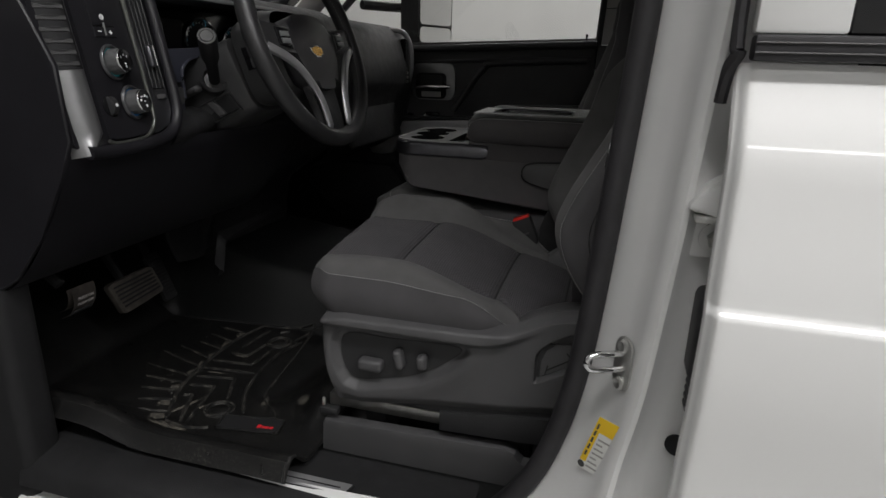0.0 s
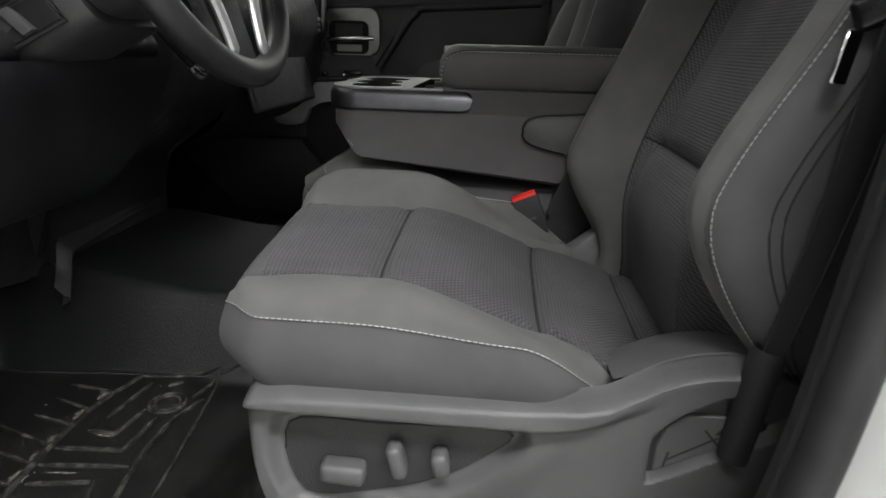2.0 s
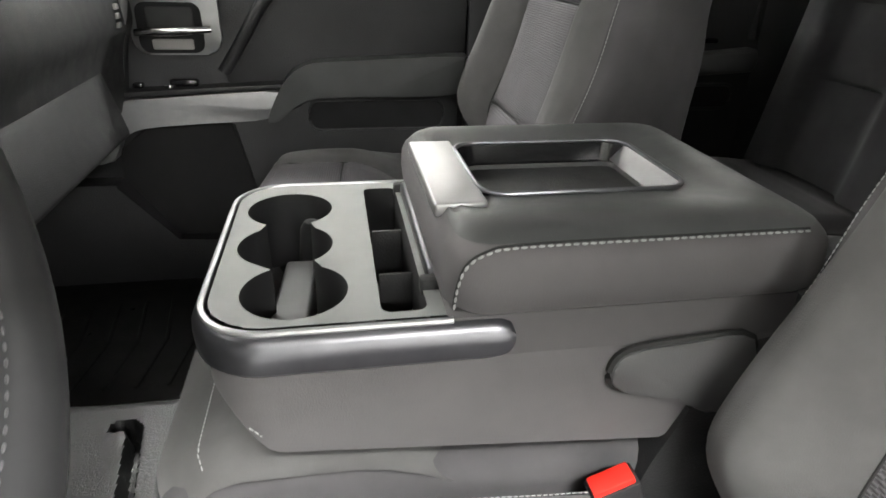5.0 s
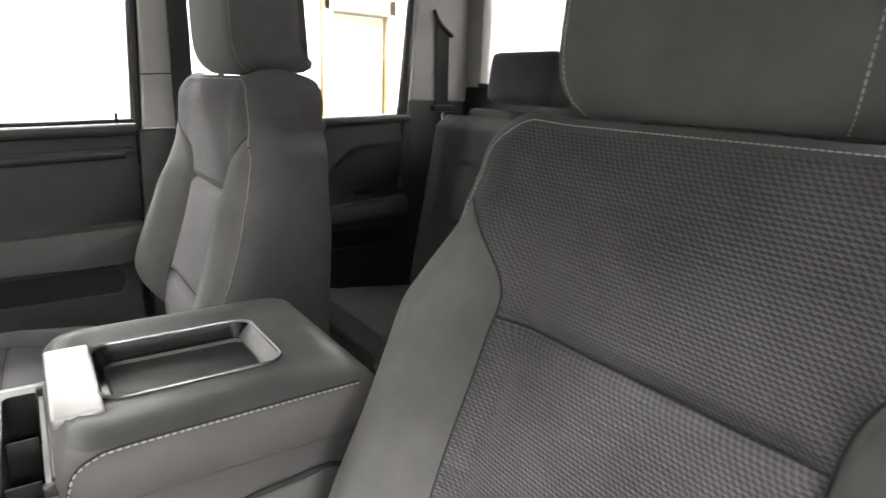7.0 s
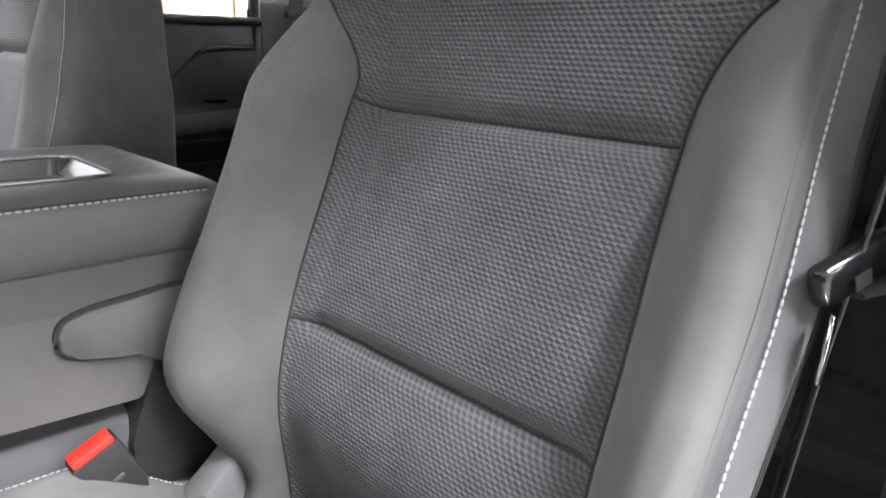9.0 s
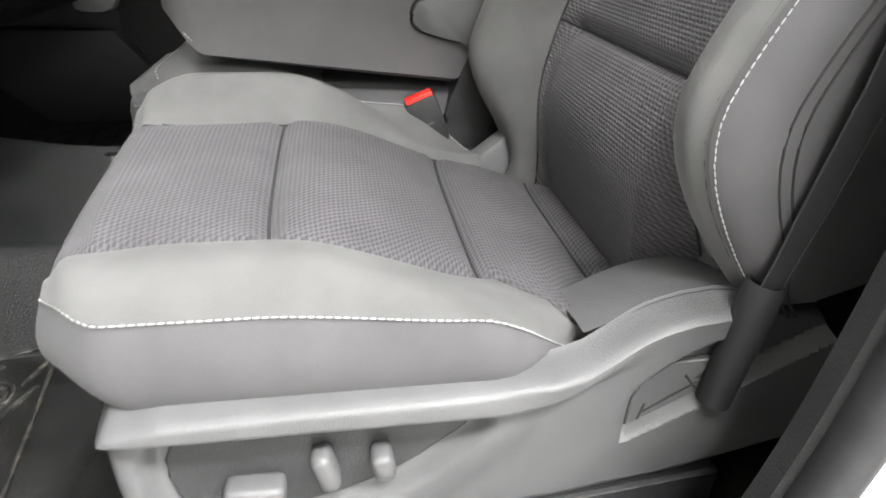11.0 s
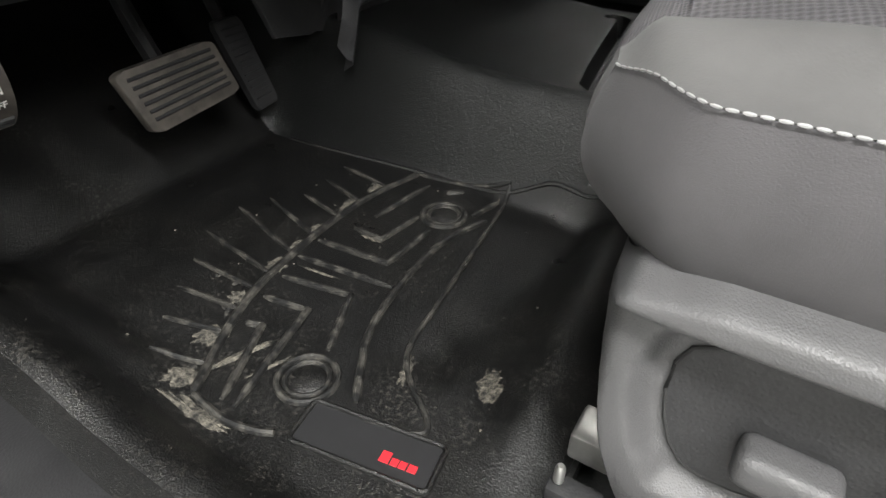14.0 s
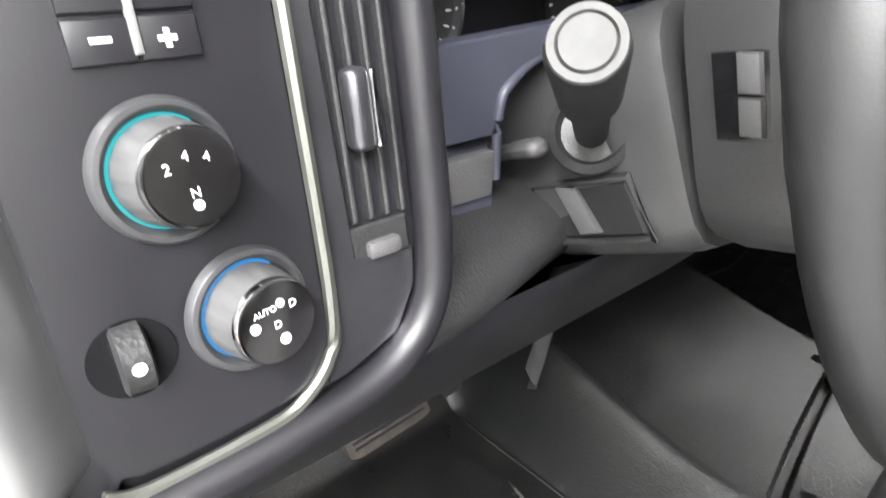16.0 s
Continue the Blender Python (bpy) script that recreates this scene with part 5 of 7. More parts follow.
PN = Vector((0.981, 0, 0.196))


def pod(y, z, w):
    """A point on the pod: across, up its face, and out of it."""
    return Vector((0, y, 0)) + PO + PU * ((z - 0.62) / 0.981) + PN * w


def podf(u, v, w):
    return pod(u, v, w)


pod_rim = [(-0.838, 0.86), (-0.838, 0.640), (-0.830, 0.592), (-0.790, 0.578), (-0.700, 0.578), (-0.655, 0.588), (-0.628, 0.610), (-0.618, 0.645), (-0.616, 0.86)]
dense = [(p.x, p.y) for p in curve([(a, b, 0) for a, b in pod_rim], 5)]
body = part("control_pod", prism(dense, -0.10, -0.006, podf, 0.004, 2), SOFTB, dash, "black driver control pod")
frame_line = curve([pod(a, b, 0.002) for a, b in ((-0.620, 0.86), (-0.620, 0.72), (-0.621, 0.645), (-0.630, 0.612), (-0.655, 0.592), (-0.700, 0.583), (-0.770, 0.580), (-0.820, 0.582))], 8)
part("padded_frame", tube(frame_line, 0.0095, 12), SOFTB, body, "grained soft frame")
panel = [(-0.777, 0.86), (-0.777, 0.615), (-0.772, 0.598), (-0.755, 0.595), (-0.712, 0.597), (-0.692, 0.603), (-0.682, 0.620), (-0.681, 0.86)]
pdense = [(p.x, p.y) for p in curve([(a, b, 0) for a, b in panel], 5)]
face = part("switch_face", prism(pdense, -0.008, 0.0, podf, 0.0015, 2), SOFTB, body, "matte black switch face")
edge = curve([pod(a, b, 0.002) for a, b in ((-0.678, 0.86), (-0.678, 0.72), (-0.679, 0.630), (-0.684, 0.610), (-0.697, 0.597), (-0.715, 0.591), (-0.765, 0.589), (-0.780, 0.594))], 8)
part("bright_edge", tube(edge, 0.0032, 8), OSATIN, body, "satin metal edge")
satin = [(-0.676, 0.86), (-0.676, 0.630), (-0.682, 0.608), (-0.700, 0.594), (-0.675, 0.596), (-0.645, 0.606), (-0.632, 0.628), (-0.631, 0.646), (-0.664, 0.648), (-0.667, 0.86)]
part("satin_surround", prism(satin, -0.006, -0.001, podf, 0.0012, 1), SMOKE, body, "smoked satin surround")
part("vent_well", prism([(-0.666, 0.86), (-0.664, 0.660), (-0.632, 0.660), (-0.630, 0.86)], -0.03, -0.018, podf, 0.0, 1), MATTE, body)
for k in range(4):
    y = -0.661 + 0.0085 * k
    part("vent_slat", prism([(y, 0.86), (y + 0.001, 0.664), (y + 0.0035, 0.664), (y + 0.0025, 0.86)], -0.018, -0.001, podf, 0.0008, 1), DARK, body)
part("vent_tab", rbox(-0.006, 0.006, -0.0055, 0.0055, -0.017, 0.017, 0.004, 3, Matrix.Translation(pod(-0.6535, 0.712, 0.004)) @ pose(0, 0, 0, 0, -11, 0)), SMOKE, body, "chrome-edged vent tab")
part("tab_edge", tube([pod(-0.6475, 0.697, 0.009), pod(-0.6475, 0.727, 0.009)], 0.0014, 6), CHROME, body)
part("vent_foot", prism([(-0.664, 0.662), (-0.662, 0.644), (-0.632, 0.640), (-0.632, 0.662)], -0.012, -0.002, podf, 0.001, 1), DARK, body)
part("vent_wheel", rbox(-0.004, 0.004, -0.0085, 0.0085, -0.004, 0.004, 0.002, 2, Matrix.Translation(pod(-0.647, 0.6505, -0.0015)) @ pose(0, 0, 0, 0, -11, 0)), PLASTIC, body)
# outer silver trim with a slatted side vent
TRIM_IN, TRIM_OUT = -0.779, -0.846


def trim_w(a):
    """Height of the strip over the pod's face, from its inner edge (0) to the door side (1)."""
    return -0.006 + 0.013 * math.sin(0.5 * math.pi * min(a / 0.30, 1.0)) - 0.075 * max(a - 0.30, 0.0) ** 2


trim_put = lambda u, v, w: pod(u, v, w + trim_w((u - TRIM_IN) / (TRIM_OUT - TRIM_IN)))


def trim_face(a, b):
    """The strip beside the switch face: full near the face, falling away towards the door."""
    z = 0.578 + 0.282 * b
    inner_edge = TRIM_IN - 0.030 * (1 - smooth01((z - 0.578) / 0.030))
    outer_edge = TRIM_OUT + 0.014 * (1 - smooth01((z - 0.575) / 0.040))
    u = inner_edge + (outer_edge - inner_edge) * a
    return pod(u, z, trim_w(a))


part("silver_trim", grid(trim_face, [i / 24 for i in range(25)], [i / 30 for i in range(31)]), TRIMS, body, "satin silver trim")
part("side_vent", grid(lambda u, v: trim_put(u, v, 0.0016), [-0.834 + 0.0035 * i for i in range(13)], [0.693, 0.74, 0.80, 0.86]), MATTE, body, "black slatted side vent")
for k in range(10):
    z = 0.699 + 0.0145 * k
    part("vent_slat", prism([(-0.831, z), (-0.815, z - 0.001), (-0.799, z - 0.002), (-0.799, z + 0.004), (-0.815, z + 0.005), (-0.831, z + 0.006)], 0.0, 0.0042, trim_put, 0.0006, 1), DARK, body)


KN = Vector((0.972, 0.150, 0.180)).normalized()
KY = Vector((-0.152, 0.988, 0.0)).normalized()
KU = KN.cross(KY)


def knob(y, z, ring_mat, marks, label):
    at = pod(y, z, 0.0)
    t = thing("rotary_knob", label, "knob", at, "dash knobs")
    part("bezel", lathe([(0.0258, 0.0), (0.0256, 0.0022), (0.0244, 0.0042), (0.0226, 0.0046), (0.0208, 0.0030), (0.0200, 0.0010)], at, KN, 48), BEZEL, t, "satin bezel ring")
    part("light_ring", lathe([(0.0201, 0.0008), (0.0199, 0.0016), (0.0186, 0.0016)], at, KN, 48), ring_mat, t, "glowing ring")
    grip = bmesh.new()
    n = 60
    rows = []
    for h, r in ((0.001, 0.0189), (0.004, 0.0190), (0.014, 0.0178), (0.0185, 0.0170)):
        rows.append([grip.verts.new(at + KN * h + (KY * math.cos(2 * math.pi * j / n) + KU * math.sin(2 * math.pi * j / n)) * (r * (1.0 - (0.05 if j % 5 == 0 and 0.002 < h < 0.016 else 0)))) for j in range(n)])
    for a, b in zip(rows, rows[1:]):
        for j in range(n):
            grip.faces.new((a[j], a[(j + 1) % n], b[(j + 1) % n], b[j]))
    part("grip", grip, KNOB, t, "notched gray grip")
    part("chrome_lip", lathe([(0.0170, 0.0180), (0.0171, 0.0195), (0.0163, 0.0212), (0.0150, 0.0210)], at, KN, 48), CHROME, t, "chrome lip")
    cap = part("cap", lathe([(0.0152, 0.0200), (0.0150, 0.0209), (0.0, 0.0210)], at, KN, 48), BLACK, t, "gloss black cap")
    turn = Matrix(((KY.x, KU.x, KN.x, 0), (KY.y, KU.y, KN.y, 0), (KY.z, KU.z, KN.z, 0), (0, 0, 0, 1)))
    for text, u, v, size in marks:
        p = at + KY * (u * 0.9) + KU * (v * 0.9) + KN * 0.0211
        if text:
            writing("marking", text, size, Matrix.Translation(p) @ turn, WHITEINK, cap, "white marking", 0.0001)
        else:
            part("marking", lathe([(size * 0.5, 0), (size * 0.5, 0.0003), (size * 0.3, 0.0003), (size * 0.3, 0)], p, KN, 14), WHITEINK, cap, "white marking")
    return t


knob(-0.730, 0.703, TEAL, (("2", -0.0085, 0.0050, 0.0052), ("4", -0.0010, 0.0082, 0.0048), ("4", 0.0066, 0.0062, 0.0048), ("N", -0.0005, -0.0055, 0.0046), ("", -0.0005, -0.0100, 0.0036)), "gray four-wheel-drive knob with a teal glowing ring")
knob(-0.713, 0.645, BLUE, (("", -0.0100, 0.0010, 0.0040), ("AUTO", -0.0045, 0.0062, 0.0034), ("", 0.0030, 0.0075, 0.0034), ("D", 0.0085, 0.0050, 0.0045), ("D", 0.0000, -0.0015, 0.0045), ("", 0.0020, -0.0090, 0.0045)), "gray headlamp knob with a blue glowing ring")
wheel_at = pod(-0.757, 0.642, 0.0)
dim = thing("dimmer_wheel", "dark ribbed dimmer thumbwheel in a round recess", "thumbwheel", wheel_at)
part("recess", lathe([(0.0150, 0.0008), (0.0150, 0.0014), (0.0, 0.0010)], wheel_at, PN, 32), BLACK, dim)
part("wheel", lathe([(0.0125, -0.0055), (0.0145, -0.0045), (0.0145, 0.0045), (0.0125, 0.0055)], wheel_at - PN * 0.003, (0, 1, 0), 40), DARK, dim)
part("marking", lathe([(0.0025, 0), (0.0025, 0.0003), (0.0012, 0.0003), (0.0012, 0)], wheel_at + PN * 0.0117, PN, 14), WHITEINK, dim, "white marking")
keys_at = pod(-0.728, 0.755, 0.0)
keys = thing("trailer_brake_keys", "black push keys with white minus and plus marks", "switch", keys_at)
for y0, y1, z0, z1 in ((-0.749, -0.7295, 0.7385, 0.7520), (-0.7285, -0.709, 0.7385, 0.7520), (-0.749, -0.709, 0.7535, 0.790)):
    part("key", prism([(y0, z0), (y1, z0), (y1, z1), (y0, z1)], -0.002, 0.0025, podf, 0.0012, 2), SOFTB, keys)
part("slide", prism([(-0.7305, 0.7405), (-0.7275, 0.7405), (-0.7275, 0.7580), (-0.7305, 0.7580)], 0.0, 0.0040, podf, 0.0010, 2), TRAYP, keys, "pale slide")
part("minus_mark", prism([(-0.7425, 0.7448), (-0.7360, 0.7448), (-0.7360, 0.7466), (-0.7425, 0.7466)], 0.002, 0.0028, podf, 0.0, 1), WHITEINK, keys, "white minus mark")
part("plus_mark", prism([(-0.7225, 0.7440), (-0.7165, 0.7440), (-0.7165, 0.7458), (-0.7225, 0.7458)], 0.002, 0.0028, podf, 0.0, 1), WHITEINK, keys, "white plus mark")
part("plus_mark", prism([(-0.7204, 0.7420), (-0.7186, 0.7420), (-0.7186, 0.7478), (-0.7204, 0.7478)], 0.002, 0.0029, podf, 0.0, 1), WHITEINK, keys, "white plus mark")
part("symbol_mark", lathe([(0.0042, 0), (0.0042, 0.0003), (0.0022, 0.0003), (0.0022, 0)], pod(-0.729, 0.7655, 0.0026), PN, 18), WHITEINK, keys, "white ring symbol")

# instrument cluster
cluster = thing("instrument_cluster", "dark instrument cluster with chrome-ringed gauges", "instrument cluster", (-0.38, -0.46, 0.66))
part("face", rbox(-0.392, -0.380, -0.62, -0.22, 0.660, 0.80, 0.003), BLACK, cluster)
TICK = glow("gauge_tick", (0.15, 0.55, 0.75), 0.6)
for cy, cz, r in ((-0.556, 0.728, 0.052), (-0.372, 0.735, 0.052), (-0.262, 0.735, 0.040)):
    gauge = part("gauge", lathe([(r, 0.0), (r + 0.0015, 0.006), (r - 0.002, 0.007), (r - 0.004, 0.001)], (-0.380, cy, cz), (1, 0, 0), 40), CHROME, cluster, "chrome gauge ring")
    part("dial", lathe([(r - 0.003, 0.0010), (0, 0.0012)], (-0.380, cy, cz), (1, 0, 0), 32), MATTE, gauge)
    for i in range(21):
        a = radians(-130 + 13 * i)
        p = Vector((-0.3782, cy + (r - 0.011) * math.sin(a), cz + (r - 0.011) * math.cos(a)))
        d = Vector((0, math.sin(a), math.cos(a)))
        part("tick", tube([p, p + d * (0.006 if i % 4 == 0 else 0.004)], 0.0007, 4), TICK if i % 4 == 0 else WHITEINK, gauge)
part("screen", rbox(-0.379, -0.3785, -0.500, -0.428, 0.690, 0.780, 0.0), BLACK, cluster)
k = Mat("blue_gray_plastic", (0.040, 0.042, 0.058), 0.4).shades(25, 0.9, 1.1)
BLUEP = k.m
part("lower_bezel", sheet([(-0.375, 0.675), (-0.335, 0.668), (-0.310, 0.650), (-0.305, 0.600), (-0.300, 0.565)], [-0.615, -0.57, -0.531]), BLUEP, cluster, "blue-gray lower bezel")
part("release_plate", rbox(-0.309, -0.300, -0.612, -0.536, 0.630, 0.660, 0.003, 2), PLASTIC, cluster, "gray release plate")
arch = curve([(-0.303, -0.533, 0.640), (-0.303, -0.534, 0.684), (-0.304, -0.524, 0.699), (-0.307, -0.495, 0.711), (-0.308, -0.44, 0.717), (-0.308, -0.36, 0.713)], 6)
part("bezel_edge", tube(arch, 0.0032, 10), BLUEP, cluster, "blue-gray bezel edge over the column")
part("bezel_face", prism([(-0.615, 0.668), (-0.535, 0.668)] + [(p.y, p.z) for p in arch[6:]] + [(-0.36, 0.735), (-0.615, 0.722)], -0.316, -0.304, put_yz, 0.001, 1), BLUEP, cluster, "blue-gray bezel face")
part("visor", sheet([(-0.39, 0.80), (-0.33, 0.822), (-0.28, 0.812), (-0.29, 0.800)], [-0.62 + 0.42 * i / 10 for i in range(11)]), SOFTB, cluster)

# steering column and wheel
WT = radians(20)
WC = Vector((-0.112, -0.408, 0.745))
WN = Vector((math.cos(WT), 0, math.sin(WT)))
WU = Vector((-math.sin(WT), 0, math.cos(WT)))
WY = Vector((0, 1, 0))
steer = thing("steering_wheel", "black leather steering wheel with silver spokes and a gold emblem", "steering wheel", WC - WN * 0.05)


def on_wheel(a, b, c):
    return WC + WY * a + WU * b + WN * c


R = 0.186
k = Mat("housing_plastic", (0.040, 0.040, 0.041), 0.42).shades(25, 0.9, 1.1)
HOUSE = k.grain(520, 0.25, 0.0005).m
ring = [on_wheel(R * math.cos(2 * math.pi * i / 72), R * math.sin(2 * math.pi * i / 72), 0) for i in range(72)]
k = Mat("leather", (0.020, 0.020, 0.021), 0.42).shades(40, 0.85, 1.15)
LEATHER = k.grain(900, 0.10, 0.0003).m
part("rim", tube(ring, 0.0165, 14, True), LEATHER, steer, "black leather rim")
part("stitching", stitches([on_wheel((R - 0.0158) * math.cos(2 * math.pi * i / 144), (R - 0.0158) * math.sin(2 * math.pi * i / 144), 0.006) for i in range(145)], 0.004, 0.003, 0.0006), PLASTIC, steer)


def wheel_put(u, v, w):
    return on_wheel(u, v, w)


hub = [(-0.075, 0.045), (0.0, 0.058), (0.075, 0.045), (0.082, 0.0), (0.060, -0.055), (0.030, -0.080), (-0.030, -0.080), (-0.060, -0.055), (-0.082, 0.0)]
hub_d = [(p.x, p.y) for p in curve([(a, b, 0) for a, b in hub], 5, True)]
pad_h = part("airbag_cover", prism([(u, v - 0.010) for u, v in hub_d], -0.030, 0.0085, wheel_put, 0.012, 4), SOFTB, steer, "soft black airbag cover")
bow = [(-0.022, 0.006), (-0.010, 0.006), (-0.009, 0.009), (0.009, 0.009), (0.010, 0.006), (0.022, 0.006), (0.018, -0.005), (0.010, -0.005), (0.009, -0.009), (-0.009, -0.009), (-0.010, -0.005), (-0.018, -0.005)]
part("emblem", prism([(u, v - 0.021) for u, v in bow], 0.008, 0.0105, wheel_put, 0.001, 1), GOLD, pad_h, "gold emblem with a bright rim")
part("emblem_rim", tube([on_wheel(u * 1.05, v * 1.08 - 0.021, 0.0092) for u, v in bow], 0.0013, 6, True), CHROME, pad_h)
for side in (-1, 1):
    spoke = [(0.070, 0.020), (0.120, 0.024), (0.176, 0.030), (0.180, -0.010), (0.120, -0.022), (0.070, -0.030)]
    s = part("spoke", prism([(side * u, v) for u, v in spoke], -0.018, 0.008, wheel_put, 0.004, 2), DARK, steer)
    part("spoke_keys", prism([(side * u, v) for u, v in ((0.088, 0.016), (0.128, 0.019), (0.128, -0.012), (0.088, -0.018))], 0.004, 0.012, wheel_put, 0.003, 2), BLACK, s, "gloss black key pad")
    for b0 in (-0.006, 0.006):
        part("spoke_key", prism([(side * u, b0 + v) for u, v in ((0.094, -0.004), (0.122, -0.004), (0.122, 0.005), (0.094, 0.005))], 0.011, 0.0145, wheel_put, 0.0015, 2), TRAYP, s)
    wing = curve([on_wheel(side * a, b, c) for a, b, c in ((0.168, -0.012, 0.004), (0.120, -0.034, 0.010), (0.085, -0.062, 0.012), (0.052, -0.110, 0.010), (0.040, -0.166, 0.004))], 6)
    part("silver_spoke", tube(wing, [0.004] + [0.0095] * (len(wing) - 2) + [0.004], 10, flat=0.6, up=WN), SILVER, steer, "satin silver lower spoke")
part("lower_spoke", prism([(-0.050, -0.070), (0.050, -0.070), (0.036, -0.172), (-0.036, -0.172)], -0.022, -0.004, wheel_put, 0.004, 2), DARK, steer)
housing = bmesh.new()
prev = None
for c, wide, high in ((-0.110, 0.060, 0.056), (-0.112, 0.074, 0.070), (-0.108, 0.082, 0.078), (-0.090, 0.087, 0.082), (-0.050, 0.090, 0.084), (-0.024, 0.080, 0.074)):
    ringv = []
    for j in range(44):
        a = 2 * math.pi * j / 44
        ca, sa = math.cos(a), math.sin(a)
        q = (abs(ca) ** 4.5 + abs(sa) ** 4.5) ** (-1 / 4.5)
        ringv.append(housing.verts.new(on_wheel(wide * ca * q, high * sa * q - 0.010, c)))
    if prev:
        for j in range(44):
            housing.faces.new((prev[j], prev[(j + 1) % 44], ringv[(j + 1) % 44], ringv[j]))
    prev = ringv
back = part("hub_housing", housing, HOUSE, steer, "dark grained housing behind the hub")
part("housing_gap", lathe([(0.055, -0.100), (0.055, -0.135)], WC, WN, 32), MATTE, steer)
back_put = lambda u, v, w: (u, -0.4945 - w, v)
part("rocker_bezel", prism([(-0.204, 0.730), (-0.176, 0.738), (-0.162, 0.697), (-0.190, 0.691)], -0.01, 0.003, back_put, 0.003, 2), BLACK, back, "gloss black rocker bezel")
for z0, z1 in ((0.7155, 0.733), (0.697, 0.7140)):
    part("rocker", prism([(-0.190 + 0.34 * (0.733 - z0), z0), (-0.179 + 0.34 * (0.733 - z0), z0 + 0.002), (-0.179 + 0.34 * (0.733 - z1), z1 + 0.002), (-0.190 + 0.34 * (0.733 - z1), z1)], 0.0, 0.007, back_put, 0.002, 2), PLASTIC, back, "gray rocker key")

col = thing("steering_column", "black steering column shroud with stalk and tilt lever", "steering column", WC - WN * 0.16)


COL_AT = Vector((-0.175, -0.405, 0.714))
COL_N = Vector((math.cos(radians(26)), 0, math.sin(radians(26))))
COL_U = Vector((-math.sin(radians(26)), 0, math.cos(radians(26))))


def on_col(a, b, c):
    return COL_AT + WY * a + COL_U * b - COL_N * c


shroud = bmesh.new()
prev = None
for c, wide, high in ((0.052, 0.060, 0.056), (0.050, 0.070, 0.066), (0.053, 0.078, 0.073), (0.062, 0.081, 0.075), (0.10, 0.082, 0.076), (0.16, 0.084, 0.076), (0.22, 0.078, 0.070), (0.26, 0.06, 0.06)):
    ringv = []
    for j in range(40):
        a = 2 * math.pi * j / 40
        ca, sa = math.cos(a), math.sin(a)
        q = (abs(ca) ** 5.5 + abs(sa) ** 5.5) ** (-1 / 5.5)
        ringv.append(shroud.verts.new(on_col(wide * ca * q, high * sa * q - 0.008, c)))
    if prev:
        for j in range(40):
            shroud.faces.new((prev[j], prev[(j + 1) % 40], ringv[(j + 1) % 40], ringv[j]))
    prev = ringv
part("shroud", shroud, HOUSE, col, "dark grained column shroud")
SB = Vector((-0.268, -0.490, 0.672))
ST = Vector((-0.193, -0.604, 0.746))
SD = (ST - SB).normalized()
part("stalk_boot", lathe([(0.026, -0.012), (0.026, 0.004), (0.021, 0.008), (0.018, 0.0)], SB, SD, 28), DARK, col, "dark stalk collar")
L = (ST - SB).length
stalk = part("stalk", lathe([(0.0100, 0), (0.0105, L * 0.45), (0.0150, L * 0.58), (0.0158, L - 0.006), (0.0145, L)], SB, SD, 32), MATTE, col, "black control stalk")
part("stalk_end", lathe([(0.0146, L - 0.001), (0.0140, L + 0.002), (0.0112, L + 0.0022), (0.0106, L - 0.0005), (0.0098, L + 0.0025), (0.0, L + 0.003)], SB, SD, 32), ENDCAP, stalk, "gray end button")
shift = curve([(-0.250, -0.345, 0.668), (-0.240, -0.300, 0.640), (-0.236, -0.240, 0.598), (-0.233, -0.200, 0.570)], 6)
lever = part("shift_lever", tube(shift, [0.011] + [0.0075] * (len(shift) - 2) + [0.009], 12), MATTE, col, "black column shift lever")
tip = (shift[-1] - shift[-2]).normalized()
part("lever_tip", lathe([(0.009, -0.002), (0.0125, 0.006), (0.0130, 0.020), (0.0095, 0.031), (0.0, 0.034)], shift[-1], tip, 24), CHROME, lever, "chrome tip of the shift lever")
part("tilt_lever", tube(curve([(-0.360, -0.482, 0.630), (-0.340, -0.494, 0.636), (-0.315, -0.500, 0.648), (-0.293, -0.502, 0.657)], 6), [0.008] * 12 + [0.0095] * 4 + [0.010, 0.008, 0.004], 10, flat=0.7), PLASTIC, col, "worn gray tilt lever")
col_put = lambda u, v, w: (u, -0.482 - w, v)
# shroud is not cut: a black sheet paints the dark inside of the recess
part("key_recess_shade", prism([(-0.308, 0.618), (-0.240, 0.650), (-0.218, 0.622), (-0.290, 0.588)], 0.0, 0.0058, col_put, 0.002, 1), MATTE, col, "flat black sheet for the shade in the column recess")
part("recess_rim", tube([col_put(u, v, 0.0055) for u, v in ((-0.310, 0.620), (-0.239, 0.653), (-0.214, 0.622), (-0.290, 0.585))], 0.0028, 8, True), DARK, col)
part("recess_tab", prism([(-0.289, 0.628), (-0.274, 0.634), (-0.248, 0.612), (-0.262, 0.604)], 0.002, 0.011, col_put, 0.003, 2), PLASTIC, col, "gray tab in the recess")
part("recess_tab", prism([(-0.312, 0.612), (-0.322, 0.585), (-0.300, 0.575)], 0.002, 0.008, col_put, 0.002, 2), PLASTIC, col)

# lower tunnel trim with a pale lip
stack_trim = thing("tunnel_trim", "dark lower stack trim with a satin edge over the tunnel", "trim", (-0.53, 0.0, 0.2))
part("panel", prism([(-0.21, 0.21), (0.19, 0.265), (0.19, 0.45), (-0.33, 0.45), (-0.33, 0.28), (-0.30, 0.215), (-0.23, 0.203)], -0.565, -0.552, put_yz, 0.006, 2), DARK, stack_trim)
lip = curve([(-0.470, -0.248, 0.185), (-0.486, -0.215, 0.212), (-0.497, -0.190, 0.245), (-0.505, -0.150, 0.250), (-0.512, 0.0, 0.258), (-0.517, 0.150, 0.268)], 6)
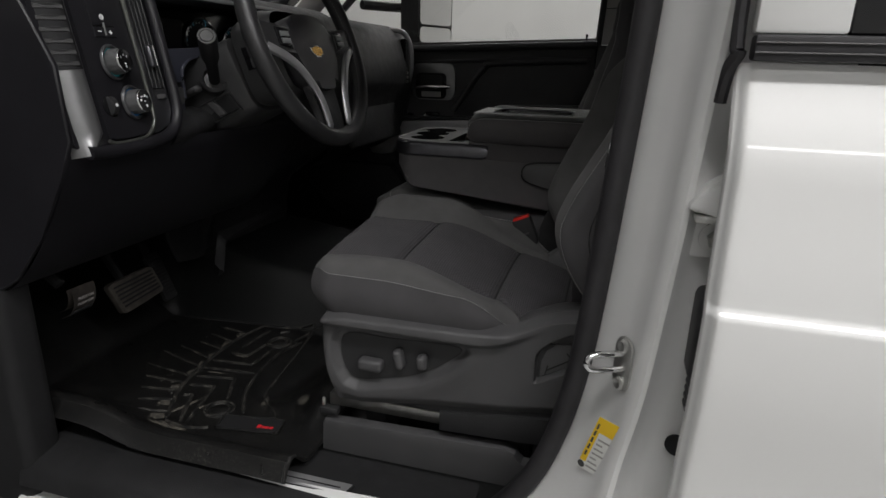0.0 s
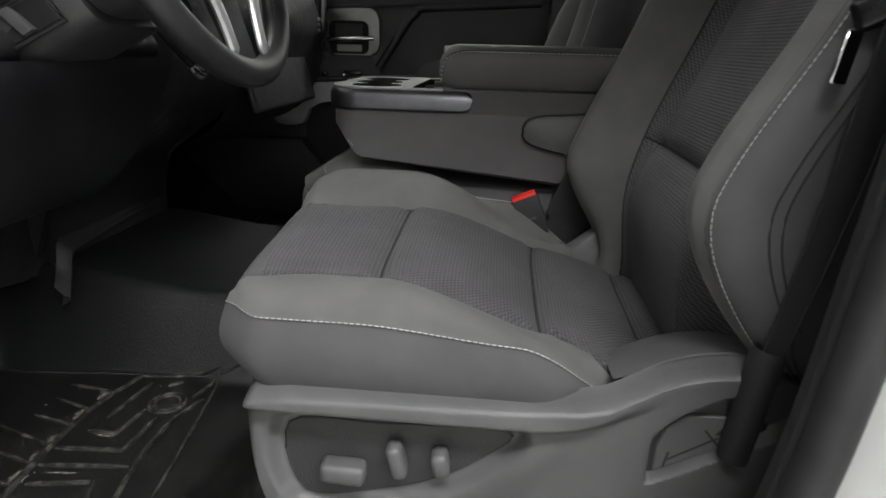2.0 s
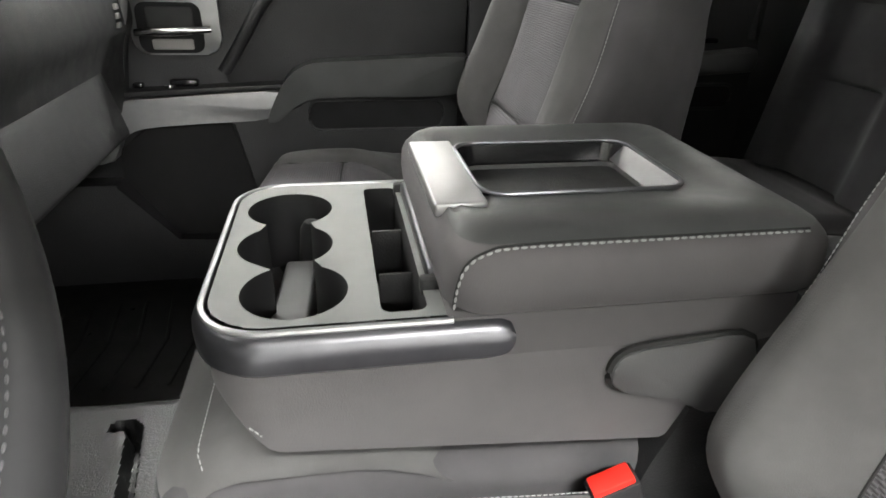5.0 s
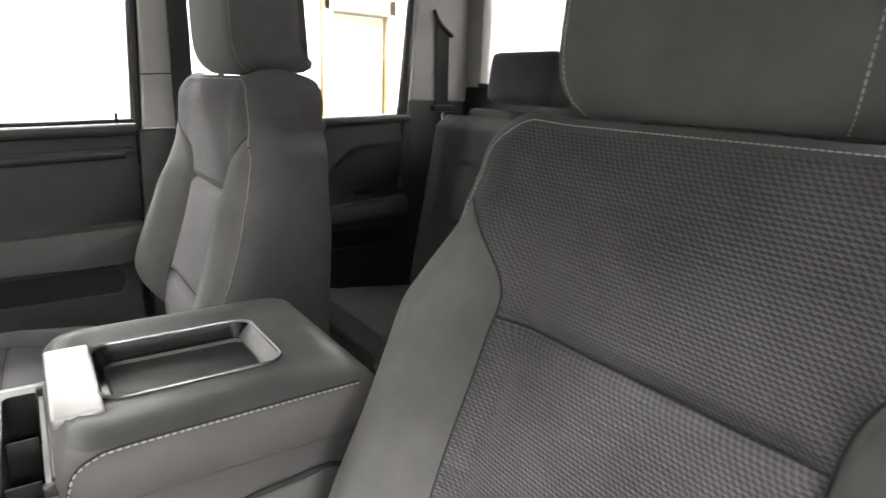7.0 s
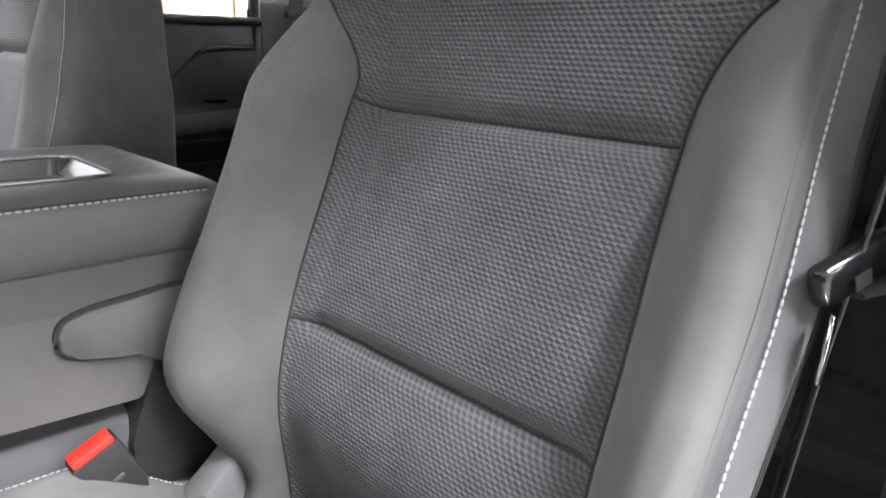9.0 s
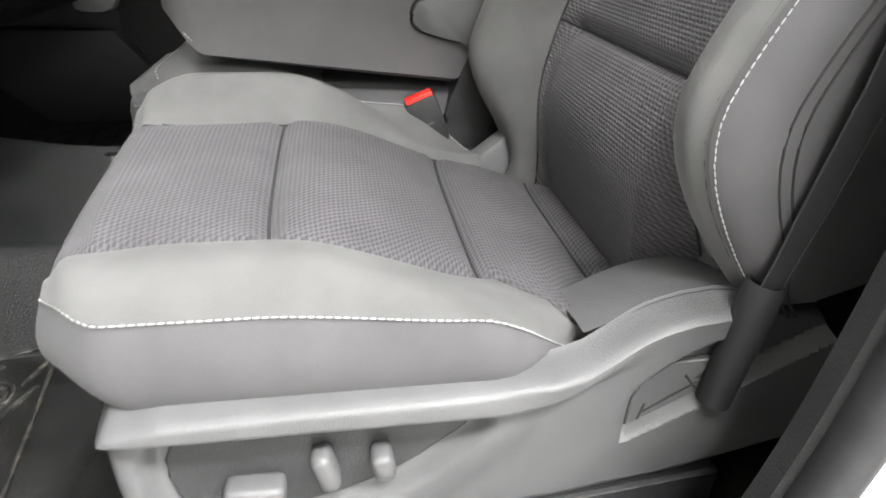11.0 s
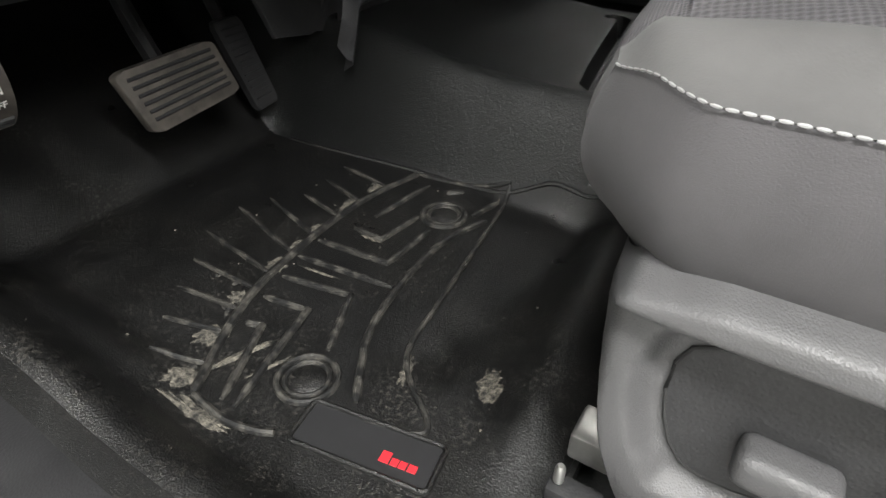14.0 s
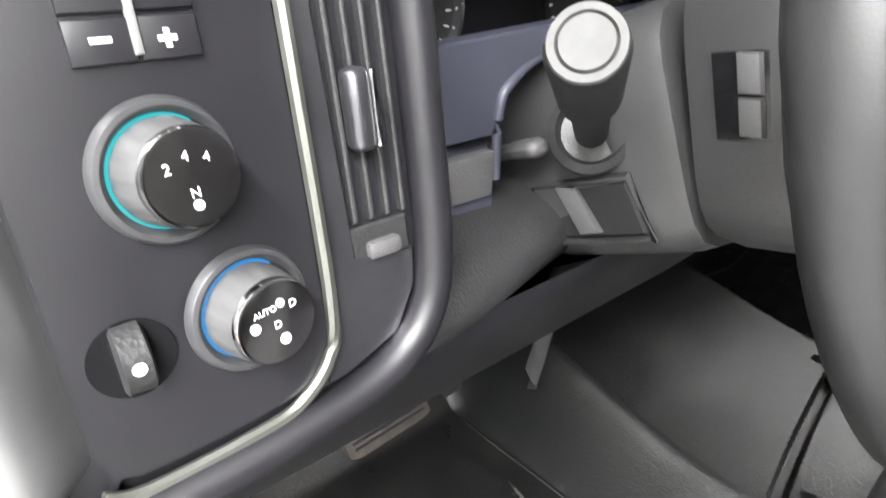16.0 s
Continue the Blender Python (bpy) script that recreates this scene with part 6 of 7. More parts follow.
flange = bmesh.new()
rows = []
for p in lip:
    rows.append([flange.verts.new(q) for q in (p + Vector((-0.022, 0, 0.018)), p + Vector((-0.006, 0, 0.003)), p + Vector((0.003, 0, 0.001)), p + Vector((0.004, 0, -0.004)), p + Vector((-0.014, 0, -0.016)))])
for a, b in zip(rows, rows[1:]):
    for i in range(4):
        flange.faces.new((a[i], b[i], b[i + 1], a[i + 1]))
part("flange", flange, DOORP, stack_trim, "satin flange edge")
setting("firewall", rbox(-0.98, -0.94, -0.86, 0.88, 0.0, 0.9, 0.0), MATTE, "black footwell bulkhead behind the pedals", "wall")

# ---- passenger side: front door, pillar, rear door ----
fdoor = thing("passenger_door", "closed black passenger door panel with silver grip trim", "car door", (-0.2, 0.87, 0.05), "cab doors")


def belt_z(x):
    return 0.782 + 0.041 * x


def dd(w):
    """Distance of the inner panel from the middle, with w towards the cab."""
    return lambda u, v, k: (u, 0.85 - k, v)


put_door = dd(0)
skin = [(-0.80, 0.05), (0.372, 0.05), (0.372, belt_z(0.372)), (-0.80, belt_z(-0.80))]
part("panel", prism(skin, -0.05, 0.0, put_door, 0.004, 2), DOORP, fdoor, "dark grained door panel")
part("belt_ledge", tube([(-0.80, 0.838, belt_z(-0.8) - 0.012), (-0.2, 0.838, belt_z(-0.2) - 0.012), (0.372, 0.838, belt_z(0.372) - 0.012)], 0.014, 10), DOORP, fdoor)
part("belt_seal", tube([(-0.80, 0.862, belt_z(-0.8) + 0.004), (0.372, 0.862, belt_z(0.372) + 0.004)], 0.006, 8), STRIP, fdoor)
part("lower_belt", tube([(0.36, 0.842, 0.738), (0.10, 0.842, 0.728), (-0.02, 0.842, 0.722), (-0.8, 0.842, 0.68)], 0.006, 8), DOORP, fdoor)
# raised pad behind the swoosh
pad_shape = [(-0.150, 0.535), (-0.112, 0.590), (-0.066, 0.660), (-0.035, 0.692), (0.008, 0.708), (0.340, 0.728), (0.352, 0.715), (0.352, 0.55), (0.10, 0.53), (-0.10, 0.49), (-0.14, 0.50)]
pad_d = [(p.x, p.y) for p in curve([(a, b, 0) for a, b in pad_shape], 4, True)]
part("upper_inset", prism(pad_d, -0.004, 0.004, put_door, 0.003, 2), DOORP, fdoor, "dark padded upper inset")
part("inset_edge", tube(curve([put_door(u, v, 0.004) for u, v in ((-0.155, 0.530), (-0.112, 0.592), (-0.066, 0.662), (-0.035, 0.694), (0.008, 0.711), (0.345, 0.731))], 8), 0.013, 12), DOORP, fdoor)
arm_shape = [(-0.068, 0.437), (-0.048, 0.485), (-0.018, 0.530), (0.020, 0.553), (0.080, 0.560), (0.345, 0.570), (0.355, 0.560), (0.355, 0.492), (0.100, 0.486), (0.030, 0.482), (-0.012, 0.464), (-0.045, 0.437)]
part("armrest", prism([(p.x, p.y) for p in curve([(a, b, 0) for a, b in arm_shape], 4, True)], -0.01, 0.062, put_door, 0.016, 4), VINYL, fdoor, "padded vinyl armrest with a stitched edge")
part("stitching", stitches(curve([put_door(u, v, 0.060) for u, v in ((-0.058, 0.440), (-0.040, 0.482), (-0.010, 0.520), (0.030, 0.538), (0.34, 0.552))], 8), 0.004, 0.0025, 0.0006, up=(0, 1, 0)), PLASTIC, fdoor)
lower_shape = [(-0.150, 0.430), (-0.068, 0.434), (-0.040, 0.436), (0.0, 0.470), (0.04, 0.486), (0.352, 0.492), (0.352, 0.10), (-0.060, 0.10), (-0.105, 0.25)]
part("lower_panel", prism(lower_shape, -0.01, 0.034, put_door, 0.008, 3), DOORP, fdoor)
# no hollow here: a flat black sheet paints the pocket's inner shade
part("grab_pocket_shade", prism(rounded(0.018, 0.318, 0.408, 0.474, 0.024, 6), 0.02, 0.0352, put_door, 0.0006, 1), MATTE, fdoor, "flat black sheet for the shade in a pocket")
part("pocket_lip", tube([put_door(u, v, 0.035) for u, v in rounded(0.018, 0.318, 0.408, 0.474, 0.024, 6)], 0.003, 8, True), DOORP, fdoor)
grip = [(-0.490, 0.350), (-0.470, 0.415), (-0.440, 0.450), (-0.400, 0.470), (-0.371, 0.478), (-0.250, 0.487), (-0.034, 0.497), (-0.046, 0.470), (-0.068, 0.438), (-0.200, 0.430), (-0.310, 0.423), (-0.352, 0.412), (-0.385, 0.388), (-0.400, 0.350)]
part("grip_trim", prism([(p.x, p.y) for p in curve([(a, b, 0) for a, b in grip], 4, True)], 0.010, 0.046, put_door, 0.008, 3), SILVER, fdoor, "satin silver grip trim")
part("switch_shelf", prism([(-0.42, 0.483), (-0.03, 0.502), (-0.03, 0.512), (-0.42, 0.495)], -0.01, 0.046, put_door, 0.003, 2), DARK, fdoor, "dark switch shelf")
part("window_switch", rbox(-0.262, -0.205, 0.815, 0.835, 0.505, 0.520, 0.005, 2), BLACK, fdoor)
part("switch_rim", lathe([(0.014, 0), (0.014, 0.004), (0.010, 0.004)], (-0.262, 0.822, 0.506), (0, 0, 1), 20), CHROME, fdoor)
part("window_switch", rbox(-0.335, -0.315, 0.815, 0.835, 0.503, 0.513, 0.003, 2), BLACK, fdoor)
# map pocket's depth is only a black sheet, its shade given as colour
part("map_pocket_shade", prism([(-0.40, 0.36), (-0.33, 0.415), (-0.150, 0.425), (-0.110, 0.25), (-0.20, 0.15), (-0.40, 0.13)], -0.01, 0.003, put_door, 0.002, 1), MATTE, fdoor, "flat black sheet for the shade in the map pocket")
part("pocket_wall", prism([(-0.80, 0.05), (-0.80, 0.30), (-0.40, 0.30), (-0.30, 0.155), (-0.10, 0.150), (0.35, 0.150), (0.35, 0.05)], -0.01, 0.05, put_door, 0.008, 2), DOORP, fdoor)
part("handle_bezel", prism(rounded(-0.324, -0.150, 0.566, 0.706, 0.030, 6), -0.004, 0.010, put_door, 0.005, 3), TRIMS, fdoor, "satin silver handle bezel")
# black sheet over the bezel in place of the shaded hollow behind the handle
well = part("handle_well_shade", prism(rounded(-0.310, -0.184, 0.570, 0.668, 0.020, 6), 0.0, 0.0112, put_door, 0.001, 1), MATTE, fdoor, "flat black sheet for the shade in the handle recess")
part("handle_back", prism(rounded(-0.290, -0.200, 0.610, 0.660, 0.006, 3), 0.010, 0.0125, put_door, 0.001, 1), DARK, well)
part("pull_handle", tube([put_door(-0.314, 0.611, 0.020), put_door(-0.24, 0.614, 0.026), put_door(-0.166, 0.618, 0.020)], [0.007, 0.0095, 0.007], 12), CHROME, fdoor, "chrome pull handle")
part("lock_rocker", prism(rounded(-0.285, -0.205, 0.577, 0.598, 0.004, 3), 0.010, 0.016, put_door, 0.002, 2), TRIMG, fdoor, "pale lock rocker")
part("lock_pin", lathe([(0.0035, -0.004), (0.0035, 0.016), (0.0045, 0.018), (0.003, 0.024)], (0.335, 0.845, belt_z(0.335)), (0, 0, 1), 12), BLACK, fdoor, "black lock pin")


def pane(name, outline, y0, y1, put, label, tinted=False):
    ob = setting(name, prism(outline, y0, y1, put, 0.0, 1), GLASS, label, "window", 0)
    ob.visible_shadow = tinted
    return ob


pane("window_1", [(-0.75, belt_z(-0.75)), (0.372, belt_z(0.372)), (0.392, 1.22), (-0.30, 1.22)], 0.872, 0.876, put_xz, "clear passenger door glass")
setting("window_frame_1", tube([(0.376, 0.868, 0.70), (0.378, 0.868, 0.80), (0.396, 0.862, 1.22)], 0.0125, 8), STRIP, "black rubber window frame edge", "window frame")
setting("window_frame_2", tube([(-0.75, 0.868, 0.78), (-0.30, 0.862, 1.22), (0.40, 0.862, 1.23)], 0.015, 8), STRIP, "black rubber window frame over the door", "window frame")
pillar = thing("passenger_b_pillar", "light gray trimmed pillar with dark lower cover", "pillar", (0.44, 0.87, 0.05))
part("upper_trim", prism([(0.388, 0.785), (0.490, 0.785), (0.505, 1.25), (0.408, 1.25)], 0.842, 0.885, put_xz, 0.010, 3), TRIMG, pillar, "light gray upper trim")
part("lower_trim", prism([(0.372, 0.05), (0.52, 0.05), (0.515, 0.783), (0.376, 0.783)], 0.838, 0.885, put_xz, 0.008, 2), DOORP, pillar, "dark lower trim")
part("trim_seam", tube([(0.392, 0.841, 0.905), (0.494, 0.841, 0.912)], 0.0015, 6), SEAM, pillar)
part("belt_webbing", rbox(0.455, 0.500, 0.828, 0.834, 0.30, 1.20, 0.001, 1), BELT, pillar, "dark seat belt webbing")

rdoor = thing("rear_passenger_door", "closed black rear door panel with pocket", "car door", (0.8, 0.88, 0.05), "cab doors")
put_rear = lambda u, v, k: (u, 0.868 - k, v)
rb = lambda x: 0.792 + 0.045 * (x - 0.5)
part("panel", prism([(0.515, 0.05), (1.118, 0.05), (1.118, rb(1.118)), (0.505, rb(0.505))], -0.05, 0.0, put_rear, 0.004, 2), DOORP, rdoor, "dark grained door panel")
part("belt_ledge", tube([(0.505, 0.862, rb(0.5) - 0.010), (1.112, 0.862, rb(1.112) - 0.010)], 0.012, 10), DOORP, rdoor)
part("inset_edge", tube(curve([put_rear(u, v, 0.004) for u, v in ((0.86, 0.655), (0.91, 0.700), (0.955, 0.728), (1.09, 0.740))], 6), 0.007, 8), DOORP, rdoor)
part("armrest", prism(curve_outline := [(0.60, 0.535), (0.86, 0.560), (1.09, 0.580), (1.10, 0.555), (1.09, 0.525), (0.60, 0.500)], -0.01, 0.045, put_rear, 0.010, 3), VINYL, rdoor, "padded dark armrest")
# rear pocket likewise: shade as a flat black sheet on the panel
part("pocket", prism(rounded(0.80, 1.07, 0.430, 0.490, 0.02, 5), 0.004, 0.0062, put_rear, 0.001, 1), MATTE, rdoor, "flat black sheet for the shade in a pocket")
part("pocket_lip", tube([put_rear(u, v, 0.006) for u, v in rounded(0.80, 1.07, 0.430, 0.490, 0.02, 5)], 0.0045, 8, True), DOORP, rdoor)
part("switch", rbox(0.93, 0.99, 0.840, 0.862, 0.592, 0.602, 0.003, 2), BLACK, rdoor)
part("lock_pin", lathe([(0.0035, -0.004), (0.0035, 0.016), (0.003, 0.022)], (1.075, 0.862, rb(1.07)), (0, 0, 1), 12), BLACK, rdoor, "black lock pin")
pane("window_2", [(0.505, rb(0.505)), (1.082, rb(1.08)), (1.118, 1.22), (0.52, 1.22)], 0.880, 0.884, put_xz, "privacy rear door glass", True)
setting("window_frame_3", tube([(1.098, 0.872, 0.60), (1.098, 0.872, 0.84), (1.128, 0.866, 1.22)], 0.016, 8), STRIP, "black rubber rear door frame edge", "window frame")
setting("wall_rear_corner", rbox(1.120, 1.40, 0.875, 0.93, 0.05, 0.86, 0.01), DOORP, "dark lower rear corner trim", "wall")
setting("wall_rear_quarter", prism([(1.122, 0.858), (1.42, 0.858), (1.42, 1.25), (1.150, 1.25)], 0.872, 0.93, put_xz, 0.01, 3), TRIMG, "light gray rear quarter trim", "wall")
rbelt = thing("rear_seat_belt", "dark rear belt webbing with guide on the gray quarter trim", "seat belt", (1.23, 0.862, 0.85))
part("webbing", prism([(1.212, 0.845), (1.256, 0.845), (1.252, 1.06), (1.205, 1.105)], 0.862, 0.866, put_xz, 0.0, 1), BELT, rbelt)
part("guide_slot", tube(curve([(1.196, 0.864, 1.12), (1.215, 0.860, 1.085), (1.262, 0.860, 1.050)], 5), 0.006, 8), MATTE, rbelt)
part("guide", rbox(1.195, 1.275, 0.848, 0.872, 0.828, 0.848, 0.006, 2), DARK, rbelt)
part("tongue", rbox(1.225, 1.240, 0.848, 0.856, 0.785, 0.826, 0.003, 1), CHROME, rbelt, "bright metal tongue")

# rear bench and window; the bench's cloth has the cab's shade in its colour
bench = thing("rear_bench_seat", "charcoal cloth rear bench with ribbed seams and headrests", "rear seat", (1.15, 0.1, 0.05))


def rear_pt(y, s, d):
    return Vector((1.075 + 0.17 * s - d, y, 0.36 + s))


for y0, y1 in ((0.30, 0.715), (-0.20, 0.28), (-0.78, -0.22)):

    def rear_panel(u, v, y0=y0, y1=y1):
        y = y0 + (y1 - y0) * u
        s = 0.47 * v
        e = min(u, 1 - u) * (y1 - y0)
        lines = sum(math.exp(-(((s - q) / 0.006) ** 2)) for q in (0.195, 0.345)) * (1 if 0.13 < e else 0.0)
        bol = 0.03 * smooth01((0.14 - e) / 0.05) - 0.045 * (1 - smooth01(e / 0.035)) - 0.03 * (1 - smooth01((0.47 - s) / 0.03))
        return rear_pt(y, s, bol - 0.009 * lines + 0.03)

    part("back_panel", grid(rear_panel, spread(30), [i / 60 for i in range(61)], lambda u, v: (0.5 * u, 0.47 * v)), REAR_SHADED, bench, "charcoal cloth back panel")
    part("back_core", rbox(1.15, 1.27, y0 + 0.02, y1 - 0.035, 0.34, 0.845, 0.02, 3, pose(0, 0, 0, 0, 9, 0)), REAR_SHADED, bench)

    def rear_cush(u, v, y0=y0, y1=y1):
        y = y0 + (y1 - y0) * u
        e = min(u, 1 - u) * (y1 - y0)
        x = 0.70 + 0.42 * v
        lines = sum(math.exp(-(((x - q) / 0.006) ** 2)) for q in (0.80, 0.92, 1.02))
        return Vector((x, y, 0.392 - 0.05 * v - 0.02 * (1 - smooth01(e / 0.04)) - 0.04 * (1 - smooth01(v / 0.08)) - 0.007 * lines))

    part("cushion", grid(rear_cush, spread(24), spread(40), lambda u, v: (0.5 * u, 0.42 * v)), REAR_SHADED, bench, "charcoal cloth cushion")
    part("cushion_base", rbox(0.700, 1.12, y0, y1, 0.12, 0.345, 0.012, 3), REAR_SHADED, bench)
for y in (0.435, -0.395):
    part("headrest", rbox(1.155, 1.245, y - 0.120, y + 0.120, 0.866, 0.990, 0.022, 4, pose(0, 0, 0, 0, 6, 0)), REAR_SHADED, bench, "charcoal cloth rear headrest, shade in its colour")
part("tether_ring", tube([(1.090, 0.672, 0.40), (1.084, 0.664, 0.408), (1.084, 0.650, 0.408), (1.090, 0.642, 0.40)], 0.003, 6), CHROME, bench)
setting("wall_back_lower", rbox(1.33, 1.40, -0.88, 0.90, 0.0, 0.905, 0.01), DOORP, "dark lower rear cab wall", "wall")
setting("wall_back_side", rbox(1.33, 1.40, 0.80, 0.90, 0.90, 1.25, 0.02), TRIMG, "light gray rear window surround", "wall")
setting("wall_back_side_2", rbox(1.33, 1.40, -0.90, -0.80, 0.90, 1.25, 0.02), TRIMG, "light gray rear window surround", "wall")
setting("window_frame_4", tube([(1.345, 0.835, 1.22), (1.345, 0.83, 0.925), (1.345, 0.80, 0.905), (1.345, -0.82, 0.905)], 0.012, 8), STRIP, "black rubber rear window seal", "window frame")
pane("window_3", [(-0.81, 0.90), (0.815, 0.90), (0.80, 1.24), (-0.80, 1.24)], 1.36, 1.364, put_yz, "privacy rear cab window", True)
setting("ceiling", rbox(-0.35, 1.42, -0.86, 0.90, 1.25, 1.31, 0.02), TRIMG, "light gray headliner under the white roof", "ceiling")
setting("wall_rear_left", rbox(0.66, 1.40, -0.885, -0.86, 0.0, 0.745, 0.0), DOORP, "dark inner panel of the rear left door", "wall")
setting("a_pillar", tube([(-0.80, 0.80, 0.84), (-0.34, 0.74, 1.26)], 0.04, 10), TRIMG, "light gray windscreen pillar", "pillar")
setting("a_pillar_2", tube([(-0.80, -0.80, 0.84), (-0.34, -0.76, 1.26)], 0.04, 10), TRIMG, "light gray windscreen pillar", "pillar")

# ---- driver side: pillar, rear door, sill ----


def strip_x(z):
    """Front line of the pillar at the height z."""
    pts = ((-0.02, 0.27), (0.06, 0.338), (0.12, 0.388), (0.18, 0.422), (0.27, 0.448), (0.355, 0.463), (0.525, 0.476), (0.78, 0.492), (1.25, 0.508))
    for (z0, x0), (z1, x1) in zip(pts, pts[1:]):
        if z <= z1:
            return x0 + (x1 - x0) * (z - z0) / (z1 - z0)
    return pts[-1][1]


heights = [-0.02 + 1.27 * (i / 70) for i in range(71)]
sx = [strip_x(z) for z in heights]
for _ in range(6):
    sx = [sx[0]] + [(sx[i - 1] + sx[i] * 2 + sx[i + 1]) / 4 for i in range(1, len(sx) - 1)] + [sx[-1]]
bpost = thing("driver_b_pillar", "white painted door pillar with rubber seal, striker and sticker", "pillar", (0.5, -0.82, 0.0))
section = ((0.02, -0.765), (0.0, -0.772), (0.006, -0.784), (0.016, -0.798), (0.030, -0.814), (0.040, -0.828), (0.045, -0.842), (0.050, -0.853), (0.056, -0.858), (0.062, -0.857), (0.068, -0.850), (0.076, -0.842), (0.090, -0.838), (0.115, -0.838), (0.16, -0.845), (0.17, -0.86))


def post_pt(i, j):
    dx, y = section[j]
    low = smooth01((0.30 - heights[i]) / 0.25)
    return Vector((sx[i] + dx * (1 + 0.55 * low), y - 0.02 * low * smooth01(dx / 0.05), heights[i]))


part("pillar_skin", grid(post_pt, list(range(71)), list(range(len(section)))), SHUT, bpost, "white painted pillar")
seal_line = [Vector((sx[i] - 0.012, -0.776, heights[i])) for i in range(3, 71)]
sill_line = [Vector((x, -0.790 + 0.0 * x, z)) for x, z in ((-0.40, 0.02), (-0.36, 0.012), (-0.30, 0.012), (-0.1, 0.015), (0.15, 0.030), (0.26, 0.045))]
part("door_seal", tube(seal_line, 0.0145, 12), STRIP, bpost, "black rubber door seal")
part("door_seal", tube(curve(sill_line, 6) + [Vector((sx[4], -0.785, heights[4]))], 0.012, 10), STRIP, bpost, "black rubber door seal")
cover_sec = ((-0.018, -0.774), (-0.025, -0.762), (-0.020, -0.744), (0.004, -0.728), (0.05, -0.718), (0.16, -0.716))
part("inner_cover", grid(lambda i, j: Vector((sx[i] + cover_sec[j][0], cover_sec[j][1], heights[i])), list(range(4, 71)), list(range(6))), DARK, bpost, "dark inner pillar trim")

# striker
striker = part("striker_plate", prism(rounded(-0.014, 0.014, -0.034, 0.034, 0.0138, 6), 0.0, 0.004, lambda u, v, w: Vector((0.500 + 0.62 * u - 0.78 * w, -0.829 - 0.78 * u - 0.62 * w, 0.388 + v)), 0.0012, 2), ZINC, bpost, "bright zinc striker plate")
loop = curve([(0.496, -0.832, 0.402), (0.480, -0.842, 0.403), (0.463, -0.850, 0.402), (0.457, -0.853, 0.394), (0.463, -0.850, 0.385), (0.480, -0.842, 0.383), (0.498, -0.831, 0.382)], 6)
part("striker_loop", tube(loop, 0.0042, 10), CHROME, striker, "bright steel loop")
for dz in (-0.024, 0.024):
    part("striker_bolt", lathe([(0.0085, 0), (0.0085, 0.003), (0.006, 0.005), (0.003, 0.003)], (0.497, -0.832, 0.388 + dz), (-0.78, -0.62, 0), 16), ZINC, striker)
# sticker
sn = Vector((-0.55, -0.835, 0)).normalized()
st = Vector((0.835, -0.55, 0)).normalized()
so = Vector((0.484, -0.8335, 0.272))
sticker_put = lambda u, v, w: so + st * (u + 0.30 * v) + Vector((0, 0, v)) + sn * w
sticker = part("warning_sticker", prism([(-0.017, -0.042), (0.013, -0.042), (0.013, 0.042), (-0.017, 0.042)], 0.0, 0.0006, sticker_put, 0.0, 1), LABEL, bpost, "white sticker with a yellow band")
part("yellow_band", prism([(-0.0168, -0.030), (-0.0085, -0.030), (-0.0085, 0.0418), (-0.0168, 0.0418)], 0.0004, 0.0010, sticker_put, 0.0, 1), YELLOW, sticker, "yellow band")
part("yellow_band", prism([(-0.0085, 0.020), (0.0128, 0.020), (0.0128, 0.0418), (-0.0085, 0.0418)], 0.0004, 0.0009, sticker_put, 0.0, 1), YELLOW, sticker, "yellow band")
part("round_mark", lathe([(0.005, 0), (0.005, 0.0008), (0.0, 0.0009)], sticker_put(-0.0125, -0.036, 0), sn, 18), INK, sticker, "black round symbol")
for k in range(7):
    v = -0.036 + 0.0075 * k
    part("text_bar", prism([(-0.006, v), (0.011 - 0.004 * (k % 3), v), (0.011 - 0.004 * (k % 3), v + 0.0025), (-0.006, v + 0.0025)], 0.0004, 0.0009, sticker_put, 0.0, 1), TRIMG, sticker)
for k in range(5):
    part("text_bar", prism([(-0.0145, -0.020 + 0.011 * k), (-0.0115, -0.020 + 0.011 * k), (-0.0115, -0.012 + 0.011 * k), (-0.0145, -0.012 + 0.011 * k)], 0.0006, 0.0013, sticker_put, 0.0, 1), INK, sticker)
part("drain_plug", lathe([(0.0135, 0), (0.0135, 0.003), (0.011, 0.001), (0.0, 0.0)], (0.568, -0.8455, 0.303), (-0.25, -0.97, 0), 24), MATTE, bpost, "black rubber plug")
hinge = thing("door_hinge", "white painted rear door hinge with a bolt on the pillar", "hinge", (0.565, -0.85, 0.58))
part("hinge_leaf", prism([(p.x, p.y) for p in curve([(0.545, 0.583, 0), (0.546, 0.600, 0), (0.558, 0.612, 0), (0.590, 0.628, 0), (0.640, 0.632, 0), (0.640, 0.583, 0)], 4, True)], -0.870, -0.838, put_xz, 0.004, 2), SHUT, hinge)
part("hinge_plate", rbox(0.545, 0.620, -0.846, -0.838, 0.530, 0.580, 0.006, 3), SHUT, hinge)
part("hinge_step", rbox(0.545, 0.63, -0.875, -0.838, 0.574, 0.581, 0.002, 2), ZINC, hinge)
part("washer", lathe([(0.0175, 0), (0.0175, 0.003), (0.0, 0.003)], (0.572, -0.846, 0.553), (0, -1, 0), 28), SHUT, hinge)
part("bolt", lathe([(0.0105, 0), (0.0105, 0.007), (0.009, 0.009), (0.0, 0.009)], (0.572, -0.849, 0.553), (0, -1, 0), 6), ZINC, hinge, "hexagon bolt head")

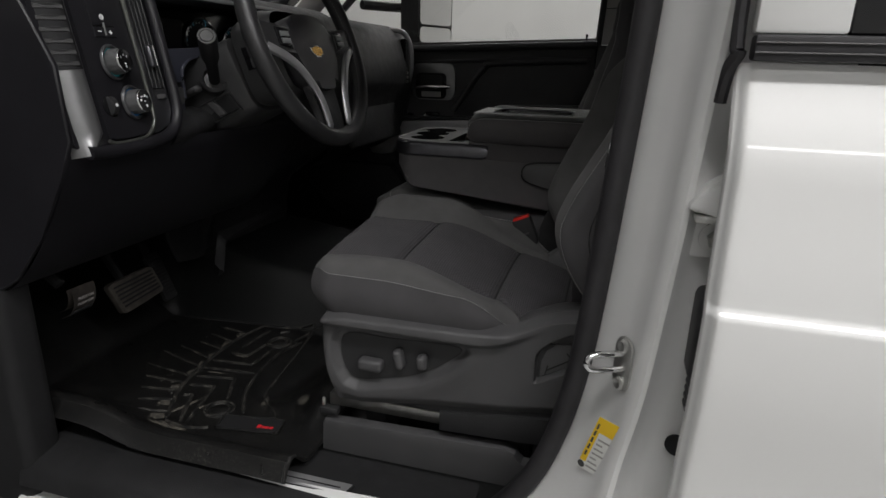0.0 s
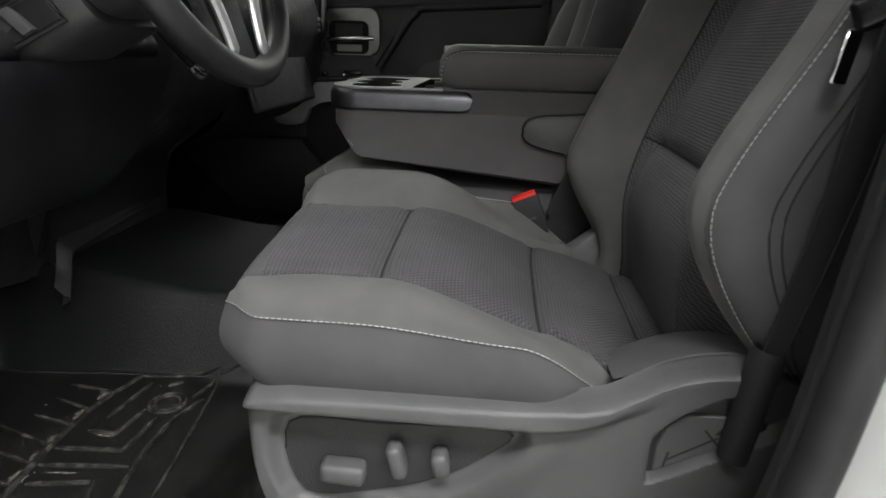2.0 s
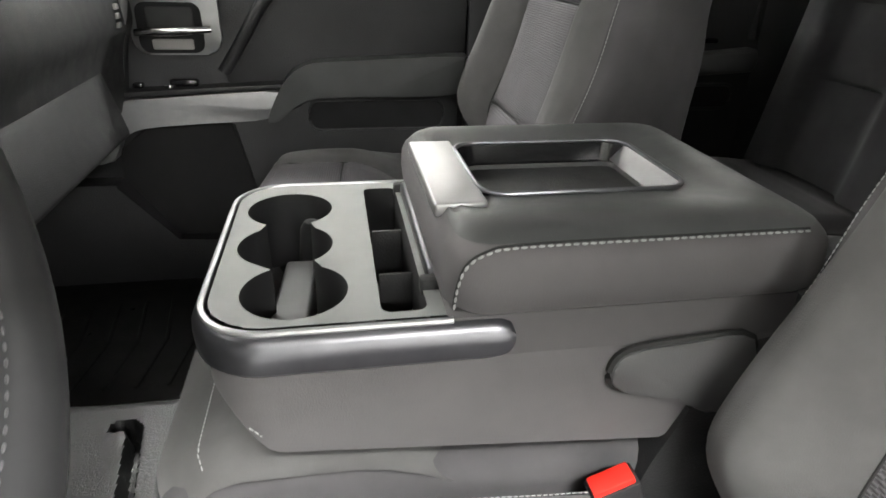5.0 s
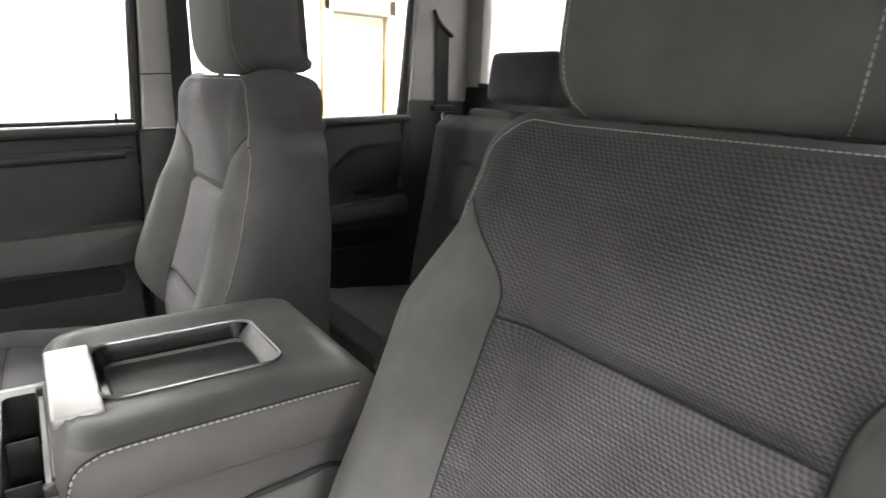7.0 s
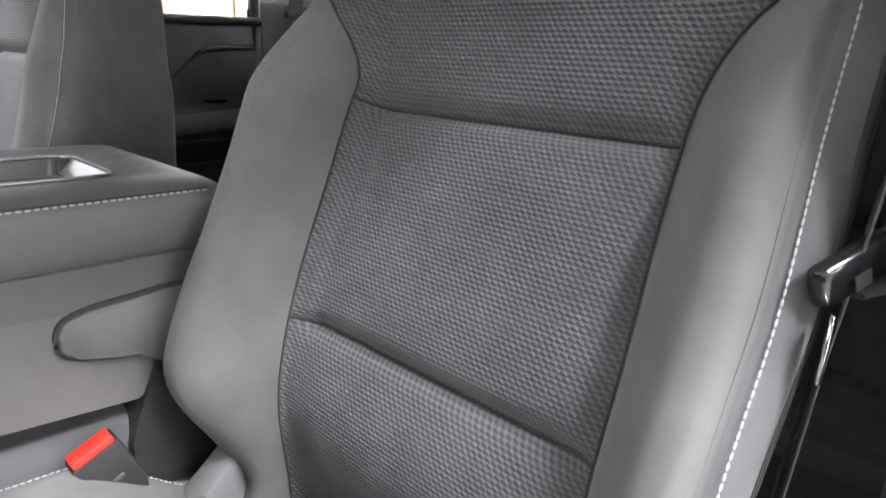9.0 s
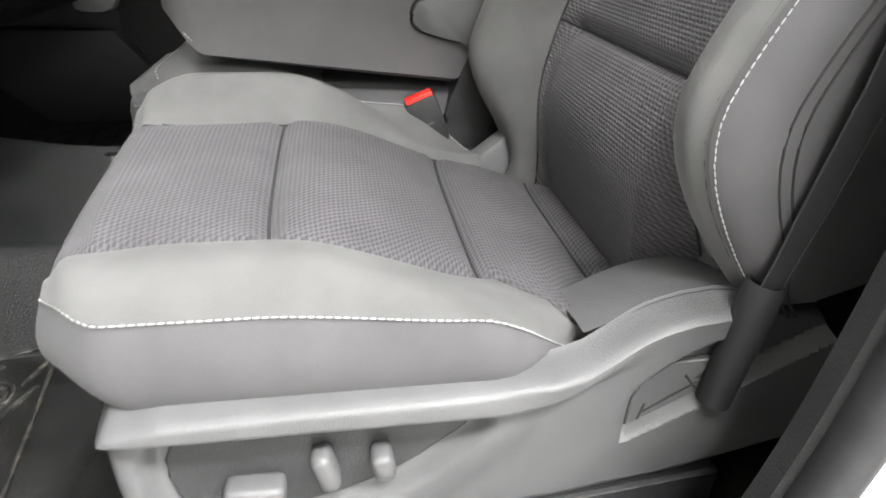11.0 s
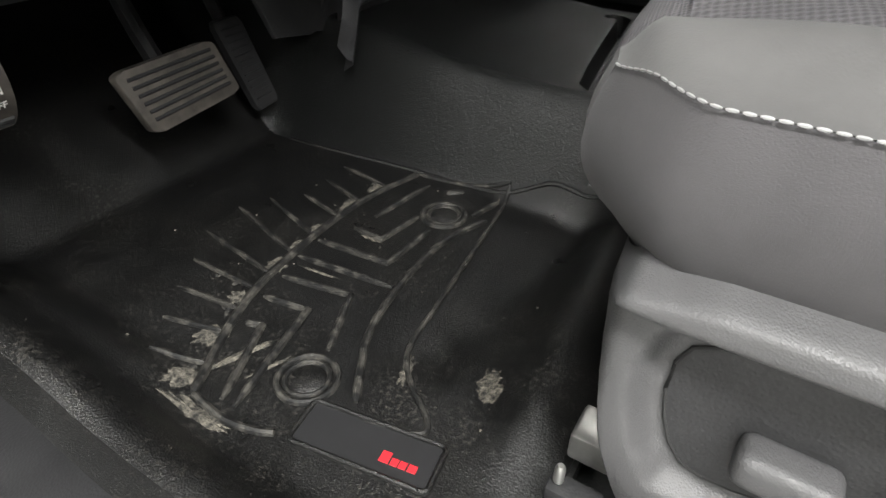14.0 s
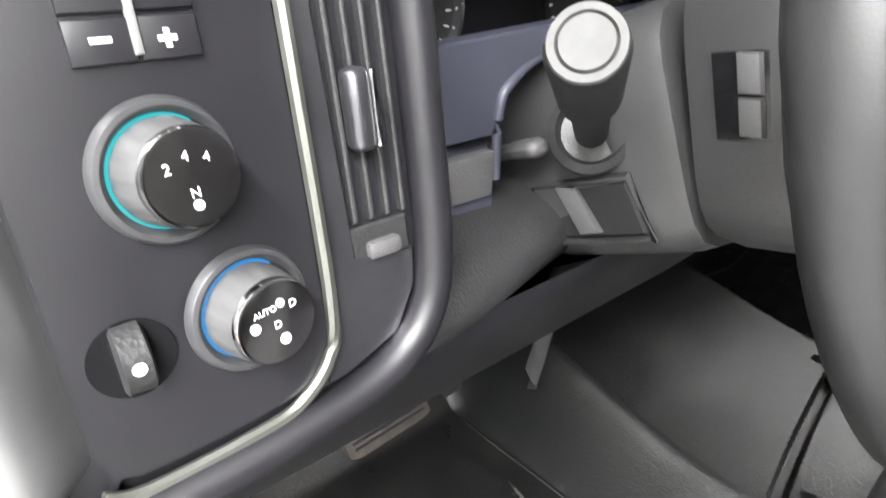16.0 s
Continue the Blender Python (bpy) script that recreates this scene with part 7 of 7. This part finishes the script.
boot = thing("wiring_boot", "black ribbed rubber wiring boot behind the pillar", "rubber boot", (0.58, -0.86, 0.42))
part("cap", rbox(0.560, 0.600, -0.888, -0.838, 0.402, 0.502, 0.010, 3), STRIP, boot)
for k in range(5):
    part("fold", rbox(0.566, 0.600, -0.882, -0.838, 0.356 + 0.009 * k, 0.363 + 0.009 * k, 0.003, 2), STRIP, boot)

rear_door = thing("driver_rear_door", "closed white painted rear door with black belt moulding", "car door", (0.9, -0.92, -0.1), "cab doors")


def door_y(z):
    """The outer skin: a broad shoulder, then a slight hollow below."""
    return -0.905 - 0.030 * smooth01((0.735 - z) / 0.10) - 0.012 * math.exp(-(((z - 0.49) / 0.12) ** 2)) + 0.010 * smooth01((0.44 - z) / 0.2) + 0.007 * smooth01((z - 0.503) / 0.012)


def door_skin(u, v):
    z = -0.12 + 0.845 * v
    x = 0.558 + 0.70 * u + 0.010 * smooth01((0.3 - z) / 0.4)
    edge = 1 - smooth01(u * 0.70 / 0.012)
    return Vector((x, door_y(z) + 0.012 * edge**2, z))


part("skin", grid(door_skin, [0, 0.003, 0.006, 0.010, 0.014, 0.02, 0.04] + [0.1 + 0.9 * i / 12 for i in range(13)], sorted([i / 70 for i in range(71)] + [(0.12 + 0.500 + 0.0015 * i) / 0.845 for i in range(13)])), PAINT, rear_door, "glossy white painted door skin")
edge_line = [door_skin(0, i / 70) for i in range(71)]
rim = bmesh.new()
rows = []
for p in edge_line:
    rows.append([rim.verts.new(q) for q in (p, p + Vector((-0.002, 0.004, 0)), p + Vector((-0.001, 0.010, 0)), p + Vector((0.006, 0.016, 0)), p + Vector((0.05, 0.022, 0)))])
for a, b in zip(rows, rows[1:]):
    for i in range(4):
        rim.faces.new((a[i], a[i + 1], b[i + 1], b[i]))
part("hem_edge", rim, PAINT, rear_door)
part("belt_moulding", rbox(0.563, 1.30, -0.915, -0.895, 0.7265, 0.7475, 0.003, 2), STRIP, rear_door, "black belt moulding")
for z in (0.733, 0.741):
    part("moulding_line", tube([(0.564, -0.9155, z), (1.3, -0.9155, z)], 0.0012, 6), DARK, rear_door)
part("window_post", rbox(0.563, 0.634, -0.905, -0.885, 0.748, 1.25, 0.004, 2), PAINT, rear_door, "white window post")
part("window_edge", rbox(0.634, 1.30, -0.900, -0.890, 0.748, 1.25, 0.002, 1), BLACK, rear_door, "dark tinted rear glass")
seal = curve([(0.549, -0.878, 0.69), (0.551, -0.885, 0.72), (0.556, -0.892, 0.735), (0.553, -0.888, 0.76), (0.553, -0.884, 1.0), (0.560, -0.88, 1.25)], 6)
part("corner_seal", tube(seal, 0.0060, 8), STRIP, rear_door, "black rubber corner seal")

# sill
setting("sill", grid(lambda u, v: Vector((-0.46 + 0.80 * u, (-0.775, -0.792, -0.806, -0.835, -0.865, -0.885, -0.89)[v], (0.045, 0.035, 0.004, -0.012, -0.018, -0.045, -0.16)[v] + 0.03 * u)), [i / 12 for i in range(13)], list(range(7))), SHUT, "white painted door sill", "sill")
setting("sill_trim", prism([(-0.868, 0.012), (-0.862, 0.036), (-0.845, 0.052), (-0.80, 0.060), (-0.765, 0.055), (-0.70, 0.050), (-0.66, 0.044), (-0.66, 0.0), (-0.80, 0.0)], -0.45, 0.31, put_yz, 0.004, 2), DARK, "black plastic sill cover", "sill trim")
tread = thing("sill_plate", "brushed metal sill plate with a red and pale badge", "sill plate", (-0.09, -0.765, 0.05))
plate_m = [(-0.300, -0.780), (0.110, -0.780), (0.118, -0.752), (-0.285, -0.752)]
part("plate", prism(plate_m, 0.057, 0.0625, put_xy, 0.001, 1), MATTE, tread, "dark plate")
part("bright_plate", prism([(-0.060, -0.779), (0.109, -0.779), (0.116, -0.753), (-0.045, -0.753)], 0.060, 0.0632, put_xy, 0.0005, 1), SILVER, tread, "brushed metal plate")
part("dark_groove", tube([(0.0, -0.766, 0.0633), (0.10, -0.766, 0.0633)], 0.0012, 6), MATTE, tread)
part("red_badge", prism([(-0.150, -0.774), (-0.060, -0.774), (-0.055, -0.768), (-0.110, -0.767), (-0.105, -0.758), (-0.140, -0.756), (-0.146, -0.762)], 0.060, 0.0640, put_xy, 0.0005, 1), REDINK, tread, "red badge shape")
part("pale_badge", prism([(-0.100, -0.764), (-0.060, -0.764), (-0.054, -0.756), (-0.096, -0.756)], 0.060, 0.0638, put_xy, 0.0005, 1), TRIMG, tread, "pale badge shape")
# the driver's door stands open
odoor = thing("driver_door", "open driver door with dark inner panel", "car door", (-0.55, -1.3, -0.1), "cab doors")
part("inner_panel", rbox(-0.60, -0.53, -1.95, -0.90, -0.15, 0.78, 0.02, 3), MATTE, odoor, "dark inner panel")
part("outer_skin", rbox(-0.64, -0.602, -1.95, -0.90, -0.18, 0.79, 0.01, 2), PAINT, odoor, "white painted skin")
# front hinge pillar with black seal
setting("kick_panel", rbox(-0.98, -0.79, 0.845, 0.90, 0.0, 0.90, 0.0), MATTE, "black side kick panel of the footwell", "wall")
setting("kick_panel_2", rbox(-0.98, -0.75, -0.90, -0.846, -0.10, 0.90, 0.0), MATTE, "black side kick panel of the footwell", "wall")
setting("hinge_post", rbox(-0.75, -0.425, -0.86, -0.79, -0.05, 0.60, 0.02, 3), MATTE, "dark front door opening trim", "pillar")

# driver seat belt on the pillar
dbelt = thing("driver_seat_belt", "dark seat belt webbing with tongue beside the driver seat", "seat belt", (0.53, -0.735, 0.5))
WEB = ((1.22, (0.540, -0.722), (0.024, 0.008)), (0.90, (0.515, -0.700), (0.020, 0.000)), (0.68, (0.498, -0.682), (0.016, 0.002)), (0.60, (0.490, -0.678), (0.014, 0.002)), (0.52, (0.482, -0.676), (0.012, 0.002)), (0.45, (0.472, -0.674), (0.010, 0.0)), (0.385, (0.462, -0.672), (0.008, 0.0)))


def web_pt(u, v):
    k = min(int(v), len(WEB) - 2)
    t = v - k
    (z0, c0, w0), (z1, c1, w1) = WEB[k], WEB[k + 1]
    m = [a + (b - a) * t for a, b in zip((*c0, *w0), (*c1, *w1))]
    return Vector((m[0] + m[2] * u, m[1] + m[3] * u, z0 + (z1 - z0) * t))


part("webbing", grid(lambda u, v: web_pt(u, v), [-1, -0.4, 0.2, 1], [i / 4 for i in range(25)]), BELT, dbelt, "dark webbing")
for u in (-1, 1):
    part("selvage", tube([web_pt(u, i / 4) for i in range(25)], 0.0009, 6), DARK, dbelt)
tm = Matrix.Translation((0.482, -0.680, 0.640)) @ pose(0, 0, 0, 0, -24, -28)
part("tongue_cover", rbox(-0.024, 0.026, -0.006, 0.006, -0.010, 0.013, 0.0055, 3, tm), BLACK, dbelt, "black belt tongue grip")
part("tongue_slot", rbox(-0.012, -0.002, -0.0064, -0.0055, -0.005, 0.003, 0.0003, 1, tm), MATTE, dbelt)
part("tongue", rbox(-0.006, 0.006, -0.0012, 0.0012, -0.030, 0.004, 0.001, 1, Matrix.Translation((0.460, -0.680, 0.620)) @ pose(0, 0, 0, 0, 8, 12)), CHROME, dbelt, "bright metal tongue")
part("belt_loop", tube(curve([(0.488, -0.682, 0.628), (0.510, -0.692, 0.630), (0.520, -0.698, 0.645), (0.508, -0.692, 0.655)], 6), 0.006, 8, flat=0.4), BELT, dbelt)
part("anchor_sleeve", lathe([(0.0125, -0.10), (0.0135, -0.03), (0.0135, 0.0), (0.011, 0.004), (0.009, -0.004)], (0.460, -0.668, 0.385), (0.10, 0, 1), 20), MATTE, dbelt, "black anchor sleeve")

# outer white body panels
setting("roof", grid(lambda u, v: Vector((-0.36 + 1.80 * u, -0.88 + 1.80 * v, 1.315 + 0.03 * (1 - (2 * v - 1) ** 4) * (1 - (2 * u - 1) ** 6))), spread(14), spread(14)), PAINT, "white painted cab roof", "roof")
part("outer_skin", prism([(-0.80, -0.02), (0.440, -0.02), (0.440, 0.76), (-0.80, 0.74)], -0.075, -0.051, put_door, 0.006, 2), PAINT, fdoor, "white painted outer skin")
part("outer_skin", prism([(0.446, -0.02), (1.16, -0.02), (1.16, 0.78), (0.446, 0.76)], -0.057, -0.051, put_rear, 0.002, 1), PAINT, rdoor, "white painted outer skin")
screen = setting("window_4", grid(lambda u, v: Vector((-0.80 + 0.45 * u, -0.72 + 1.44 * v, 0.868 + 0.385 * u)), [0, 0.5, 1], [0, 0.5, 1]), GLASS, "clear windscreen glass", "window")
screen.visible_shadow = False

# passenger side mirror seen through the glass
mir = thing("towing_mirror", "black towing mirror with two panes outside the passenger window", "wing mirror", (-0.28, 1.02, 0.78))
mput = lambda u, v, w: Vector((-0.355, 0.985, 0)) + Vector((0.39, 0.92, 0)) * u + Vector((0.92, -0.39, 0)) * -w + Vector((0, 0, v))
head = part("housing", prism(rounded(0.0, 0.225, 0.775, 1.10, 0.03, 5), -0.004, 0.09, mput, 0.01, 3), MATTE, mir, "black mirror housing")
MIRROR = Mat("mirror", (0.9, 0.9, 0.9), 0.02, 1.0).m
for z0, z1 in ((0.785, 0.846), (0.856, 1.09)):
    part("mirror_glass", prism(rounded(0.010, 0.215, z0, z1, 0.018, 5), -0.008, -0.003, mput, 0.0, 1), MIRROR, mir, "silvered mirror pane")
for z in (0.80, 0.92):
    part("arm", tube([mput(0.16, z, 0.05), (-0.50, 1.0, z), (-0.56, 0.90, z)], 0.018, 8), MATTE, mir)

# ---- the bay round the vehicle ----
GZ = -0.62
setting("ground", rbox(-9, 6.6, -7, 3.2, GZ - 0.1, GZ, 0.0), CONCRETE, "gray concrete bay floor", "ground")
setting("wall_far", rbox(-9, 1.86, 3.2, 3.4, GZ, 3.0, 0.0), WALLM, "white painted bay wall", "wall")
setting("wall_far_2", rbox(2.44, 6.6, 3.2, 3.4, GZ, 3.0, 0.0), WALLM, "white painted bay wall", "wall")
setting("wall_far_3", rbox(1.86, 2.44, 3.2, 3.4, 1.47, 3.0, 0.0), WALLM, "white painted bay wall above the door", "wall")
setting("wall_near", rbox(-9, 6.6, -7.2, -7, GZ, 3.0, 0.0), WALLM, "white painted bay wall", "wall")
setting("wall_front", rbox(-9.2, -9, -7.2, 3.4, GZ, 3.0, 0.0), WALLM, "white painted bay wall", "wall")
setting("wall_end", rbox(6.6, 6.8, -7.2, 3.4, GZ, 3.0, 0.0), WALLM, "white painted end wall", "wall")
setting("ceiling_bay", rbox(-9, 6.8, -7.2, 3.4, 3.0, 3.1, 0.0), WALLM, "white painted bay ceiling", "ceiling")
bay_door = thing("bay_door", "olive green personnel door in a raw pine frame", "door", (2.15, 3.2, GZ))
part("leaf", rbox(1.955, 2.345, 3.215, 3.25, GZ, 1.345, 0.004), OLIVE, bay_door, "olive green door leaf")
for x0, x1 in ((1.88, 1.925), (2.37, 2.425)):
    part("frame_post", rbox(x0, x1, 3.17, 3.26, GZ, 1.46, 0.004), PINE, bay_door, "raw pine post")
part("frame_stop", rbox(1.925, 1.955, 3.19, 3.26, GZ, 1.36, 0.003), LABEL, bay_door)
part("frame_head", rbox(1.88, 2.425, 3.17, 3.26, 1.36, 1.46, 0.004), PINE, bay_door, "raw pine head")
part("lock_plate", rbox(1.962, 1.985, 3.207, 3.216, 0.83, 0.88, 0.002), ZINC, bay_door)
roll_door = thing("overhead_door", "white sectional overhead door at the end of the bay", "garage door", (6.5, -1.5, GZ))
for k in range(11):
    z = GZ + 0.30 * k
    part("door_section", rbox(6.52, 6.59, -5.0, 2.2, z + 0.006, z + 0.294, 0.004), WALLM, roll_door)
for lx, ly, lz, lsx, lsy, lw in LAMPS:
    fixture = thing("strip_light", "white ceiling strip light fixture, switched on", "ceiling light", (lx, ly, 3.0), "bay strip lights")
    part("tray", rbox(lx - lsx / 2 - 0.03, lx + lsx / 2 + 0.03, ly - lsy / 2 - 0.03, ly + lsy / 2 + 0.03, 2.85, 3.0, 0.01), WALLM, fixture)
    part("diffuser", rbox(lx - lsx / 2, lx + lsx / 2, ly - lsy / 2, ly + lsy / 2, 2.835, 2.85, 0.0), LAMPM, fixture, "glowing diffuser")
